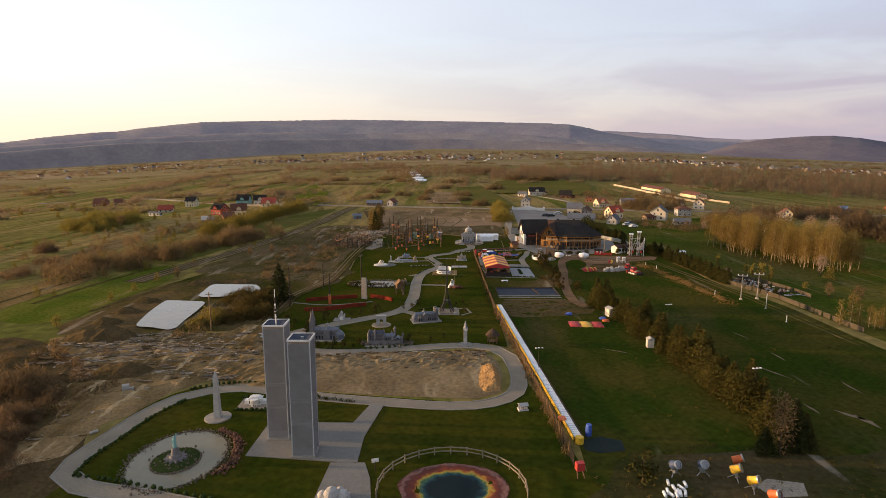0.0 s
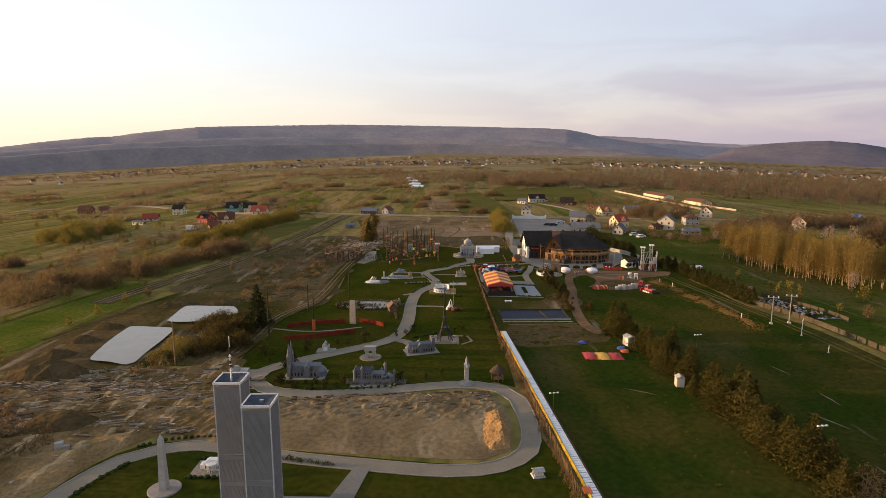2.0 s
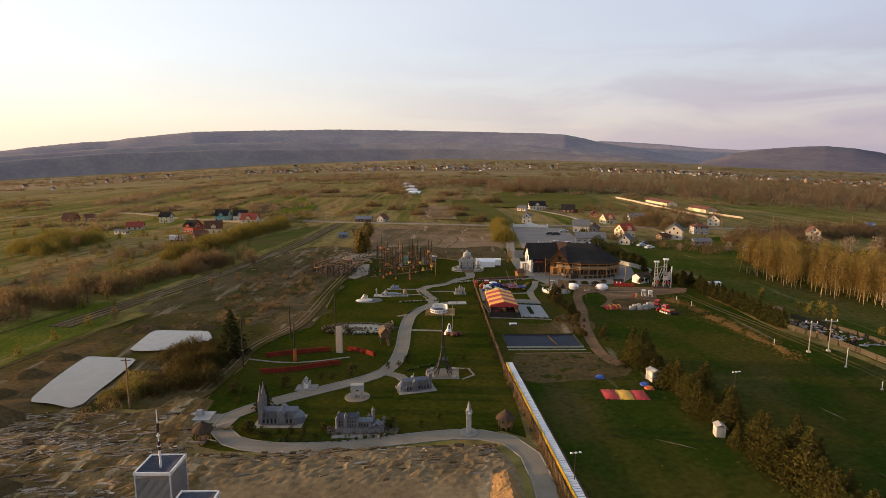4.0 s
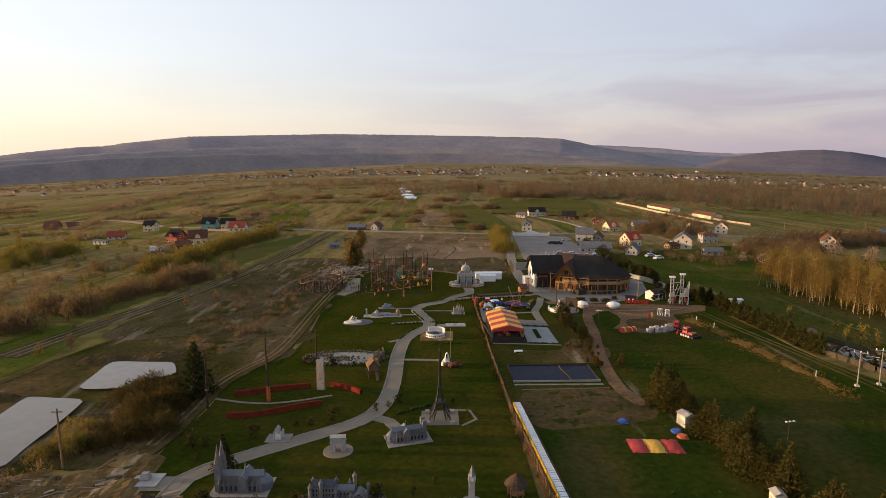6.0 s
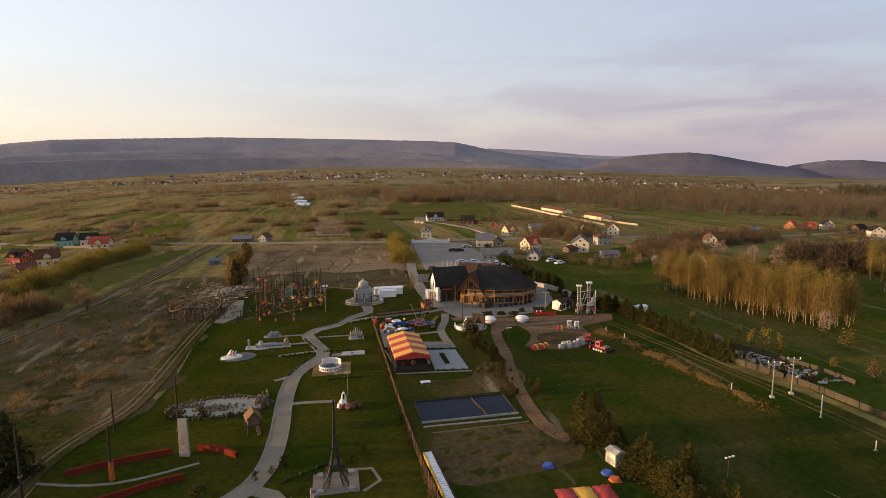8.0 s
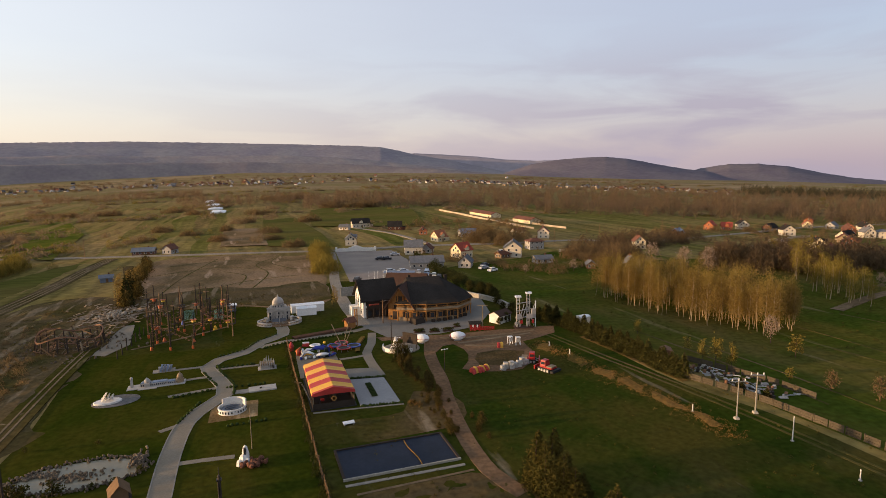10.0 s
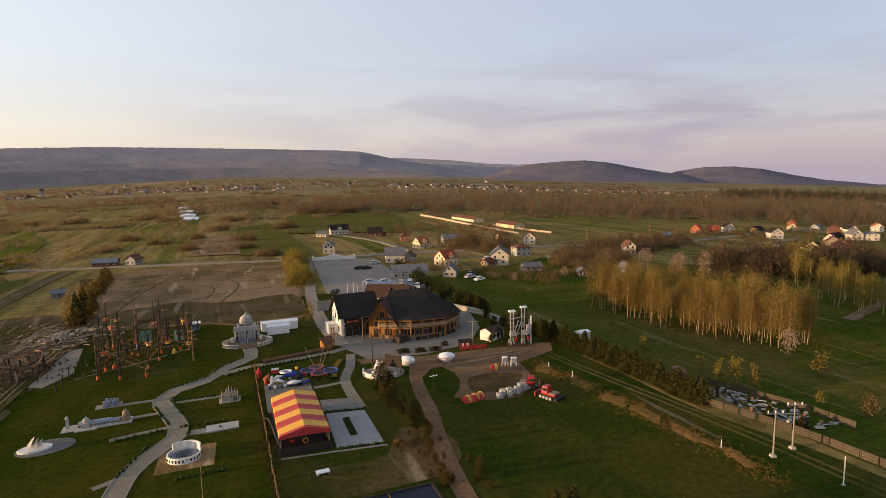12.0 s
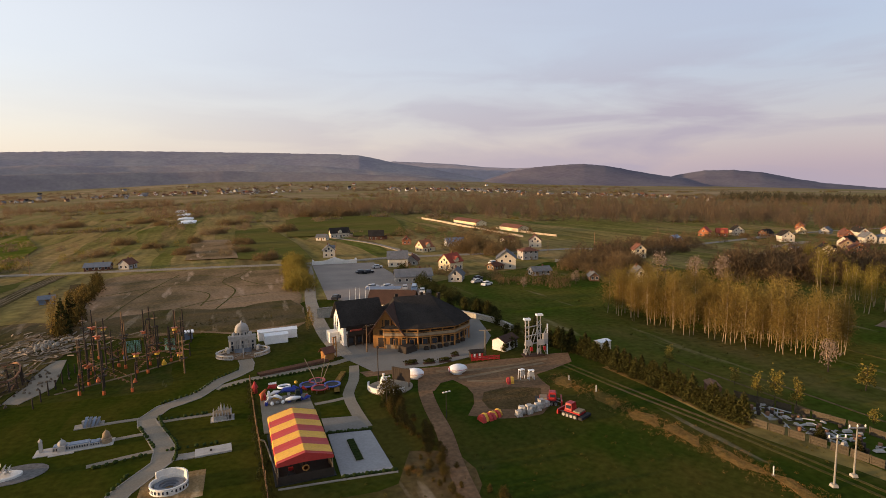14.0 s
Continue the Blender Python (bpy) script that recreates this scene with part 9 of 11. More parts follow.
def egg_pod(x, y, turn):
    t = thing("egg_pod", "white egg-shaped pod with a red stripe", "pod", (x, y), turn, "egg pods")
    t.scale = (0.95, 0.95, 0.85) if turn < 70 else (0.9, 1.05, 0.85)
    bm = bmesh.new()
    prof = [(0.0, -1.7), (0.5, -1.55), (0.95, -1.0), (1.12, -0.2), (1.08, 0.6), (0.75, 1.35), (0.35, 1.7), (0.0, 1.8)]
    spin(bm, 0, 0, prof, 20)
    b = part("shell", bm, M["whiteplastic"], t, smooth=True)
    b.matrix_basis = pose(0, 0, 1.15, 90, 0, 0)
    for side in (-1, 1):
        bm = bmesh.new()
        for p, q in zip(prof[1:-1], prof[2:-1]):
            beam(bm, (side * (p[0] + 0.005), 0, p[1]), (side * (q[0] + 0.005), 0, q[1]), 0.05, 0.16)
        part("stripe", bm, M["red"], b, "red stripe")
    w = part("window", spin(bmesh.new(), 0, 0, [(0.62, -1.5), (0.56, -1.56), (0, -1.62)], 16), M["red"], b, "red end cap")
    part("stand", box(bmesh.new(), 0, 0, 0, 1.2, 1.6, 0.35, top=0.7), M["steel"], t)


egg_pod(39.2, 186.6, 65)
egg_pod(47.2, 185.6, 82)
t = thing("lamp_mast", "thin dark lamp mast beside the terrace", "mast", (32.6, 187.6), 0)
part("pole", spin(bmesh.new(), 0, 0, [(0.1, 0), (0.07, 6.5), (0.0, 6.6)], 8), M["dark"], t)
part("lamp_head", box(bmesh.new(), 0, -0.2, 6.3, 0.3, 0.7, 0.25), M["dark"], t)
t = thing("white_bench", "small white slab bench on the grass above the basin", "bench", (17.2, 151.4), 4)
part("seat", box(bmesh.new(), 0, 0, 0.3, 1.7, 0.9, 0.12), M["whiteplastic"], t)
for x in (-0.7, 0.7):
    part("leg", box(bmesh.new(), x, 0, 0, 0.15, 0.7, 0.3), M["stone"], t)

t = thing("thrill_ride", "tall white steel tower ride with seats and lattice arms", "fairground ride", (65.6, 189.6), -10)
for x, h in ((-1.6, 7.6), (-0.9, 7.9), (0.9, 8.6), (1.6, 8.4)):
    part("column", beam(bmesh.new(), (x, 0, 0.2), (x, 0.3, h), 0.24, None, 8), M["stone"], t)
for z in (2.2, 4.0, 5.8):
    part("cross_beam", beam(bmesh.new(), (-1.8, 0.1, z), (1.8, 0.1, z + 0.5), 0.16), M["steel"], t)
for x0, x1 in ((-1.6, 0.2), (0.9, 2.8), (-0.9, 0.9), (2.6, 0.9)):
    part("brace", beam(bmesh.new(), (x0, -0.2, 0.2), (x1, 0.1, 5.6), 0.14), M["steel"], t)
for x in (-1.3, 1.3):
    part("cap", box(bmesh.new(), x, 0.2, 7.4 if x < 0 else 8.2, 1.4, 0.9, 0.35), M["whiteplastic"], t)
    part("gondola", box(bmesh.new(), x, -0.7, 2.4, 1.5, 0.7, 1.0, top=0.8), M["grey"], t)
part("side_mast", beam(bmesh.new(), (3.0, 0, 0), (3.0, 0, 6.4), 0.2), M["whiteplastic"], t)
part("counter_arm", box(bmesh.new(), 2.4, -0.4, 2.4, 1.0, 0.5, 2.2), M["grey"], t)
part("deck", box(bmesh.new(), 0, 0, 0, 4.4, 2.2, 0.2), M["oldtile"], t)
for i in range(7):
    z = 0.6 + i * 0.95
    for x in (-1.6, 0.9):
        part("lattice_bar", beam(bmesh.new(), (x, 0.1 + 0.04 * z, z), (x + 0.7, 0.1 + 0.04 * z, z + 0.9), 0.08), M["steel"], t)
        part("lattice_bar", beam(bmesh.new(), (x + 0.7, 0.1 + 0.04 * z, z), (x, 0.1 + 0.04 * z, z + 0.9), 0.08), M["steel"], t)
for k in range(4):
    part("seat", box(bmesh.new(), -2.1 + k * 1.4, -0.9, 0.9 + 0.35 * (k % 2), 0.5, 0.45, 0.8, top=0.8), M["red"] if k % 2 else M["grey"], t)
sg = thing("ride_hut", "low white hut with dark round emblems and brown roof", "hut", (62.6, 196.4), 28)
part("wall_shell", gable_walls(bmesh.new(), 0, 0, 0, 4.6, 3.2, 2.1, 0.8), M["white"], sg)
part("roof", gable(bmesh.new(), 0, 0, 2.1, 4.6, 3.2, 0.8, 0.3, 0.1), M["oldtile"], sg, "brown sheet roof")
part("door", box(bmesh.new(), 1.7, -1.63, 0, 0.8, 0.05, 1.8), M["dark"], sg)
for x in (-1.3, 0.1):
    o = part("emblem", spin(bmesh.new(), 0, 0, [(0.55, 0), (0.55, 0.03), (0.35, 0.03), (0.35, 0)], 16), M["dark"], sg)
    o.matrix_basis = pose(x, -1.62, 1.15, 90, 0, 0)
t = thing("lamp_mast", "wooden lamp mast with a crossbar", "mast", (56.4, 193.0), -20)
part("pole", spin(bmesh.new(), 0, 0, [(0.14, 0), (0.1, 5.6)], 8), M["paleswood"], t)
part("crossbar", box(bmesh.new(), 0, 0, 5.4, 2.4, 0.12, 0.14), M["paleswood"], t)
for i in range(5):
    t = thing("red_barrier", "low red slatted barrier along the fairground yard", "barrier", (53.0 + i * 1.15, 190.9 - 0.22 * i), -11, "red barriers")
    for z in (0.2, 0.5, 0.8):
        part("slat", box(bmesh.new(), 0, 0, z, 1.1, 0.06, 0.2), M["red"], t)
    for x in (-0.5, 0.5):
        part("post", box(bmesh.new(), x, 0.06, 0, 0.08, 0.08, 1.05), M["red"], t)
t = thing("ticket_stall", "small dark stall with a pale striped front", "stall", (54.2, 192.6), -11)
part("body", box(bmesh.new(), 0, 0, 0, 2.6, 1.5, 1.5), M["dark"], t)
part("roof", gable(bmesh.new(), 0, 0, 1.5, 2.6, 1.5, 0.35, 0.2, 0.08), M["shingle"], t)
for i in range(5):
    part("front_board", box(bmesh.new(), -1.05 + i * 0.52, -0.79, 0.3, 0.36, 0.05, 0.9), M["whiteplastic"] if i % 2 else M["red"], t)
for x, y, w in ((41.0, 194.2, 2.6), (44.4, 193.4, 2.4), (47.6, 193.0, 2.4), (50.8, 195.6, 1.6)):
    t = thing("planted_bed", "low stone-edged bed of dark shrubs on the forecourt", "flower bed", (x, y), -6, "forecourt beds")
    part("edging", box(bmesh.new(), 0, 0, 0, w, 0.9, 0.25), M["oldtile"], t)
    v, q = sprays(crown_points(int(130 * w), 0.75, 1.0, 0.0, int(x * 10)), 0.3, 0.3, seed=int(x), up=0.3)
    o = mesh_np("shrub", v, q, M["hedgeconifer"], t)
    o.matrix_basis = pose(0, 0, 0.2) @ Matrix.Diagonal((w * 0.5, 0.42, 1, 1))


def snowcat(x, y, turn):
    t = thing("snow_groomer", "red tracked snow groomer with front blade parked on grass", "snow groomer", (x, y), turn, "parked snow groomers")
    t.scale = (0.8, 0.8, 0.8)
    for s in (-1, 1):
        tr = part("track", box(bmesh.new(), s * 1.15, 0, 0, 0.8, 3.4, 0.85, top=0.92), M["black"], t)
        for k in range(4):
            w = part("wheel", spin(bmesh.new(), 0, 0, [(0.3, -0.06), (0.3, 0.06)], 10), M["steel"], tr)
            w.matrix_basis = pose(s * 1.57, -1.2 + k * 0.8, 0.4, 0, 90, 0)
    part("deck", box(bmesh.new(), 0, 0.3, 0.75, 2.2, 3.3, 0.35), M["red"], t)
    part("bed", box(bmesh.new(), 0, 1.2, 1.1, 2.0, 1.4, 0.25), M["paleswood"], t)
    c = part("cab", box(bmesh.new(), 0, -0.6, 1.1, 1.9, 1.5, 1.35, top=0.82), M["red"], t)
    part("windscreen", box(bmesh.new(), 0, -1.34, 1.5, 1.5, 0.06, 0.65), M["glass"], c)
    for s in (-1, 1):
        part("side_window", box(bmesh.new(), s * 0.93, -0.6, 1.5, 0.06, 1.0, 0.6), M["glass"], c)
    part("blade", box(bmesh.new(), 0, -2.4, 0.15, 3.6, 0.25, 0.95), M["red"], t)
    for s in (-1, 1):
        part("blade_arm", beam(bmesh.new(), (s * 0.7, -1.3, 0.8), (s * 0.8, -2.3, 0.5), 0.16), M["steel"], t)
    part("tiller", box(bmesh.new(), 0, 2.4, 0.2, 3.4, 0.8, 0.5), M["black"], t)


snowcat(55.6, 167.2, 60)
snowcat(56.4, 161.6, 205)
r = np.random.default_rng(4)
for i in range(7):
    t = thing("covered_machine", "grey machine wrapped in plastic sheeting", "machine", (48.6 + i * 0.95, 164.6 + 0.25 * i + r.normal() * 0.2), r.uniform(-20, 20), "row of wrapped machines")
    bm = box(bmesh.new(), 0, 0, 0.1, 0.95, 1.0, 0.85 + 0.25 * (i % 3), top=0.85)
    bmesh.ops.subdivide_edges(bm, edges=bm.edges[:], cuts=3, use_grid_fill=True)
    for v in bm.verts:
        v.co += Vector((noise.noise(v.co * 3 + Vector((i * 5, 0, 0))), noise.noise(v.co * 3 + Vector((0, i * 5, 0))), 0)) * 0.16
    part("cover", bm, M["stone"], t)
    part("skid", box(bmesh.new(), 0, 0, 0, 0.9, 0.9, 0.12), M["steel"], t)
for i, (x, y, turn, k) in enumerate(((43.0, 165.2, 10, 1.0), (44.8, 165.6, 25, 0.9), (54.0, 177.6, -20, 1.0))):
    t = thing("play_arch", "red and yellow inflatable arch cushion lying in the yard", "play cushion", (x, y), turn, "play cushions")
    for n_, c in enumerate(("redpvc", "yellowpvc", "redpvc", "yellowpvc") if i < 2 else ("redpvc", "yellowpvc")):
        bm = bmesh.new()
        w = 0.62 * k
        prof = [(-0.9, 0.0), (-0.8, 0.45), (-0.4, 0.9), (0.0, 1.05), (0.4, 0.9), (0.8, 0.45), (0.95, 0.0)]
        rows = [[bm.verts.new((u, py * k * sc, pz * k * sc)) for py, pz in prof] for u, sc in ((0, 0.94), (w / 2, 1.04), (w, 0.94))]
        for a, b in zip(rows, rows[1:]):
            for q in range(6):
                bm.faces.new((a[q], a[q + 1], b[q + 1], b[q]))
        bm.faces.new(rows[0])
        bm.faces.new(rows[-1][::-1])
        bmesh.ops.recalc_face_normals(bm, faces=bm.faces)
        o = part("cushion", bm, M[c], t, smooth=False)
        o.matrix_basis = pose(n_ * w * 1.02 - 0.6, 0.25 * (n_ % 2), 0)
for x, y, turn in ((56.8, 178.6, 15), (58.2, 177.6, -10)):
    t = thing("timing_stand", "white metal stand with a square board in the yard", "stand", (x, y), turn, "white stands")
    for px in (-0.5, 0.5):
        for py in (-0.35, 0.35):
            part("leg", beam(bmesh.new(), (px, py, 0), (px * 0.8, py * 0.7, 1.7), 0.1), M["whiteplastic"], t)
    part("board", box(bmesh.new(), 0, -0.32, 0.7, 0.95, 0.06, 0.85), M["stone"], t)
    part("top_shelf", box(bmesh.new(), 0, 0, 1.7, 1.0, 0.7, 0.1), M["whiteplastic"], t)

# ---- the lodge and its neighbour ----


def windows_on(t, rows, w, h, material=None, frame_mat=None, name="window"):
    """Windows as parts: each row is a pose; a pane with a frame as its sub-part."""
    pane = fr = None
    for m in rows:
        if pane is None:
            pane = part(name, box(bmesh.new(), 0, 0, 0, w, 0.06, h), material or M["glass"], t)
            pane.matrix_basis = m
            bm = bmesh.new()
            for x, z, a, b in ((0, -0.06, w + 0.2, 0.1), (0, h - 0.04, w + 0.2, 0.1), (-w / 2 - 0.05, 0, 0.1, h), (w / 2 + 0.05, 0, 0.1, h)):
                box(bm, x, -0.02, z, a, 0.1, b)
            fr = part("window_frame", bm, frame_mat or M["white"], pane)
        else:
            p = again(pane, name, t, m)
            again(fr, "window_frame", p, pose(0, 0, 0))


t = thing("lodge", "large dark-roofed timber lodge with open galleries and a log gable", "building", (46.4, 213.5), 0)
bm = bmesh.new()
# many-sided hall under a broad hipped roof
foot = [(-7.4, -7.2), (-1.0, -10.2), (7.0, -10.6), (12.0, -6.6), (13.0, 2.0), (9.0, 9.0), (-5.0, 9.5), (-8.0, 3.0)]


def prism(pts, z0, z1, scale=1.0, shift=(0, 0)):
    b = bmesh.new()
    lo = [b.verts.new((x, y, z0)) for x, y in pts]
    up = [b.verts.new((x * scale + shift[0], y * scale + shift[1], z1)) for x, y in pts]
    for i in range(len(pts)):
        j = (i + 1) % len(pts)
        b.faces.new((lo[i], lo[j], up[j], up[i]))
    b.faces.new(up)
    b.faces.new(lo[::-1])
    return b


# ground floor and inner hall are dark for the shade behind the posts
part("ground_floor", prism([(x * 0.93, y * 0.93) for x, y in foot], 0, 2.7, 1.0), M["dark"], t, "timber ground floor darkened for the shade behind the posts")
for i in range(len(foot)):
    a, b = Vector((*foot[i], 0)), Vector((*foot[(i + 1) % len(foot)], 0))
    part("plinth", beam(bmesh.new(), a * 0.985 + Vector((0, 0, 0.45)), b * 0.985 + Vector((0, 0, 0.45)), 0.12, 0.9), M["sandstone"], t, "beige stone plinth")
part("inner_hall", prism([(x * 0.86, y * 0.86) for x, y in foot], 2.7, 4.8), M["dark"], t)
part("gallery_floor", prism([(x * 1.05, y * 1.05) for x, y in foot], 2.6, 2.85), M["timber"], t)
eave = [(x * 1.08, y * 1.08) for x, y in foot]
bm = bmesh.new()
lo = [bm.verts.new((x, y, 4.55)) for x, y in eave]
md = [bm.verts.new((x * 0.62 + 0.9, y * 0.62, 7.1)) for x, y in eave]
ra, rb = bm.verts.new((-3.2, 0.6, 9.5)), bm.verts.new((5.6, -0.2, 9.5))
n = len(eave)
for i in range(n):
    j = (i + 1) % n
    bm.faces.new((lo[i], lo[j], md[j], md[i]))
top = [ra if x < 2 else rb for x, y in eave]
for i in range(n):
    j = (i + 1) % n
    f = [md[i], md[j]] + ([top[j]] if top[i] == top[j] else [top[j], top[i]])
    bm.faces.new(f)
bm.faces.new(lo[::-1])
part("roof", bm, M["shingle"], t, "charcoal shingle roof")
for i in range(n):
    a, b = Vector((*eave[i], 4.5)), Vector((*eave[(i + 1) % n], 4.5))
    part("eave_beam", beam(bmesh.new(), a * 0.97, b * 0.97, 0.2, 0.22), M["timber"], t)
    k = max(int((b - a).length / 2.2), 1)
    for q in range(k):
        p = (a + (b - a) * q / k) * 0.95
        part("gallery_post", beam(bmesh.new(), (p.x, p.y, 0), (p.x, p.y, 4.7), 0.26), M["timber"], t, "honey-coloured log post")
    part("balustrade", beam(bmesh.new(), (a.x * 0.965, a.y * 0.965, 3.75), (b.x * 0.965, b.y * 0.965, 3.75), 0.1, 0.12), M["timber"], t)
    part("balustrade_panel", beam(bmesh.new(), (a.x * 0.965, a.y * 0.965, 3.25), (b.x * 0.965, b.y * 0.965, 3.25), 0.06, 0.6), M["sandstone"], t, "pale balustrade panel")
# the log gable at the near left corner
gx, gy, gt = -6.6, -7.0, 62
c_, s_ = math.cos(radians(gt)), math.sin(radians(gt))
part("gable_wing", gable_walls(bmesh.new(), gx + 1.6, gy + 3.4, 0, 7.5, 6.4, 4.2, 4.4, gt), M["timber"], t, "honey-coloured log wing")
# brown instead of charcoal puts the sun on this slope into its colour
part("gable_roof", gable(bmesh.new(), gx + 1.6, gy + 3.4, 4.2, 9.0, 6.4, 4.4, 0.9, 0.25, gt), M["oldtile"], t, "shingle gable roof, browned for the low sun on its slope")
for k, (u, z) in enumerate(((-1.9, 4.6), (-0.7, 4.6), (0.7, 4.6), (1.9, 4.6))):
    bx = gx + 1.6 - 3.95 * c_ - u * s_
    by = gy + 3.4 - 3.95 * s_ + u * c_
    part("gable_strut", beam(bmesh.new(), (bx, by, 2.9), (bx, by, 4.2 + 4.4 * (1 - abs(u) / 3.2)), 0.28), M["timber"], t)
part("gable_tie", beam(bmesh.new(), (gx + 1.6 - 3.98 * c_ + 2.8 * s_, gy + 3.4 - 3.98 * s_ - 2.8 * c_, 4.2), (gx + 1.6 - 3.98 * c_ - 2.8 * s_, gy + 3.4 - 3.98 * s_ + 2.8 * c_, 4.2), 0.3), M["timber"], t)
part("outer_stair", box(bmesh.new(), -3.6, -11.0, 0, 3.2, 2.6, 1.4, 25, top=0.8), M["dark"], t)
# dark sheets on the solid gable stand in for shaded openings
for u, z, w, h in ((-1.3, 0.3, 1.6, 2.0), (1.3, 0.3, 1.6, 2.0), (-1.3, 3.0, 1.5, 1.2), (1.3, 3.0, 1.5, 1.2), (0, 4.9, 2.2, 1.3)):
    part("gable_opening", box(bmesh.new(), gx + 1.6 - 3.76 * c_ - u * s_, gy + 3.4 - 3.76 * s_ + u * c_, z, 0.08, w, h, gt), M["dark"], t, "dark panel standing for the shade in a log gable opening")
for i in range(7):
    part("outer_table", box(bmesh.new(), 0.4 + i * 1.6, -11.6 + 0.08 * i * i, 0, 0.9, 0.7, 0.75), M["dark"], t)
windows_on(t, [pose(0.6 + i * 2.1, -10.32 - 0.05 * i, 0.9) for i in range(4)] + [pose(8.4 + i * 1.4, -9.4 + i * 1.15, 0.9, 0, 0, 38) for i in range(3)], 1.1, 1.3, frame_mat=M["timber"])
windows_on(t, [pose(-5.4 + i * 1.6, -8.28 - i * 0.75, 0.8, 0, 0, -25) for i in range(3)], 0.9, 1.4, frame_mat=M["timber"])
for x, y in ((-1.5, 4.0), (4.5, 3.2), (8.0, 1.0)):
    part("chimney", box(bmesh.new(), x, y, 7.6, 0.7, 0.7, 1.8), M["dark"], t)

t = thing("half_timbered_house", "white two-storey house with dark timber balcony and black roof", "house", (35.3, 216.2), 4)
part("wall_shell", gable_walls(bmesh.new(), 0, 0, 0, 9.0, 8.5, 5.0, 4.0), M["white"], t)
part("roof", gable(bmesh.new(), 0, 0, 5.0, 9.0, 8.5, 4.0, 0.7, 0.3), M["shingle"], t, "charcoal shingle roof")
part("upper_cladding", box(bmesh.new(), 0.3, -4.32, 3.3, 8.4, 0.14, 1.7), M["dark"], t)
part("balcony", box(bmesh.new(), 0.3, -4.8, 2.5, 8.4, 1.3, 0.2), M["dark"], t)
part("balcony_front", box(bmesh.new(), 0.3, -5.4, 2.7, 8.4, 0.1, 0.85), M["dark"], t)
part("dark_ground_floor", box(bmesh.new(), 0.3, -4.32, 0.05, 8.2, 0.2, 2.45), M["dark"], t)
for i in range(6):
    part("balcony_post", box(bmesh.new(), -3.8 + i * 1.64, -5.4, 0, 0.2, 0.2, 2.5), M["dark"], t)
sgn = part("sign_board", box(bmesh.new(), 1.8, -4.42, 3.9, 3.4, 0.1, 0.9), M["dark"], t, "dark sign board with white lettering bars")
for i in range(6):
    part("lettering", box(bmesh.new(), 0.5 + i * 0.5, -4.48, 4.12, 0.3, 0.04, 0.46), M["white"], sgn)
part("flower_box", box(bmesh.new(), -2.0, -5.5, 3.55, 2.6, 0.3, 0.3), M["redtile"], t, "red flowers along the balcony")
for s in (-1.4, 0.6, 2.4):
    part("timber_brace", box(bmesh.new(), -4.53, s, 0.2, 0.08, 0.2, 5.2), M["dark"], t)
windows_on(t, [pose(-3.0 + i * 2.2, -4.44, 0.6) for i in range(4)], 1.1, 1.3, frame_mat=M["dark"])
windows_on(t, [pose(-4.52, -1.8 + i * 2.6, z, 0, 0, 90) for i in range(2) for z in (0.9, 3.4, 5.8)][:5], 0.8, 1.1, frame_mat=M["dark"])
part("side_annex", box(bmesh.new(), -5.6, 1.0, 0, 2.2, 3.2, 2.4), M["white"], t)

t = thing("kitchen_annex", "low building with brown pitched roof behind the lodge", "building", (50.5, 240), -30)
part("wall_shell", gable_walls(bmesh.new(), 0, 0, 0, 12, 7, 3.0, 2.6), M["white"], t)
part("roof", gable(bmesh.new(), 0, 0, 3.0, 12, 7, 2.6, 0.6, 0.25), M["oldtile"], t)
windows_on(t, [pose(-4 + i * 2.6, -3.54, 1.0) for i in range(4)], 1.0, 1.2)
t = thing("retaining_wall", "long pale concrete wall behind the lodge", "wall", (38.0, 240), 2)
part("wall", box(bmesh.new(), 0, 0, 0, 17, 0.5, 2.6), M["concrete"], t)
part("coping", box(bmesh.new(), 0, 0, 2.6, 17.2, 0.7, 0.15), M["kerb"], t)
strip("ramp_wall", [(60, 236), (66, 226), (70, 216), (70.6, 208)], 0.8, M["concrete"], "pale concrete ramp wall beside the lodge", 1.3, category="wall")
t = thing("bike_shelter", "long low shelter with dark blue-grey roof", "shelter", (53.5, 262), -20)
part("roof", box(bmesh.new(), 0, 0, 2.2, 11, 4.0, 0.18), M["bluemetal"], t)
for x in (-5, -2.5, 0, 2.5, 5):
    part("post", box(bmesh.new(), x, -1.8, 0, 0.14, 0.14, 2.2), M["steel"], t)
    part("post", box(bmesh.new(), x, 1.8, 0, 0.14, 0.14, 2.2), M["steel"], t)
for i in range(5):
    t = thing("flagpole", "thin white flagpole at the edge of the car park", "flagpole", (41.5 + i * 1.6 + 0.3 * (i % 2), 256 + 0.3 * i), 0, "car park flagpoles")
    part("pole", spin(bmesh.new(), 0, 0, [(0.07, 0), (0.04, 4.2)], 6), M["whiteplastic"], t)
t = thing("entrance_gate", "pale curved entrance gate wall of the car park", "gate", (51.5, 336.5), -7)
bm = bmesh.new()
outline = [(-9, 0), (9, 0)] + [(9 - 0.75 * i, 1.6 + 1.3 * math.exp(-((9 - 0.75 * i) / 2.6) ** 2)) for i in range(25)]
bm.faces.new([bm.verts.new((x, -0.25, z)) for x, z in outline])
ext = bmesh.ops.extrude_face_region(bm, geom=bm.faces[:])
bmesh.ops.translate(bm, verts=[v for v in ext["geom"] if isinstance(v, bmesh.types.BMVert)], vec=(0, 0.5, 0))
bmesh.ops.recalc_face_normals(bm, faces=bm.faces)
part("wall", bm, M["white"], t)
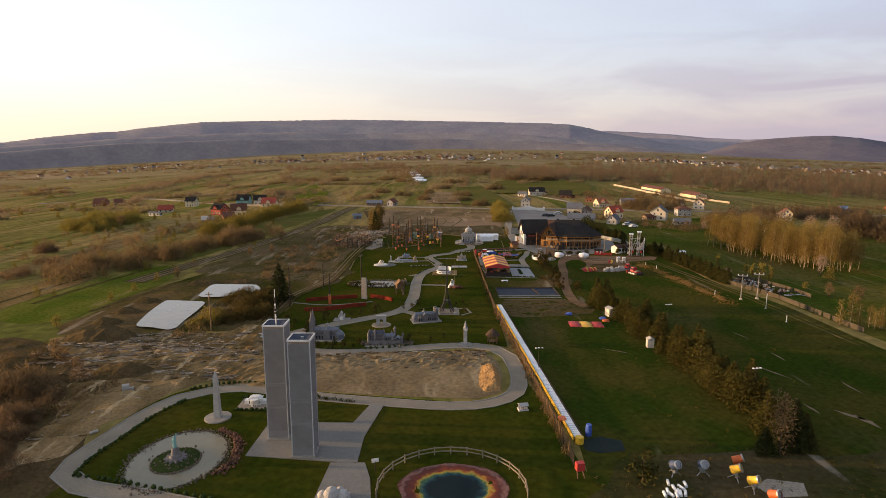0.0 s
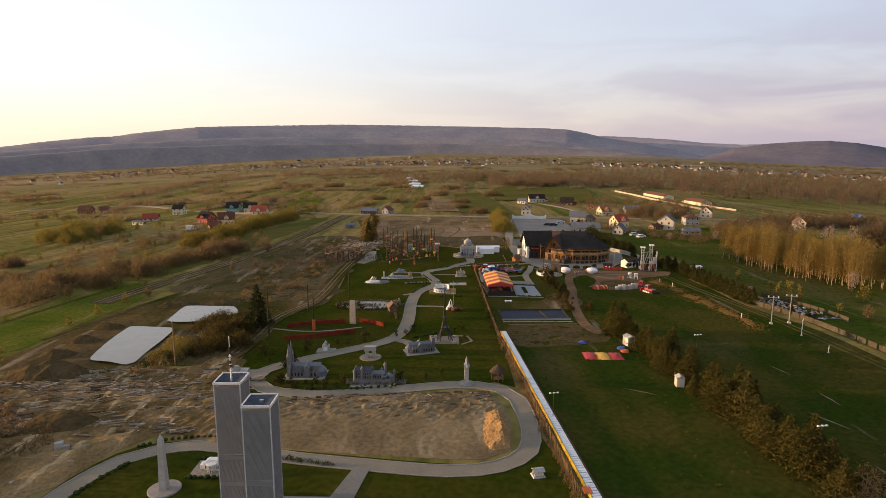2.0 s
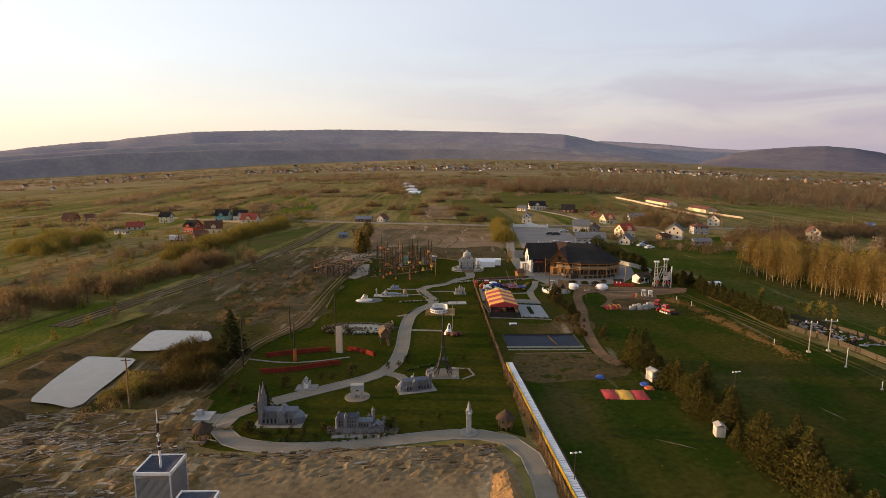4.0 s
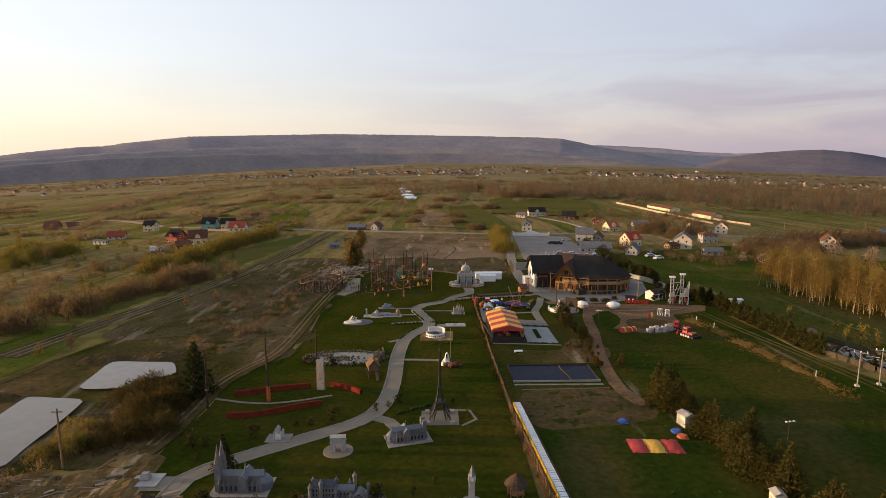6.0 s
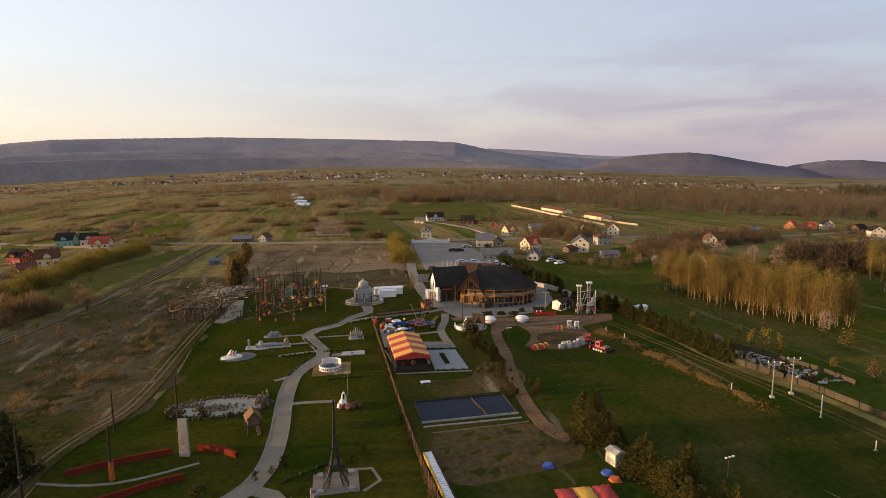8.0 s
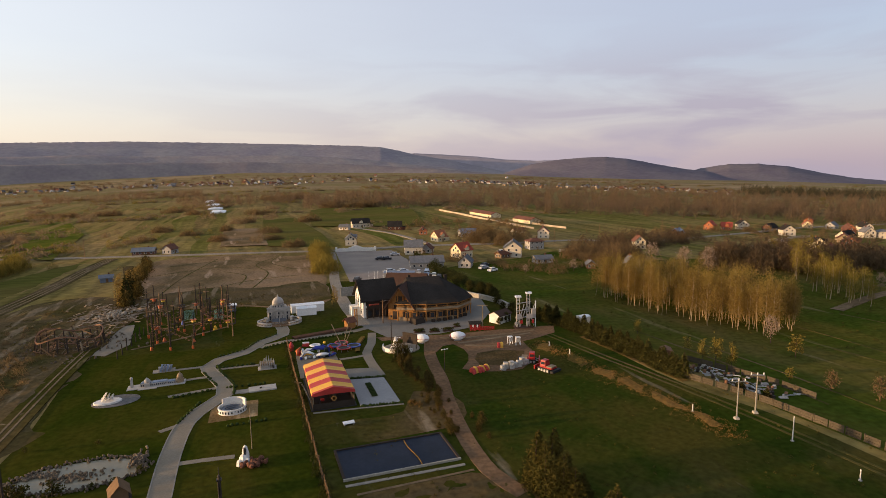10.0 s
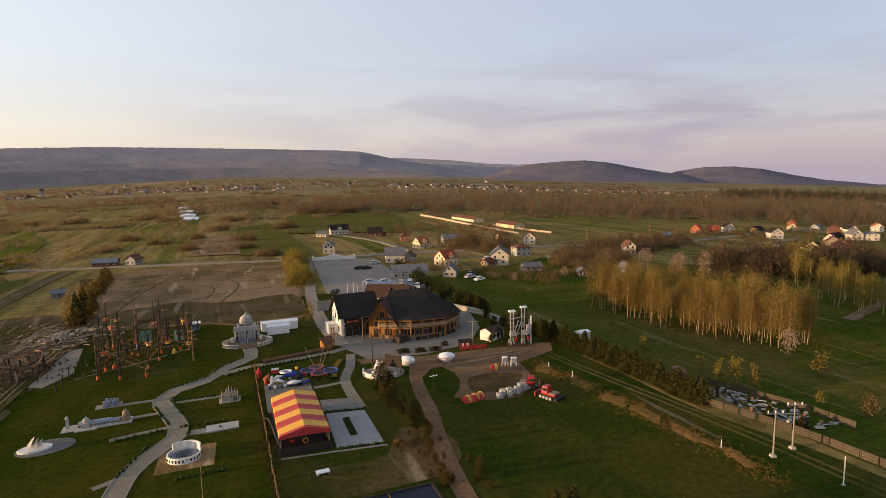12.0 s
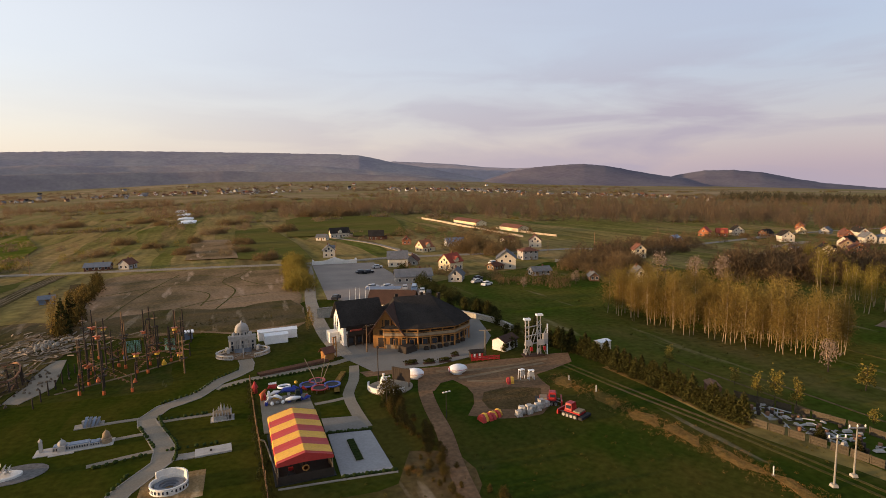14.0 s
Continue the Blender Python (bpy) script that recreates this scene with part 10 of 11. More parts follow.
for x in (-9.2, 9.2):
    part("pillar", box(bmesh.new(), x, 0, 0, 0.8, 0.8, 2.2), M["white"], t)


def car(x, y, turn, paint, label, van=False):
    t = thing("van" if van else "car", label, "van" if van else "car", (x, y, 0.06), turn, "parked cars")
    L, Wd, h = (5.2, 1.95, 1.25) if van else (4.3, 1.75, 0.75)
    part("body", box(bmesh.new(), 0, 0, 0.3, L, Wd, h - 0.1, top=0.96), paint, t)
    cab = part("cabin", box(bmesh.new(), -0.2, 0, h + 0.18, L * (0.78 if van else 0.56), Wd * 0.9, 0.75 if van else 0.6, top=0.8), paint, t)
    part("glazing", box(bmesh.new(), -0.2, 0, h + 0.26, L * (0.785 if van else 0.565), Wd * 0.905, 0.36, top=0.88), M["glass"], cab)
    for sx in (-1, 1):
        for sy in (-1, 1):
            w = part("wheel", spin(bmesh.new(), 0, 0, [(0.32, -0.1), (0.34, 0), (0.32, 0.1)], 12), M["black"], t)
            w.matrix_basis = pose(sx * L * 0.31, sy * Wd * 0.46, 0.32, 90, 0, 0)
    for sy in (-1, 1):
        part("headlight", box(bmesh.new(), L / 2 - 0.02, sy * Wd * 0.35, 0.62, 0.06, 0.3, 0.16), M["whiteplastic"], t)


SILVER = mat("silver_car_paint", (0.5, 0.5, 0.52), None, 1, 5, 0.3, 0.4, bump=0)
DARKP = mat("dark_car_paint", (0.03, 0.03, 0.035), None, 1, 5, 0.3, 0.2, bump=0)
PALEB = mat("pale_blue_car_paint", (0.35, 0.45, 0.6), None, 1, 5, 0.3, 0.3, bump=0)
car(53.0, 274, 5, SILVER, "silver car parked on the paving")
car(57.6, 272, 8, SILVER, "silver car parked on the paving")
car(64.4, 264, 70, PALEB, "pale blue parked van", True)
car(62.5, 268, 72, SILVER, "silver car parked on the paving")
car(65.8, 260, 70, M["white"], "white car parked on the grass")
car(66.5, 256, 68, DARKP, "black car parked on the paving")
car(56.4, 306, 0, DARKP, "black car parked on the paving")
car(59.0, 305, 10, DARKP, "black car parked on the paving")
car(65.4, 316, -8, SILVER, "silver car parked on the paving")
car(38.6, 262, 60, DARKP, "black car parked on the paving")
car(113, 305, 10, M["white"], "white car parked on the grass")
car(117, 303, 20, SILVER, "silver car parked on the paving")
car(88.5, 268, 20, SILVER, "grey car parked in a yard")
car(89.5, 262, 25, M["white"], "white car parked on the grass")
car(91.0, 273, 25, DARKP, "dark car parked in a yard")

# ---- houses ----


def house(x, y, turn, w, d, h, rise, wall, roof, label, dormer=False, hip=0.0, annex=0.0, storeys=2):
    """A house: walls with gables, overhanging roof, windows, door, chimney."""
    wall = "housewall" if wall == "white" else wall
    t = thing("house", label, "house", (x, y, -0.15), turn, "village houses")
    t.scale = (0.8, 0.8, 0.8)
    if hip:
        part("wall_shell", box(bmesh.new(), 0, 0, 0, w, d, h), M[wall], t)
    else:
        part("wall_shell", gable_walls(bmesh.new(), 0, 0, 0, w, d, h, rise), M[wall], t)
    rf = part("roof", gable(bmesh.new(), 0, 0, h, w, d, rise, 0.55, 0.22, hip=hip), M[roof], t)
    part("chimney", box(bmesh.new(), w * 0.2, d * 0.08, h + rise * 0.5, 0.6, 0.6, rise * 0.5 + 0.9), M["tile"], rf)
    rows = []
    for s in range(storeys):
        z = 1.0 + 2.7 * s
        if z + 1.2 > h + (rise * 0.3 if not hip else 0):
            break
        for i in range(max(int(w / 2.8), 2)):
            u = -w / 2 + (i + 0.5) * w / max(int(w / 2.8), 2)
            if z + 1.2 < h:
                rows += [pose(u, -d / 2 - 0.01, z), pose(u, d / 2 + 0.01, z)]
        for v in (-d * 0.22, d * 0.22):
            rows += [pose(-w / 2 - 0.01, v, z, 0, 0, 90), pose(w / 2 + 0.01, v, z, 0, 0, 90)]
    if not hip and rise > 2.4:
        rows += [pose(-w / 2 - 0.01, 0, h + 0.4, 0, 0, 90), pose(w / 2 + 0.01, 0, h + 0.4, 0, 0, 90)]
    windows_on(t, rows, 1.05, 1.2)
    part("door", box(bmesh.new(), w * 0.05, -d / 2 - 0.03, 0.1, 1.0, 0.08, 2.05), M["wood"], t)
    if dormer:
        dm = part("dormer", gable_walls(bmesh.new(), 0, -d * 0.3, h - 0.2, d * 0.5, 3.0, 1.5, 1.2, 90), M[wall], t)
        part("dormer_roof", gable(bmesh.new(), 0, -d * 0.3, h + 1.3, d * 0.55, 3.0, 1.2, 0.3, 0.15, 90), M[roof], dm)
    if annex:
        part("annex", box(bmesh.new(), w / 2 + annex / 2, 0, 0, annex, d * 0.7, 2.6), M[wall], t)
        part("annex_roof", box(bmesh.new(), w / 2 + annex / 2, 0, 2.6, annex + 0.4, d * 0.7 + 0.4, 0.25), M[roof], t)
    return t


HOUSES = [
    (76, 456, 0, 15, 9, 4.2, 3.6, "white", "shingle", "white villa with arched windows and dark roof", True, 0, 3),
    (63, 442, -30, 8, 6, 2.8, 2.0, "white", "greyroof", "white garage annex with grey roof", False, 0, 0),
    (53.5, 362, 80, 8, 7, 4.4, 3.2, "white", "greyroof", "white house with steep grey roof", True, 0, 0),
    (94, 430, -15, 11, 7, 3.4, 3.8, "tile", "shingle", "dark brown barn with black roof", False, 0, 3),
    (103, 396, 75, 6, 6, 3.2, 2.6, "brick", "tile", "small brown brick house", False, 0, 0),
    (101, 360, 20, 8, 8, 3.6, 3.8, "cream", "orangetile", "cream house with bright orange tiled roof", True, 0, 3),
    (124, 376, -5, 12, 8, 3.2, 2.4, "grey", "bluemetal", "long shed with pale blue metal roof", False, 0, 0),
    (75, 319, -12, 10, 8, 4.6, 3.4, "white", "greyroof", "white house with grey fibre roof", False, 0, 0),
    (82, 320, 60, 7, 6, 2.8, 2.4, "grey", "tile", "low house with brown roof", False, 0, 0),
    (69.5, 281, -10, 16, 8, 3.2, 2.6, "grey", "greyroof", "long old barn with mossy grey roof", False, 0, 0),
    (91.5, 300, 25, 9, 8, 4.6, 3.6, "cream", "redtile", "house with bright red tiled roof", True, 0, 0),
    (84.2, 276, 60, 9, 6, 3.0, 2.8, "grey", "greyroof", "grey cottage with a steep roof", False, 0, 0),
    (113.6, 294.5, 62, 10.5, 9.5, 5.6, 3.6, "white", "greyroof", "white gabled house with dark roof", False, 0, 0),
    (107.5, 292, 20, 7, 5, 2.4, 1.4, "wood", "tile", "brown lean-to shed beside a house", False, 0, 0),
    (134, 313, -5, 9, 8, 5.2, 1.4, "grey", "tile", "grey cube house with low hipped roof", False, 4.0, 0),
    (161, 353, 60, 8, 8, 4.8, 3.4, "white", "tile", "white house with brown roof", False, 0, 2),
    (158, 379, 10, 9, 6, 2.6, 1.8, "white", "tile", "white garage with brown roof", False, 0, 0),
    (117, 274, -4, 9, 6, 2.4, 1.6, "grey", "greyroof", "low grey shed with flat roof", False, 0, 0),
    (182, 297, 70, 6, 6.5, 5.0, 3.0, "cream", "tile", "tall unfinished cream house", False, 0, 0),
    (140, 247, 64, 8.5, 6.5, 3.4, 3.6, "cream", "greyroof", "old cream cottage with grey roof", False, 0, 0),
    (128, 256, 64, 7, 4, 2.4, 1.6, "rust", "greyroof", "tumbledown reddish shed beside a cottage", False, 0, 0),
    (240, 337, 20, 7, 7, 3.2, 3.2, "tile", "bluemetal", "dark red house with blue-grey roof", True, 0, 0),
    (299, 373, 30, 9, 8, 3.6, 4.0, "brick", "redtile", "orange house with bright red roof", False, 0, 4),
    (310, 370, -40, 8, 8, 3.4, 3.2, "brick", "redtile", "house with red tiled roof", True, 0, 0),
    (329, 375, 60, 9, 9, 4.6, 3.4, "white", "shingle", "white house with dark roof", False, 0, 0),
    (340, 362, 5, 9, 8, 3.0, 3.0, "tile", "shingle", "dark brown house with black roof", False, 0, 0),
    (317, 330, 62, 9, 9, 4.8, 3.4, "white", "shingle", "white gabled house with dark roof", False, 0, 0),
    (251, 276, 40, 10, 7, 3.0, 2.6, "white", "greyroof", "low white house with grey roof", True, 0, 3),
    (260, 266, 50, 9, 8, 4.6, 3.4, "cream", "shingle", "cream house with dark roof", True, 0, 0),
    (245, 247, 60, 10, 8, 3.4, 3.6, "brick", "tile", "unfinished orange brick house with roof", False, 0, 3),
    (326, 300, 10, 12, 8, 3.4, 3.6, "white", "shingle", "house with large dark roof", False, 0, 0),
    (282, 266, 40, 10, 9, 4.6, 3.0, "brick", "tile", "orange rendered house with brown roof", True, 0, 0),
    (358, 310, 60, 9, 8, 4.8, 3.6, "white", "greyroof", "white gabled house with grey roof", False, 0, 0),
    (366, 306, 50, 10, 9, 5.4, 1.4, "white", "greyroof", "white cube house with low roof", False, 4.0, 0),
    (387, 342, 50, 9, 8, 4.2, 3.4, "brick", "tile", "orange brick house with brown roof", False, 0, 0),
    (420, 355, 60, 9, 8, 4.8, 3.6, "white", "shingle", "white house with dark roof", False, 0, 0),
    (300, 250, 50, 9, 8, 4.6, 3.2, "white", "shingle", "white house with dark roof", False, 0, 0),
    (410, 300, 30, 10, 8, 4.4, 3.2, "cream", "redtile", "cream house with red roof", False, 0, 0),
    (460, 360, 40, 9, 9, 4.8, 3.0, "white", "orangetile", "white house with orange roof", False, 0, 0),
    (440, 330, 70, 9, 8, 4.6, 3.4, "white", "greyroof", "white house with grey roof", False, 0, 0),
    (480, 330, 20, 9, 8, 4.6, 3.4, "cream", "tile", "cream house with brown roof", False, 0, 0),
    (393, 377, 40, 9, 8, 3.6, 3.2, "cream", "orangetile", "cream house with orange roof", False, 0, 0),
    (410, 371, 20, 10, 8, 3.4, 3.0, "grey", "greyroof", "grey house with grey roof", False, 0, 0),
    (375, 333, 55, 9, 7, 3.6, 3.2, "brick", "tile", "unplastered orange brick house with brown roof", False, 0, 0),
    (414, 349, 60, 9, 8, 4.2, 3.4, "white", "shingle", "white gabled house with dark roof", False, 0, 0),
    (311, 290, 35, 10, 8, 3.2, 3.0, "sandstone", "tile", "beige house with dark brown roof", False, 0, 0),
    (444, 416, 30, 9, 8, 3.6, 3.0, "brick", "orangetile", "small brick house with orange roof", False, 0, 0),
    (-127, 322, -25, 9, 8, 4.4, 3.8, "redtile", "shingle", "red rendered house with dark roof", True, 0, 0),
    (-114, 316, 20, 10, 9, 4.2, 4.0, "cream", "tile", "cream house with brown tiled roof", True, 0, 0),
    (-113, 297, 30, 7, 7, 2.6, 2.2, "brick", "tile", "low brick garage with brown roof", False, 0, 0),
    (-136, 388, 0, 10, 9, 4.6, 4.2, "verdigris", "shingle", "green house with dark steep roof", True, 0, 0),
    (-124, 385, 15, 10, 9, 4.6, 3.6, "white", "shingle", "white house with black roof", True, 0, 0),
    (-113, 370, 0, 11, 9, 3.4, 3.8, "cream", "redtile", "house with dull red tiled roof", True, 0, 0),
    (-163, 320, -15, 9, 3, 2.6, 0.5, "white", "greyroof", "white mobile home on a plot", False, 0, 0),
    (-168, 343, 15, 10, 6, 2.8, 2.8, "white", "redtile", "small white cottage with red roof", False, 0, 0),
    (-171, 386, 0, 8, 8, 5.2, 2.8, "cream", "shingle", "unfinished pale house without plaster", False, 0, 0),
    (-262, 434, 0, 11, 8, 3.6, 4.0, "brick", "tile", "brick house with a dark brown roof", False, 0, 0),
    (-246, 430, 20, 8, 7, 3.2, 3.0, "grey", "tile", "small grey house with brown roof", False, 0, 0),
    (-44, 369, -4, 12, 7, 2.4, 1.8, "tile", "slate", "brown barn with grey-blue slate roof", False, 0, 0),
    (-32.5, 367, 62, 7, 6, 3.2, 2.4, "grey", "tile", "grey house with brown roof", False, 0, 0),
    (-44.7, 296, 10, 5, 4.5, 2.2, 1.0, "bluemetal", "slate", "dull blue sheet-metal shed by the field", False, 0, 0),
]
for row in HOUSES:
    house(*row)
t = thing("grey_lorry", "white box van parked in a farm yard", "van", (-121, 288, 0), 20)
part("box_body", box(bmesh.new(), 0, 0, 0.6, 4.6, 2.1, 2.0), M["white"], t)
part("cab", box(bmesh.new(), 2.9, 0, 0.4, 1.3, 2.0, 1.5, top=0.85), M["grey"], t)
for sx in (-1.5, 1.2, 2.9):
    for sy in (-1, 1):
        w = part("wheel", spin(bmesh.new(), 0, 0, [(0.4, -0.12), (0.4, 0.12)], 10), M["black"], t)
        w.matrix_basis = pose(sx, sy * 0.9, 0.4, 90, 0, 0)

# garden walls and the long yard wall
for pts, lab in (([(182, 601), (182, 540), (181, 480), (181, 402)], "long pale concrete yard wall"), ([(196, 470), (200, 420), (204, 400)], "pale concrete wall"), ([(-132, 374), (-100, 366)], "long white garden wall"), ([(268, 300), (300, 312), (322, 318)], "pale garden wall"), ([(255, 256), (270, 246), (300, 240)], "pale garden wall"), ([(140, 300), (146, 290)], "pale garden wall")):
    strip("yard_wall", pts, 0.4, M["yardwall"], lab, 1.25, 6.0, "wall")
for x, y, L, turn in ((196, 520, 44, 92), (200, 450, 24, 95)):
    t = thing("long_shed", "long low brown-roofed shed behind the yard wall", "shed", (x, y), turn, "yard sheds")
    part("wall_shell", gable_walls(bmesh.new(), 0, 0, 0, L, 9, 2.8, 1.8), M["cream"], t)
    part("roof", gable(bmesh.new(), 0, 0, 2.8, L, 9, 1.8, 0.5, 0.2), M["tile"], t)
for i, y in enumerate((670, 735, 812, 910)):
    t = thing("foil_tunnel", "long white foil greenhouse tunnel on the plain", "greenhouse", (-25.5 - 0.085 * (y - 670), y), 0, "foil tunnels")
    bm = bmesh.new()
    n = 9
    ends = [[bm.verts.new((7.5 * math.cos(math.pi * k / (n - 1)), e, 1.6 * math.sin(math.pi * k / (n - 1)) ** 0.5)) for k in range(n)] for e in (-17, 17)]
    for k in range(n - 1):
        bm.faces.new((ends[0][k], ends[0][k + 1], ends[1][k + 1], ends[1][k]))
    for e in ends:
        bm.faces.new(e)
    part("cover", bm, M["whiteplastic"], t)

# far villages: small simple houses, each its own
proto = []
for wall, roof, lab in (("grey", "shingle", "small grey house with dark roof far off"), ("stone", "greyroof", "small pale house with grey roof far off"), ("sandstone", "tile", "small beige house far off"), ("white", "tile", "small white house with brown roof far off"), ("sandstone", "greyroof", "small beige house with grey roof far off"), ("grey", "tile", "small grey house with brown roof far off")):
    t = thing("far_house", lab, "house", (0, 4400), 0, "far villages")
    part("wall_shell", gable_walls(bmesh.new(), 0, 0, 0, 11, 9, 5, 4), M[wall], t)
    part("roof", gable(bmesh.new(), 0, 0, 5, 11, 9, 4, 0.7, 0.4), M[roof], t)
    proto.append(t)
r = np.random.default_rng(77)
orchard_spots = []
for az0, az1, d0, d1, deep, n in ((-19, -8, 1900, 1850, 90, 46), (-8, 4, 1850, 1780, 110, 64), (-2, 5, 1700, 1700, 60, 14), (15, 21, 1800, 1780, 80, 22), (18, 28, 1800, 1700, 90, 56), (27, 36, 1640, 1500, 90, 30), (34, 46, 1500, 1400, 80, 40), (-31, -25, 2000, 1950, 60, 12), (-38, -20, 1700, 1900, 160, 14), (4, 18, 1900, 1900, 120, 16)):
    for _ in range(n):
        k = r.uniform()
        az, d = az0 + (az1 - az0) * k, d0 + (d1 - d0) * k + r.normal() * deep
        x, y = 3 + d * math.sin(radians(az)), 45 + d * math.cos(radians(az))
        copy_thing(proto[int(r.integers(0, 6))], pose(x, y, terrain(x, y) - 0.3, 0, 0, r.uniform(0, 180)) @ Matrix.Scale(r.uniform(0.5, 0.9), 4))
        u = r.normal(size=2) * (40, 25)
        orchard_spots.append((x + u[0], y + u[1], r.uniform(7, 13), r.uniform(6, 10)))
scatter("village_trees", orchard_spots, T_FAR, M["brownwood"], "bare garden trees among far village houses", "trees")
for i, p in enumerate(proto):
    az = (-14, -8, 6, 25, -3, 12)[i]
    x, y = 3 + 2400 * math.sin(radians(az)), 45 + 2400 * math.cos(radians(az))
    p.matrix_basis = pose(x, y, terrain(x, y) - 0.3, 0, 0, 30 * i)

# ---- rope course ----
r = np.random.default_rng(31)
posts = []
while len(posts) < 46:
    x, y = r.uniform(-22, 0.0), r.uniform(199, 233)
    if x + 0.45 * (y - 200) < -18.5 or (x > -7 and y < 206) or any(math.hypot(x - p[0], y - p[1]) < 1.3 for p in posts):
        continue
    posts.append((x, y, (r.uniform(2.5, 4.5) if len(posts) % 4 == 3 else r.uniform(5.5, 9.8))))
for i, (x, y, h) in enumerate(posts):
    t = thing("rope_course_post", "tall timber rope-course post with orange safety padding" if i % 3 == 0 else "tall dark timber rope-course post", "post", (x, y), r.uniform(0, 90), "rope course posts")
    part("mast", spin(bmesh.new(), 0, 0, [(0.16, 0), (0.12, h), (0, h + 0.05)], 7), M["dark"] if i % 5 else M["wood"], t)
    if i % 3 == 0:
        part("padding", spin(bmesh.new(), 0, 0, [(0.26, 0.0), (0.28, 0.4), (0.24, 0.75)], 7), M["orange"], t, "orange foam padding")
    if h > 5 and i % 5 != 4:
        z = h * r.uniform(0.3, 0.7)
        part("platform", box(bmesh.new(), 0, 0, z, 1.2, 1.2, 0.12), M["orange"] if i % 4 == 1 else M["dark"], t)
        for e in (-0.5, 0.5):
            part("brace", beam(bmesh.new(), (0.1 * e, 0, z - 0.9), (e, 0, z), 0.07), M["dark"], t)
        if i % 4 == 1:
            part("skirt", spin(bmesh.new(), 0, 0, [(0.5, z - 0.5), (0.42, z)], 8), M["yellow"] if i % 8 == 1 else M["orange"], t, "bright foam collar")
    if i % 6 == 2:
        part("top_platform", box(bmesh.new(), 0, 0, h * 0.86, 1.0, 1.0, 0.12), M["wood"], t)
bm, steps = bmesh.new(), bmesh.new()
for i, a in enumerate(posts):
    near = sorted((p for p in posts if p is not a), key=lambda p: math.hypot(a[0] - p[0], a[1] - p[1]))[:2]
    for k, b in enumerate(near):
        za, zb = min(a[2] * 0.5, 4.2), min(b[2] * 0.5, 4.2)
        for up in (0.0, 1.0):
            beam(bm, (a[0], a[1], za + up), (b[0], b[1], zb + up), 0.03, None, 3)
        for e in np.linspace(0.15, 0.85, 6):
            x, y, z = (a[q] + (b[q] - a[q]) * e if q < 2 else za + (zb - za) * e - 0.2 for q in range(3))
            box(steps, x, y, z, 0.5, 0.16, 0.1, math.degrees(math.atan2(b[1] - a[1], b[0] - a[0])) + 90)
tagged(part("safety_ropes", bm, M["rust"]), "taut ropes and cables between the rope course posts", "ropes", kind="stuff")
tagged(part("hanging_steps", steps, M["rust"]), "hanging wooden steps of the rope bridges", "steps", kind="stuff")
for x, y, w, turn in ((-11.4, 224.5, 3.0, 10), (-4.2, 223.0, 2.6, -25)):
    t = thing("climbing_net", "teal climbing net stretched between two posts", "net", (x, y), turn, "climbing nets")
    for e in (-w / 2, w / 2):
        part("post", beam(bmesh.new(), (e, 0, 0), (e, 0, 3.2), 0.18, None, 6), M["dark"], t)
    bm = bmesh.new()
    for k in range(11):
        beam(bm, (-w / 2 + w * k / 10, 0, 0.6), (-w / 2 + w * k / 10, 0, 3.0), 0.05)
        beam(bm, (-w / 2, 0, 0.6 + 0.24 * k), (w / 2, 0, 0.6 + 0.24 * k), 0.05)
    part("netting", bm, M["verdigris"], t)
for i in range(10):
    a = (-22.5 + 0.35 * i, 198 + 3.0 * i)
    t = thing("fence_post", "short dark wooden fence post", "post", a, 0, "rope course fence posts")
    part("stake", spin(bmesh.new(), 0, 0, [(0.12, 0), (0.1, 1.6 + 0.5 * (i % 3)), (0, 1.8 + 0.5 * (i % 3))], 6), M["dark"], t)
for x, y, c, s, lab in ((-15, 208, "orange", 0.7, "orange padded buoy on a rubber foot"), (-4.6, 214, "yellow", 0.8, "yellow padded buoy on a rubber foot"), (-12.6, 222, "blue", 0.7, "blue play buoy on a rubber foot"), (-8.6, 205, "orange", 0.6, "orange padded buoy on a rubber foot")):
    t = thing("play_buoy", lab, "buoy", (x, y), 0, "play buoys")
    part("cone", spin(bmesh.new(), 0, 0, [(s * 0.6, 0), (s * 0.55, s * 0.6), (0.12, s * 1.4), (0, s * 1.5)], 10), M[c], t)
    part("foot", spin(bmesh.new(), 0, 0, [(s * 0.7, 0), (s * 0.7, 0.1)], 10), M["black"], t)
paved("platform_slab", [(-31.5, 226), (-24, 226), (-22, 208), (-25.4, 201), (-28.4, 202.5), (-27, 209)], "pale concrete slab beside the rope course", M["path"])
strip("path_side", [(-19, 219), (-10, 222), (-1, 228)], 0.7, M["soil"], "trodden earth path", 0.06)
strip("path_side", [(-21, 204), (-12, 209), (-2, 216)], 0.7, M["soil"], "trodden earth path", 0.05)

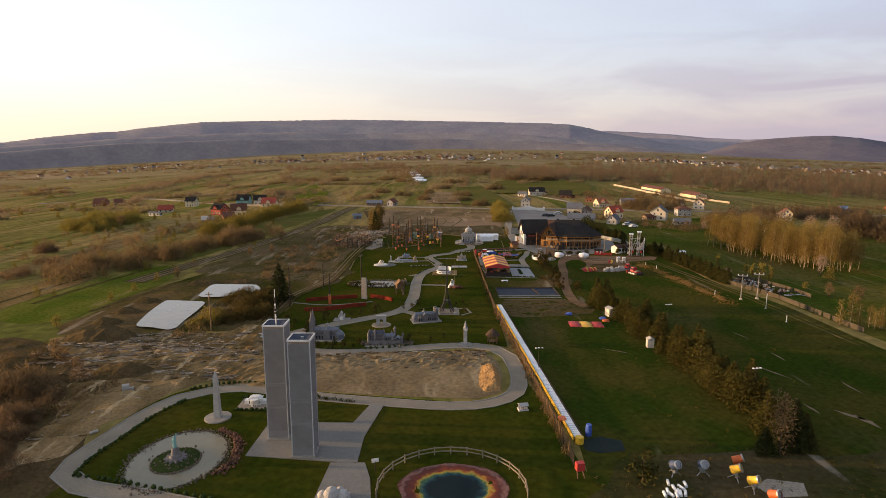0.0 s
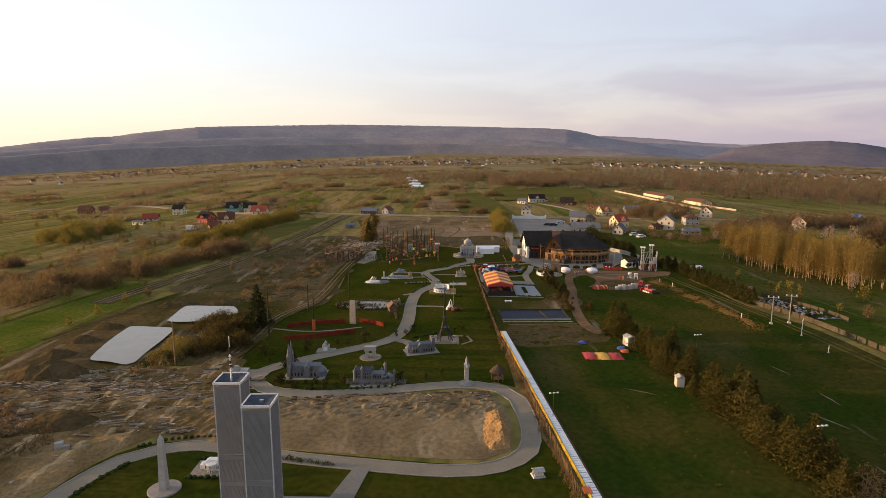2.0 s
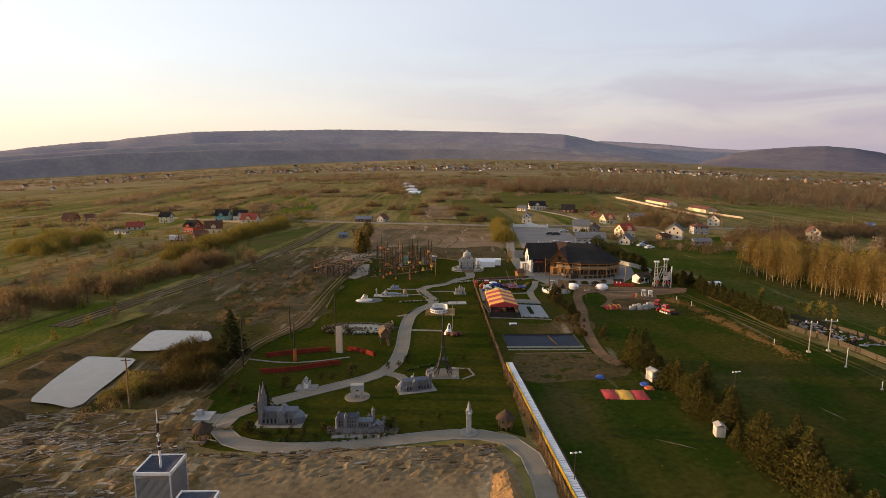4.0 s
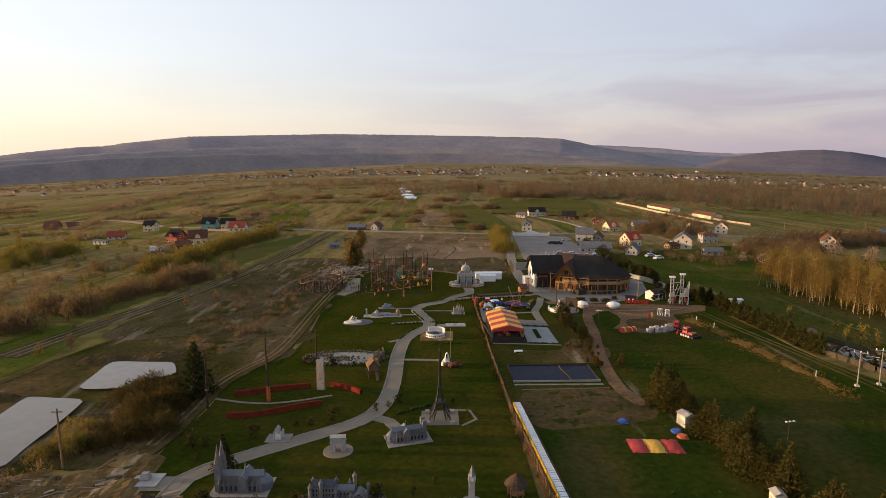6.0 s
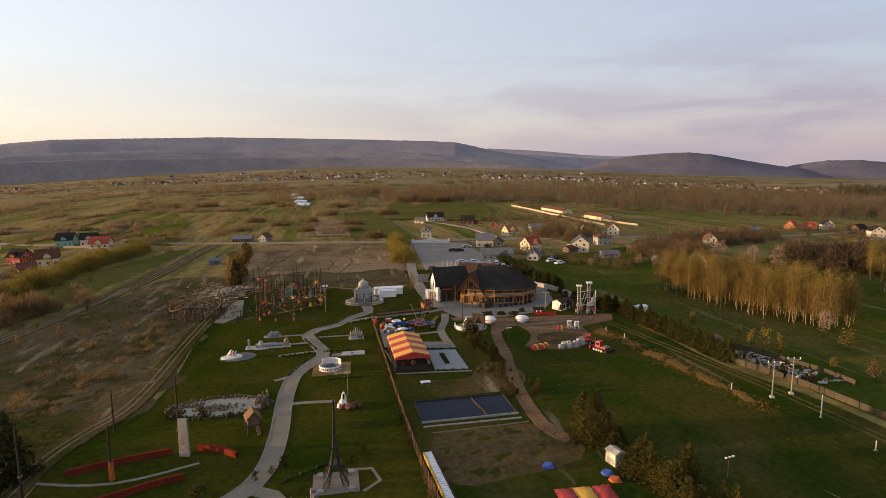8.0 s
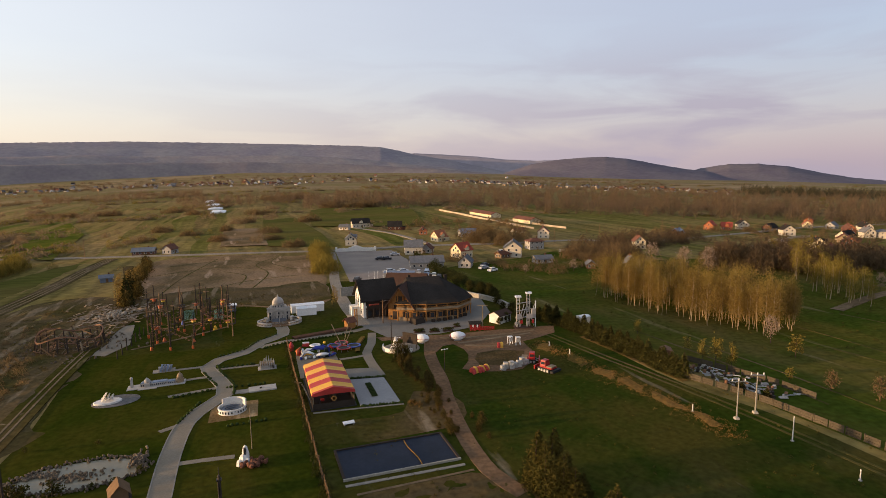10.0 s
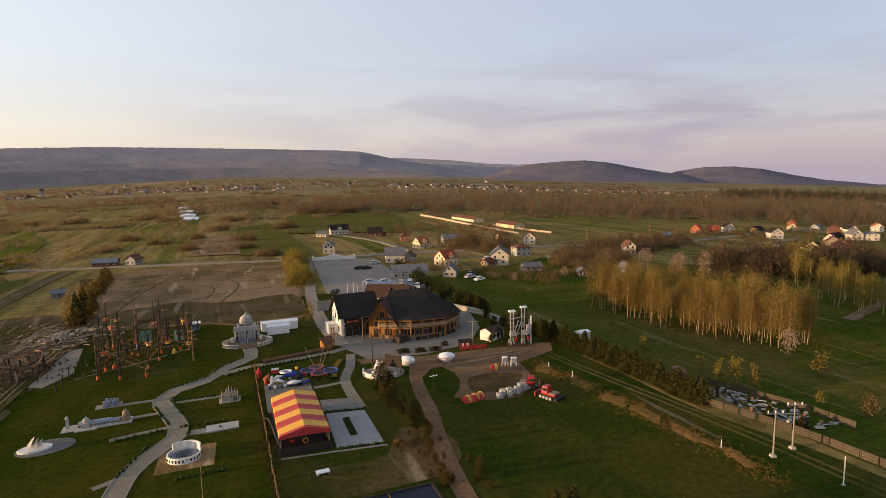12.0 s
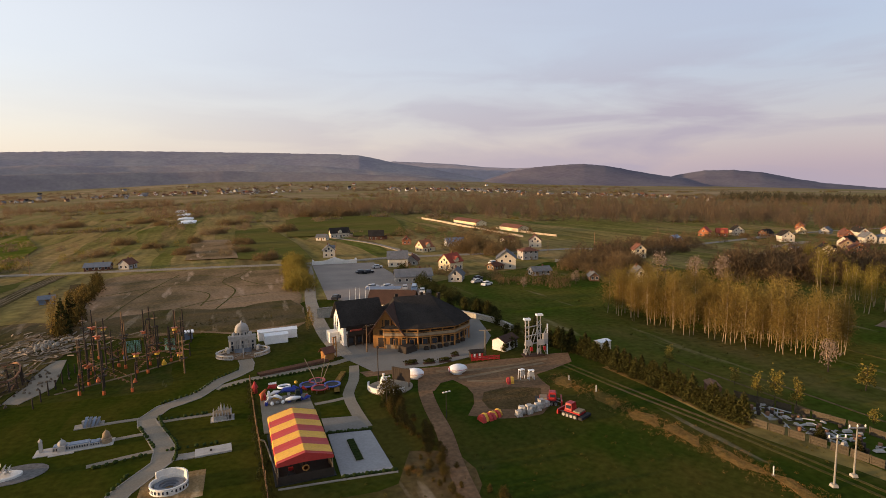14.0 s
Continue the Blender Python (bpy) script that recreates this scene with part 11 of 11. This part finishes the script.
# half-built wooden rollercoaster-like frame and rubble
t = thing("timber_ruin", "half-built round timber frame with rubble and orange planks", "building site", (-34.0, 211), 0)
part("pit_floor", spin(bmesh.new(), 0, 0, [(1, 0.02), (0.96, 0.3)], 20, 7.4, 6.6), M["banksoil"], t, "dark dug earth")
for k in range(22):
    a = 6.2832 * k / 22
    part("post", beam(bmesh.new(), (6.6 * math.cos(a), 6.0 * math.sin(a), 0), (6.3 * math.cos(a), 5.7 * math.sin(a), 3.0 + 0.8 * math.sin(3 * a)), 0.22), M["dark"], t)
    b = a + 6.2832 / 22
    part("ring_beam", beam(bmesh.new(), (6.3 * math.cos(a), 5.7 * math.sin(a), 3.0 + 0.8 * math.sin(3 * a)), (6.3 * math.cos(b), 5.7 * math.sin(b), 3.0 + 0.8 * math.sin(3 * b)), 0.26), M["rust"], t, "brown ring beam")
    if k % 2 == 0:
        part("rafter", beam(bmesh.new(), (6.3 * math.cos(a), 5.7 * math.sin(a), 3.1), (3.5 * math.cos(a), 3.2 * math.sin(a), 4.0), 0.2), M["wood"], t)
for i in range(80):
    a, q = r.uniform(0, 6.28), r.uniform(1.5, 8)
    x, y = q * math.cos(a), q * math.sin(a)
    part("loose_plank", beam(bmesh.new(), (x, y, 0.1), (x + r.normal() * 1.6, y + r.normal() * 1.6, 0.2 + r.uniform(0, 1.6)), 0.28, 0.1), (M["rust"], M["dark"], M["wood"], M["paleswood"])[i % 4], t)
stones("rubble", [(r.normal() * 6, r.normal() * 6, 0.2) for _ in range(260)], M["rock"], t, 0.28, 41)
t = thing("rubble_heap", "heap of grey rubble and stones", "rubble", (-30.5, 236), 0)
stones("rubble", [(r.normal() * 2.2, r.normal() * 1.8, max(0.1, 1.4 - 0.4 * abs(r.normal()))) for _ in range(60)], M["concrete"], t, 0.3, 42)
bm = bmesh.new()
for _ in range(240):
    x, y, a = r.normal(-31, 5.5), r.normal(240, 7), radians(r.normal(10, 40))
    ln = r.uniform(0.6, 2.8)
    beam(bm, (x, y, 0.3), (x + ln * math.cos(a), y + ln * math.sin(a), 0.3 + r.uniform(0, 0.5)), r.uniform(0.08, 0.5), r.uniform(0.05, 0.25))
tagged(part("timber_debris", bm, M["debris"]), "broken pale boards and slabs strewn beside the rope course", "debris", kind="stuff")
for k in range(3):
    t = thing("timber_stack", "stack of scrap timber beside the access track", "timber stack", (-36 + 2 * k, 228 + 5 * k), 20 * k, "scrap heaps")
    for i in range(14):
        part("plank", beam(bmesh.new(), (-1.8 + r.normal() * 0.3, -0.6 + 0.1 * i, 0.1 + 0.06 * (i % 5)), (1.8 + r.normal() * 0.3, -0.6 + 0.1 * i + r.normal() * 0.3, 0.1 + 0.06 * (i % 5)), 0.2, 0.08), M["wood"] if i % 2 else M["paleswood"], t)
# rubble, slabs and branches lying on the building site
for i in range(24):
    x, y = r.uniform(-72, -36), r.uniform(64, 105)
    if x > -44 and y < 84:
        continue
    t = thing("scrap_slab", "broken pale slab lying in the mud", "rubble", (x, y, 0.1), r.uniform(0, 180), "site rubble")
    part("slab", box(bmesh.new(), 0, 0, 0, r.uniform(0.3, 1.5), r.uniform(0.2, 0.5), r.uniform(0.15, 0.35), top=0.9), M["concrete"] if i % 3 else M["paleswood"], t)
t = thing("concrete_ring", "upright grey concrete block at the site edge", "block", (-47.6, 80.0, 0.1), 30)
part("block", box(bmesh.new(), 0, 0, 0, 1.1, 0.8, 0.9, top=0.85), M["stone"], t)
part("foot", box(bmesh.new(), 0.5, -0.4, 0, 1.2, 0.5, 0.5), M["concrete"], t)
t = thing("white_roof_shed", "flat pale exhibit table beside the cathedral model", "platform", (-34.4, 105.6), 0)
part("slab", box(bmesh.new(), 0, 0, 0, 3.4, 2.8, 0.2), M["stone"], t)
part("model_block", box(bmesh.new(), -0.2, 0.2, 0.3, 1.2, 0.9, 0.7, top=0.6), M["grey"], t)

# ---- poles and lamps ----


def power_pole(x, y, h, lean=0.0):
    t = thing("power_pole", "pale concrete power pole with a crossarm", "power pole", (x, y), -20, "power poles")
    part("shaft", spin(bmesh.new(), 0, 0, [(0.12, 0), (0.075, h), (0, h + 0.04)], 8), M["kerb"], t)
    part("crossarm", box(bmesh.new(), 0, 0, h - 0.35, 2.2, 0.14, 0.14), M["steel"], t)
    for u in (-1, 0, 1):
        part("insulator", spin(bmesh.new(), u * 0.95, 0, [(0.08, h - 0.2), (0.1, h), (0.04, h + 0.15)], 8), M["white"], t)
    part("foot", box(bmesh.new(), 0, 0, 0, 0.7, 0.7, 0.35, top=0.8), M["concrete"], t)


power_pole(72.6, 133.0, 6.2)
power_pole(76.9, 133.6, 6.4)
for x, y, h in ((74.2, 125.0, 3.6), (68.4, 137.4, 1.2), (65.2, 168.0, 1.2), (64.2, 174.6, 0.9), (72.8, 114.8, 1.4)):
    t = thing("marker_post", "white slope marker post", "post", (x, y), 0, "slope markers")
    part("stake", spin(bmesh.new(), 0, 0, [(0.075, 0), (0.065, h), (0, h + 0.06)], 8), M["white"], t)
    part("footing", spin(bmesh.new(), 0, 0, [(0.25, 0), (0.2, 0.12)], 8), M["concrete"], t)


def lamp_mast(x, y, h):
    t = thing("floodlight_mast", "thin floodlight mast with white lamp heads", "floodlight", (x, y), 10, "slope floodlights")
    part("mast", spin(bmesh.new(), 0, 0, [(0.06, 0), (0.04, h)], 7), M["dark"], t)
    part("crossbar", box(bmesh.new(), 0, 0, h - 0.1, 1.3, 0.08, 0.08), M["steel"], t)
    for u in (-0.55, 0.0, 0.55):
        part("lamp_head", box(bmesh.new(), u, -0.1, h - 0.05, 0.26, 0.22, 0.14, top=0.7), M["white"], t)


lamp_mast(45.0, 108.6, 5.6)
lamp_mast(43.5, 74, 6.2)
lamp_mast(15.8, 88, 4.0)
lamp_mast(38.2, 168.2, 4.2)
lamp_mast(31.0, 176.0, 5.0)
for x, y, h in ((-46.2, 108.5, 8.0), (-47.5, 94, 0.8), (34.8, 205.5, 6.0), (-30, 122, 1.2), (-95, 372, 9), (-68, 366, 9), (55, 352, 8), (182, 330, 9), (240, 350, 9), (150, 322, 9)):
    if h > 5:
        t = thing("utility_pole", "weathered wooden utility pole", "pole", (x, y), 0, "utility poles")
        part("mast", spin(bmesh.new(), 0, 0, [(0.14, 0), (0.1, h)], 7), M["wood"], t)
        part("crossarm", box(bmesh.new(), 0, 0, h - 0.5, 1.4, 0.1, 0.1), M["wood"], t)
t = thing("white_van_body", "white box container behind the hedge", "container", (79.8, 186.0, 0.0), 10)
t.scale = (1.05, 1.05, 1.15)
part("box_body", box(bmesh.new(), 0, 0, 0, 2.8, 1.9, 2.0), M["housewall"], t)
part("roof", gable(bmesh.new(), 0, 0, 2.0, 2.8, 1.9, 0.2, 0.08, 0.05), M["whiteplastic"], t)

# ---- scrapyard behind its concrete fence ----
fence = thing("panel_fence", "long ochre concrete panel fence round a scrapyard", "fence", (0, 0))
pan = None
for line in (((77.6, 150), (81.5, 137), (83.0, 124), (84, 108)), ((84.4, 157), (89.5, 143), (90.5, 134.5))):
    pts = smooth_line(line, 2.05)
    for a, b in zip(pts, pts[1:]):
        m = Matrix.Translation((a + b) / 2) @ pose(0, 0, 0, 0, 0, math.degrees(math.atan2(b.y - a.y, b.x - a.x)))
        if pan is None:
            bm = bmesh.new()
            for k in range(3):
                box(bm, 0, 0, k * 0.38, 1.95, 0.08, 0.36)
            box(bm, -1.02, 0, 0, 0.14, 0.18, 1.2)
            pan = part("fence_panel", bm, M["panelfence"], fence)
            pan.matrix_basis = m
        else:
            again(pan, "fence_panel", fence, m)
junk = ("grey", "dark", "rust", "stone", "steel", "dark")
for i in range(110):
    u = r.uniform(0, 1)
    y = 153 - u * 17
    x = 79.0 + (153 - y) * 0.28 + r.uniform(0.3, 6.5)
    t = thing("scrap_part", "piece of metal scrap heaped in the yard", "scrap", (x, y, r.uniform(0, 0.3)), r.uniform(0, 360), "scrap heap")
    if i % 3 == 0:
        part("sheet", box(bmesh.new(), 0, 0, 0, r.uniform(0.5, 1.6), r.uniform(0.3, 0.8), r.uniform(0.15, 0.4), top=0.8), M[junk[i % 6]], t)
    elif i % 3 == 1:
        part("pipe", beam(bmesh.new(), (-1, 0, 0.1), (r.uniform(0.6, 1.6), r.normal() * 0.4, 0.4), 0.16, None, 6), M[junk[i % 6]], t)
    else:
        part("drum", spin(bmesh.new(), 0, 0, [(0.26, 0), (0.28, 0.3), (0.26, 0.6)], 9), M[junk[i % 6]], t)
t = thing("scrap_shed", "rusty corrugated shed behind the hedge", "shed", (83.0, 160.5), 60)
t.scale = (0.7, 0.7, 0.7)
part("wall_shell", gable_walls(bmesh.new(), 0, 0, 0, 4.5, 2.6, 1.9, 0.5), M["rust"], t)
part("roof", gable(bmesh.new(), 0, 0, 1.9, 4.5, 2.6, 0.5, 0.2, 0.08), M["rust"], t)

# ---- trees that stand singly: each a trunk and a crown ----


def tree_kind(name, label, height, radius, low, count, size, wide, crown_kind, leaf, bark, seed, r0, up=0.0, droop=0.0, limbs=5, group=""):
    t = thing(name, label, "tree", (0, 0), 0, group)
    v, q = trunk_quads(height * 0.93, r0, r0 * 0.2, 6, seed, limbs, radius * 1.2)
    mesh_np("trunk", v, q, bark, t)
    v, q = sprays(crown_points(count, height, radius, low, seed + 50, crown_kind), size, wide, droop, seed + 9, up)
    mesh_np("crown", v, q, leaf, t)
    return t


def plant(kinds, places):
    """Copies of the kinds at the places, then the first one of each goes to its own place."""
    k = len(kinds)
    for i, (x, y, s, h) in enumerate(places):
        m = pose(x, y, terrain(x, y) - 0.05, 0, 0, (i * 97) % 360) @ Matrix.Diagonal((s, s, h, 1))
        if i < k:
            kinds[i].matrix_basis = m
        else:
            copy_thing(kinds[i % k], m)


birch = [tree_kind("birch_tree", "tall slender birch with white trunk and thin yellow-green foliage", 14.6, 2.1, 2.6, 1150, 0.72, 0.1, "birch", M["birchleaf"], M["birchbark"], 100 + i, 0.08, up=0.5, limbs=10, group="birch grove") for i in range(5)]
r = np.random.default_rng(55)
spots = []
front = [(101.2, 212), (103.2, 196), (107, 178), (112.5, 164)]
for q in smooth_line(front, 1.15):
    for k in range(4):
        if r.uniform() < 0.8:
            s = r.uniform(0.75, 1.1)
            spots.append((q.x + k * 4.0 + r.uniform(-0.6, 3.0), q.y + 0.25 * k * 4 + r.normal() * 1.3, s, s * r.uniform(0.85, 1.1)))
for _ in range(26):
    s = r.uniform(0.7, 1.0)
    spots.append((r.uniform(114, 134), r.uniform(176, 226), s, s))
plant(birch, spots)
spots = [(r.uniform(160, 215), 0, 0, 0) for _ in range(46)]
spots = [(x, 176 + (x - 160) * 1.25 + r.normal() * 6, *(lambda s: (s, s))(r.uniform(0.7, 1.0))) for x, *_ in spots]
birch2 = [tree_kind("birch_tree", "young birch with yellow-green foliage behind the pasture", 13, 2.0, 2.4, 700, 0.7, 0.16, "birch", M["willow"], M["birchbark"], 120 + i, 0.14, up=0.5, limbs=7, group="second birch stand") for i in range(3)]
plant(birch2, spots)
young = [tree_kind("young_tree", "slender young tree with fresh yellow-green leaves", 4.6, 1.1, 0.8, 340, 0.4, 0.2, "birch", M["willow"], M["bark"], 130 + i, 0.07, up=0.4, limbs=6, group="young trees") for i in range(2)]
plant(young, [(87.7, 155.9, 0.9, 0.9), (88.8, 153.6, 1.1, 1.15), (89.6, 150.6, 1.1, 1.1), (88.9, 161.4, 0.7, 0.6), (87.4, 175.2, 1.0, 0.8), (106.1, 150.8, 1.2, 0.9)])
bank_shrubs = [tree_kind("dark_shrub", "dark evergreen shrub beside the ramp wall", 3.2, 1.5, 0.0, 700, 0.42, 0.2, "round", M["hedgeconifer"], M["bark"], 136 + i, 0.08, group="ramp shrubs") for i in range(2)]
plant(bank_shrubs, [(69.6, 214, 0.9, 1.2), (70.8, 218.6, 1.0, 1.2), (71.3, 223, 1.0, 1.1), (70.4, 227.5, 1.0, 1.0), (68.0, 231, 1.0, 1.0), (65.2, 235, 0.9, 1.0), (66.8, 204, 0.7, 0.8), (68.6, 202, 0.8, 0.9), (70.2, 200.2, 0.7, 0.8), (72.2, 189.4, 0.8, 1.3), (63.6, 195.2, 0.6, 0.7), (61.2, 193.8, 0.5, 0.5)])
cherry = [tree_kind("blossom_tree", "pale pink tree in full blossom", 8, 3.0, 1.5, 520, 0.5, 0.3, "round", M["blossom"], M["bark"], 140 + i, 0.2, group="blossom trees") for i in range(2)]
plant(cherry, [(151, 249, 1.15, 1.2), (158, 240, 1.0, 1.1), (162, 232, 0.9, 1.0), (109.5, 159.5, 0.6, 0.7), (186, 188, 0.5, 0.6), (98, 252, 0.4, 0.45), (118, 252, 0.5, 0.5)])

spruce = [tree_kind("spruce_tree", "dense brown-green spruce lit orange by the low sun", (8.4, 7.4, 9.0, 6.6, 6.4)[i], (2.7, 2.9, 2.6, 2.6, 2.4)[i], 0.1, 2300, 0.46, 0.14, "cone" if i < 4 else "round", M["conifer"], M["bark"], 160 + i, 0.16, droop=0.35, limbs=0, group="row of conifers") for i in range(5)]
spots = []
for q in smooth_line([(34.5, 127), (36.6, 118), (37.8, 107), (39.4, 93), (40.6, 81), (41.2, 70), (41.4, 66)], 1.25):
    s = r.uniform(0.8, 1.15)
    if abs(q.y - 119.2) < 2.0 or abs(q.y - 99.6) < 1.6:
        continue
    spots.append((q.x + 1.6 + r.normal() * 0.8, q.y + r.normal() * 0.5, s, s * r.uniform(0.6, 0.95)))
    if r.uniform() < 0.7:
        s *= r.uniform(0.6, 0.95)
        spots.append((q.x + 3.8 + r.normal() * 0.8, q.y + r.normal() * 0.8, s, s))
plant(spruce, spots)
big = [tree_kind("spruce_tree", "large dark spruce at the end of the conifer row", 7.0, 3.0, 0.1, 2600, 0.55, 0.17, "cone", M["darkconifer"], M["bark"], 166, 0.2, droop=0.2, limbs=4)]
plant(big, [(43.0, 64.0, 0.95, 0.95), (38.8, 62.6, 0.6, 0.55), (44.4, 66.5, 0.9, 0.8)])
thin = [tree_kind("larch_tree", "thin orange-brown larch at the end of the conifer row", 8.5, 1.5, 0.4, 650, 0.5, 0.13, "birch", M["bush"], M["bark"], 168, 0.12, up=0.4, limbs=8)]
plant(thin, [(40.4, 62.2, 1.0, 1.0)])
spots = []
for q in smooth_line([(33.0, 178), (32.6, 170), (32.6, 163), (32.8, 157), (31.8, 150), (30.6, 143)], 0.62):
    s = r.uniform(0.3, 0.62) * (1.0 if q.y > 152 else 0.75)
    spots.append((q.x - 0.4 + r.normal() * 1.0, q.y, s, s * 0.95))
for x, y, s in ((35.4, 147.2, 0.5), (34.6, 142.4, 0.55), (36.0, 144.6, 0.5), (35.2, 140.2, 0.45), (28.6, 155.2, 0.28), (27.8, 154.4, 0.22)):
    spots.append((x, y, s, s))
bushy = [tree_kind("leafy_shrub_tree", "olive-brown shrubby tree beside the earth track", 7.5, 2.6, 0.2, 1300, 0.55, 0.24, "round", M["shrub"], M["bark"], 180 + i, 0.16, up=0.3, group="track shrubs") for i in range(3)]
plant(bushy, spots)
hedgetrees = [tree_kind("hedge_spruce", "small dark spruce in a close hedge", 3.4, 1.5, 0.1, 900, 0.44, 0.15, "cone", M["hedgeconifer"], M["bark"], 200 + i, 0.1, droop=0.3, limbs=0, group="spruce hedge") for i in range(4)]
spots = []
for q in smooth_line([(72.4, 196), (75.6, 186), (76.6, 172), (77.2, 160), (77.6, 150)], 0.72):
    s = r.uniform(0.95, 1.35)
    spots.append((q.x + r.normal() * 0.3, q.y, s, s * r.uniform(0.8, 1.15)))
spots += [(82.2, 141.5, 0.8, 0.7), (83.6, 137.5, 0.8, 0.6)]
plant(hedgetrees, spots)
dark = [tree_kind("dark_spruce", "solitary dark green spruce tree", 9.0, 2.1, 0.2, 1500, 0.55, 0.2, "cone", M["darkconifer"], M["bark"], 220 + i, 0.16, droop=0.35, limbs=0, group="dark spruces") for i in range(2)]
plant(dark, [(-38.8, 130.8, 1.7, 1.1), (-26.2, 108.4, 0.85, 0.55), (71.2, 198.5, 0.9, 0.62), (31.2, 176.6, 0.8, 0.66), (-29.8, 249, 0.8, 1.0), (-30.4, 256, 0.8, 1.1), (-31.5, 264, 0.9, 0.9), (61.0, 247, 0.7, 0.5)])
pole_birch = [tree_kind("row_tree", "slim golden-brown tree in a ragged row", 9.5, 1.4, 1.0, 420, 0.6, 0.2, "birch", M["birchleaf"], M["bark"], 240 + i, 0.12, up=0.6, group="row trees") for i in range(3)]
plant(pole_birch, [(-31.5 - 0.06 * k * k * 0.3, 247 + 5.5 * k, s, s) for k, s in enumerate((0.9, 1.05, 0.8, 1.0, 0.7, 0.95, 0.8, 0.75, 0.7))] + [(25.6, 228, 0.5, 0.45), (27.0, 232, 0.5, 0.4), (27.5, 240, 0.6, 0.5)])
r = np.random.default_rng(92)
plant([tree_kind("young_birch", "young birch lit golden by the low sun beside the fence", 7.2, 1.3, 0.6, 420, 0.5, 0.13, "birch", M["birchleaf"], M["birchbark"], 250 + i, 0.07, up=0.5, limbs=6, group="young birches by the fence") for i in range(2)],
      [(86.5 + 11 * k / 22 + r.normal() * 1.6, 114 - 16 * k / 22 + r.normal() * 1.2, *(lambda q: (q, q))(r.uniform(0.6, 1.05))) for k in range(22)])
lawn_shrubs = [tree_kind("garden_shrub", "small olive-brown garden shrub on the lawn", 2.0, 0.75, 0.1, 240, 0.26, 0.14, "round", M["conifer"] if i == 2 else M["hedgeconifer"], M["bark"], 260 + i, 0.05, up=0.3, limbs=2, group="garden shrubs") for i in range(3)]
plant(lawn_shrubs, [(-25.9, 100.6, 1.2, 1.2), (-22.6, 98.9, 0.6, 0.6), (-20.2, 98.6, 0.7, 0.6), (-18.2, 98.9, 0.7, 0.7), (-16.4, 98.9, 0.9, 0.8), (-26.9, 101.2, 0.8, 0.7), (-23.7, 99.2, 0.9, 0.7), (-15.6, 101, 0.8, 1.0), (-30.8, 114.2, 1.1, 1.1), (-32.4, 113.6, 1.1, 1.2), (-8.8, 124.6, 1.1, 1.2), (-6.9, 125.6, 0.9, 1.1), (-5.4, 127.5, 0.8, 0.9), (3.2, 126.6, 0.9, 1.0), (4.8, 129, 1.0, 1.2), (-14.8, 121.4, 1.0, 1.2), (-17.8, 119.8, 1.3, 1.2), (-20, 120, 1, 1), (-25, 116, 1.2, 1.2), (-28, 112, 1.1, 1.1), (-30.5, 110.5, 0.9, 0.9), (-25.6, 100.8, 0.7, 0.8), (-24.0, 100.6, 0.6, 0.6), (-21.6, 100.6, 0.6, 0.7), (-20.0, 100.4, 0.6, 0.6), (-18.2, 100.6, 0.7, 0.8), (-15.6, 101.2, 1, 1.2), (-6.4, 101.8, 0.9, 0.9), (-2.2, 102.2, 0.9, 1.0), (5.0, 122.0, 0.9, 1.2), (0.2, 104.5, 0.4, 0.6), (-10, 146.6, 1.2, 1), (-24.6, 146, 1.6, 1.1), (-22.6, 145, 1.4, 0.9), (-15, 144.6, 1.2, 0.7), (-12.5, 145, 1.2, 0.8), (-19, 144.4, 1.3, 0.8), (-26, 158, 0.8, 0.8), (-17, 157.4, 0.8, 0.7), (21.9, 56.4, 1.8, 1.5), (23.2, 57.6, 1.4, 1.1)])
r = np.random.default_rng(91)
plant([tree_kind("field_tree", "rounded yellow-brown field tree", 7, 2.4, 0.8, 420, 0.6, 0.34, "round", M["bush"] if i else M["willow"], M["bark"], 280 + i, 0.16, up=0.2, group="field trees") for i in range(3)],
      [(-100, 205, 0.6, 0.6), (-88, 176, 0.7, 0.7), (-150, 262, 0.8, 0.9), (-210, 330, 1.1, 1.1), (-240, 400, 1.2, 1.2), (-150, 380, 1.0, 1.0), (-180, 390, 1.0, 1.0), (-66, 92, 0.7, 0.8), (-74, 82, 0.8, 0.7), (-78, 110, 0.8, 0.7), (-60, 58, 0.9, 0.8), (-70, 64, 0.8, 0.8), (94, 142, 0.6, 0.6), (96, 136, 0.7, 0.75), (99, 130, 0.6, 0.7), (150, 150, 0.6, 0.7), (112, 128, 0.5, 0.5)] + [(r.uniform(-140, -60), r.uniform(120, 300), *(lambda s: (s, s))(r.uniform(0.35, 0.7))) for _ in range(26)])
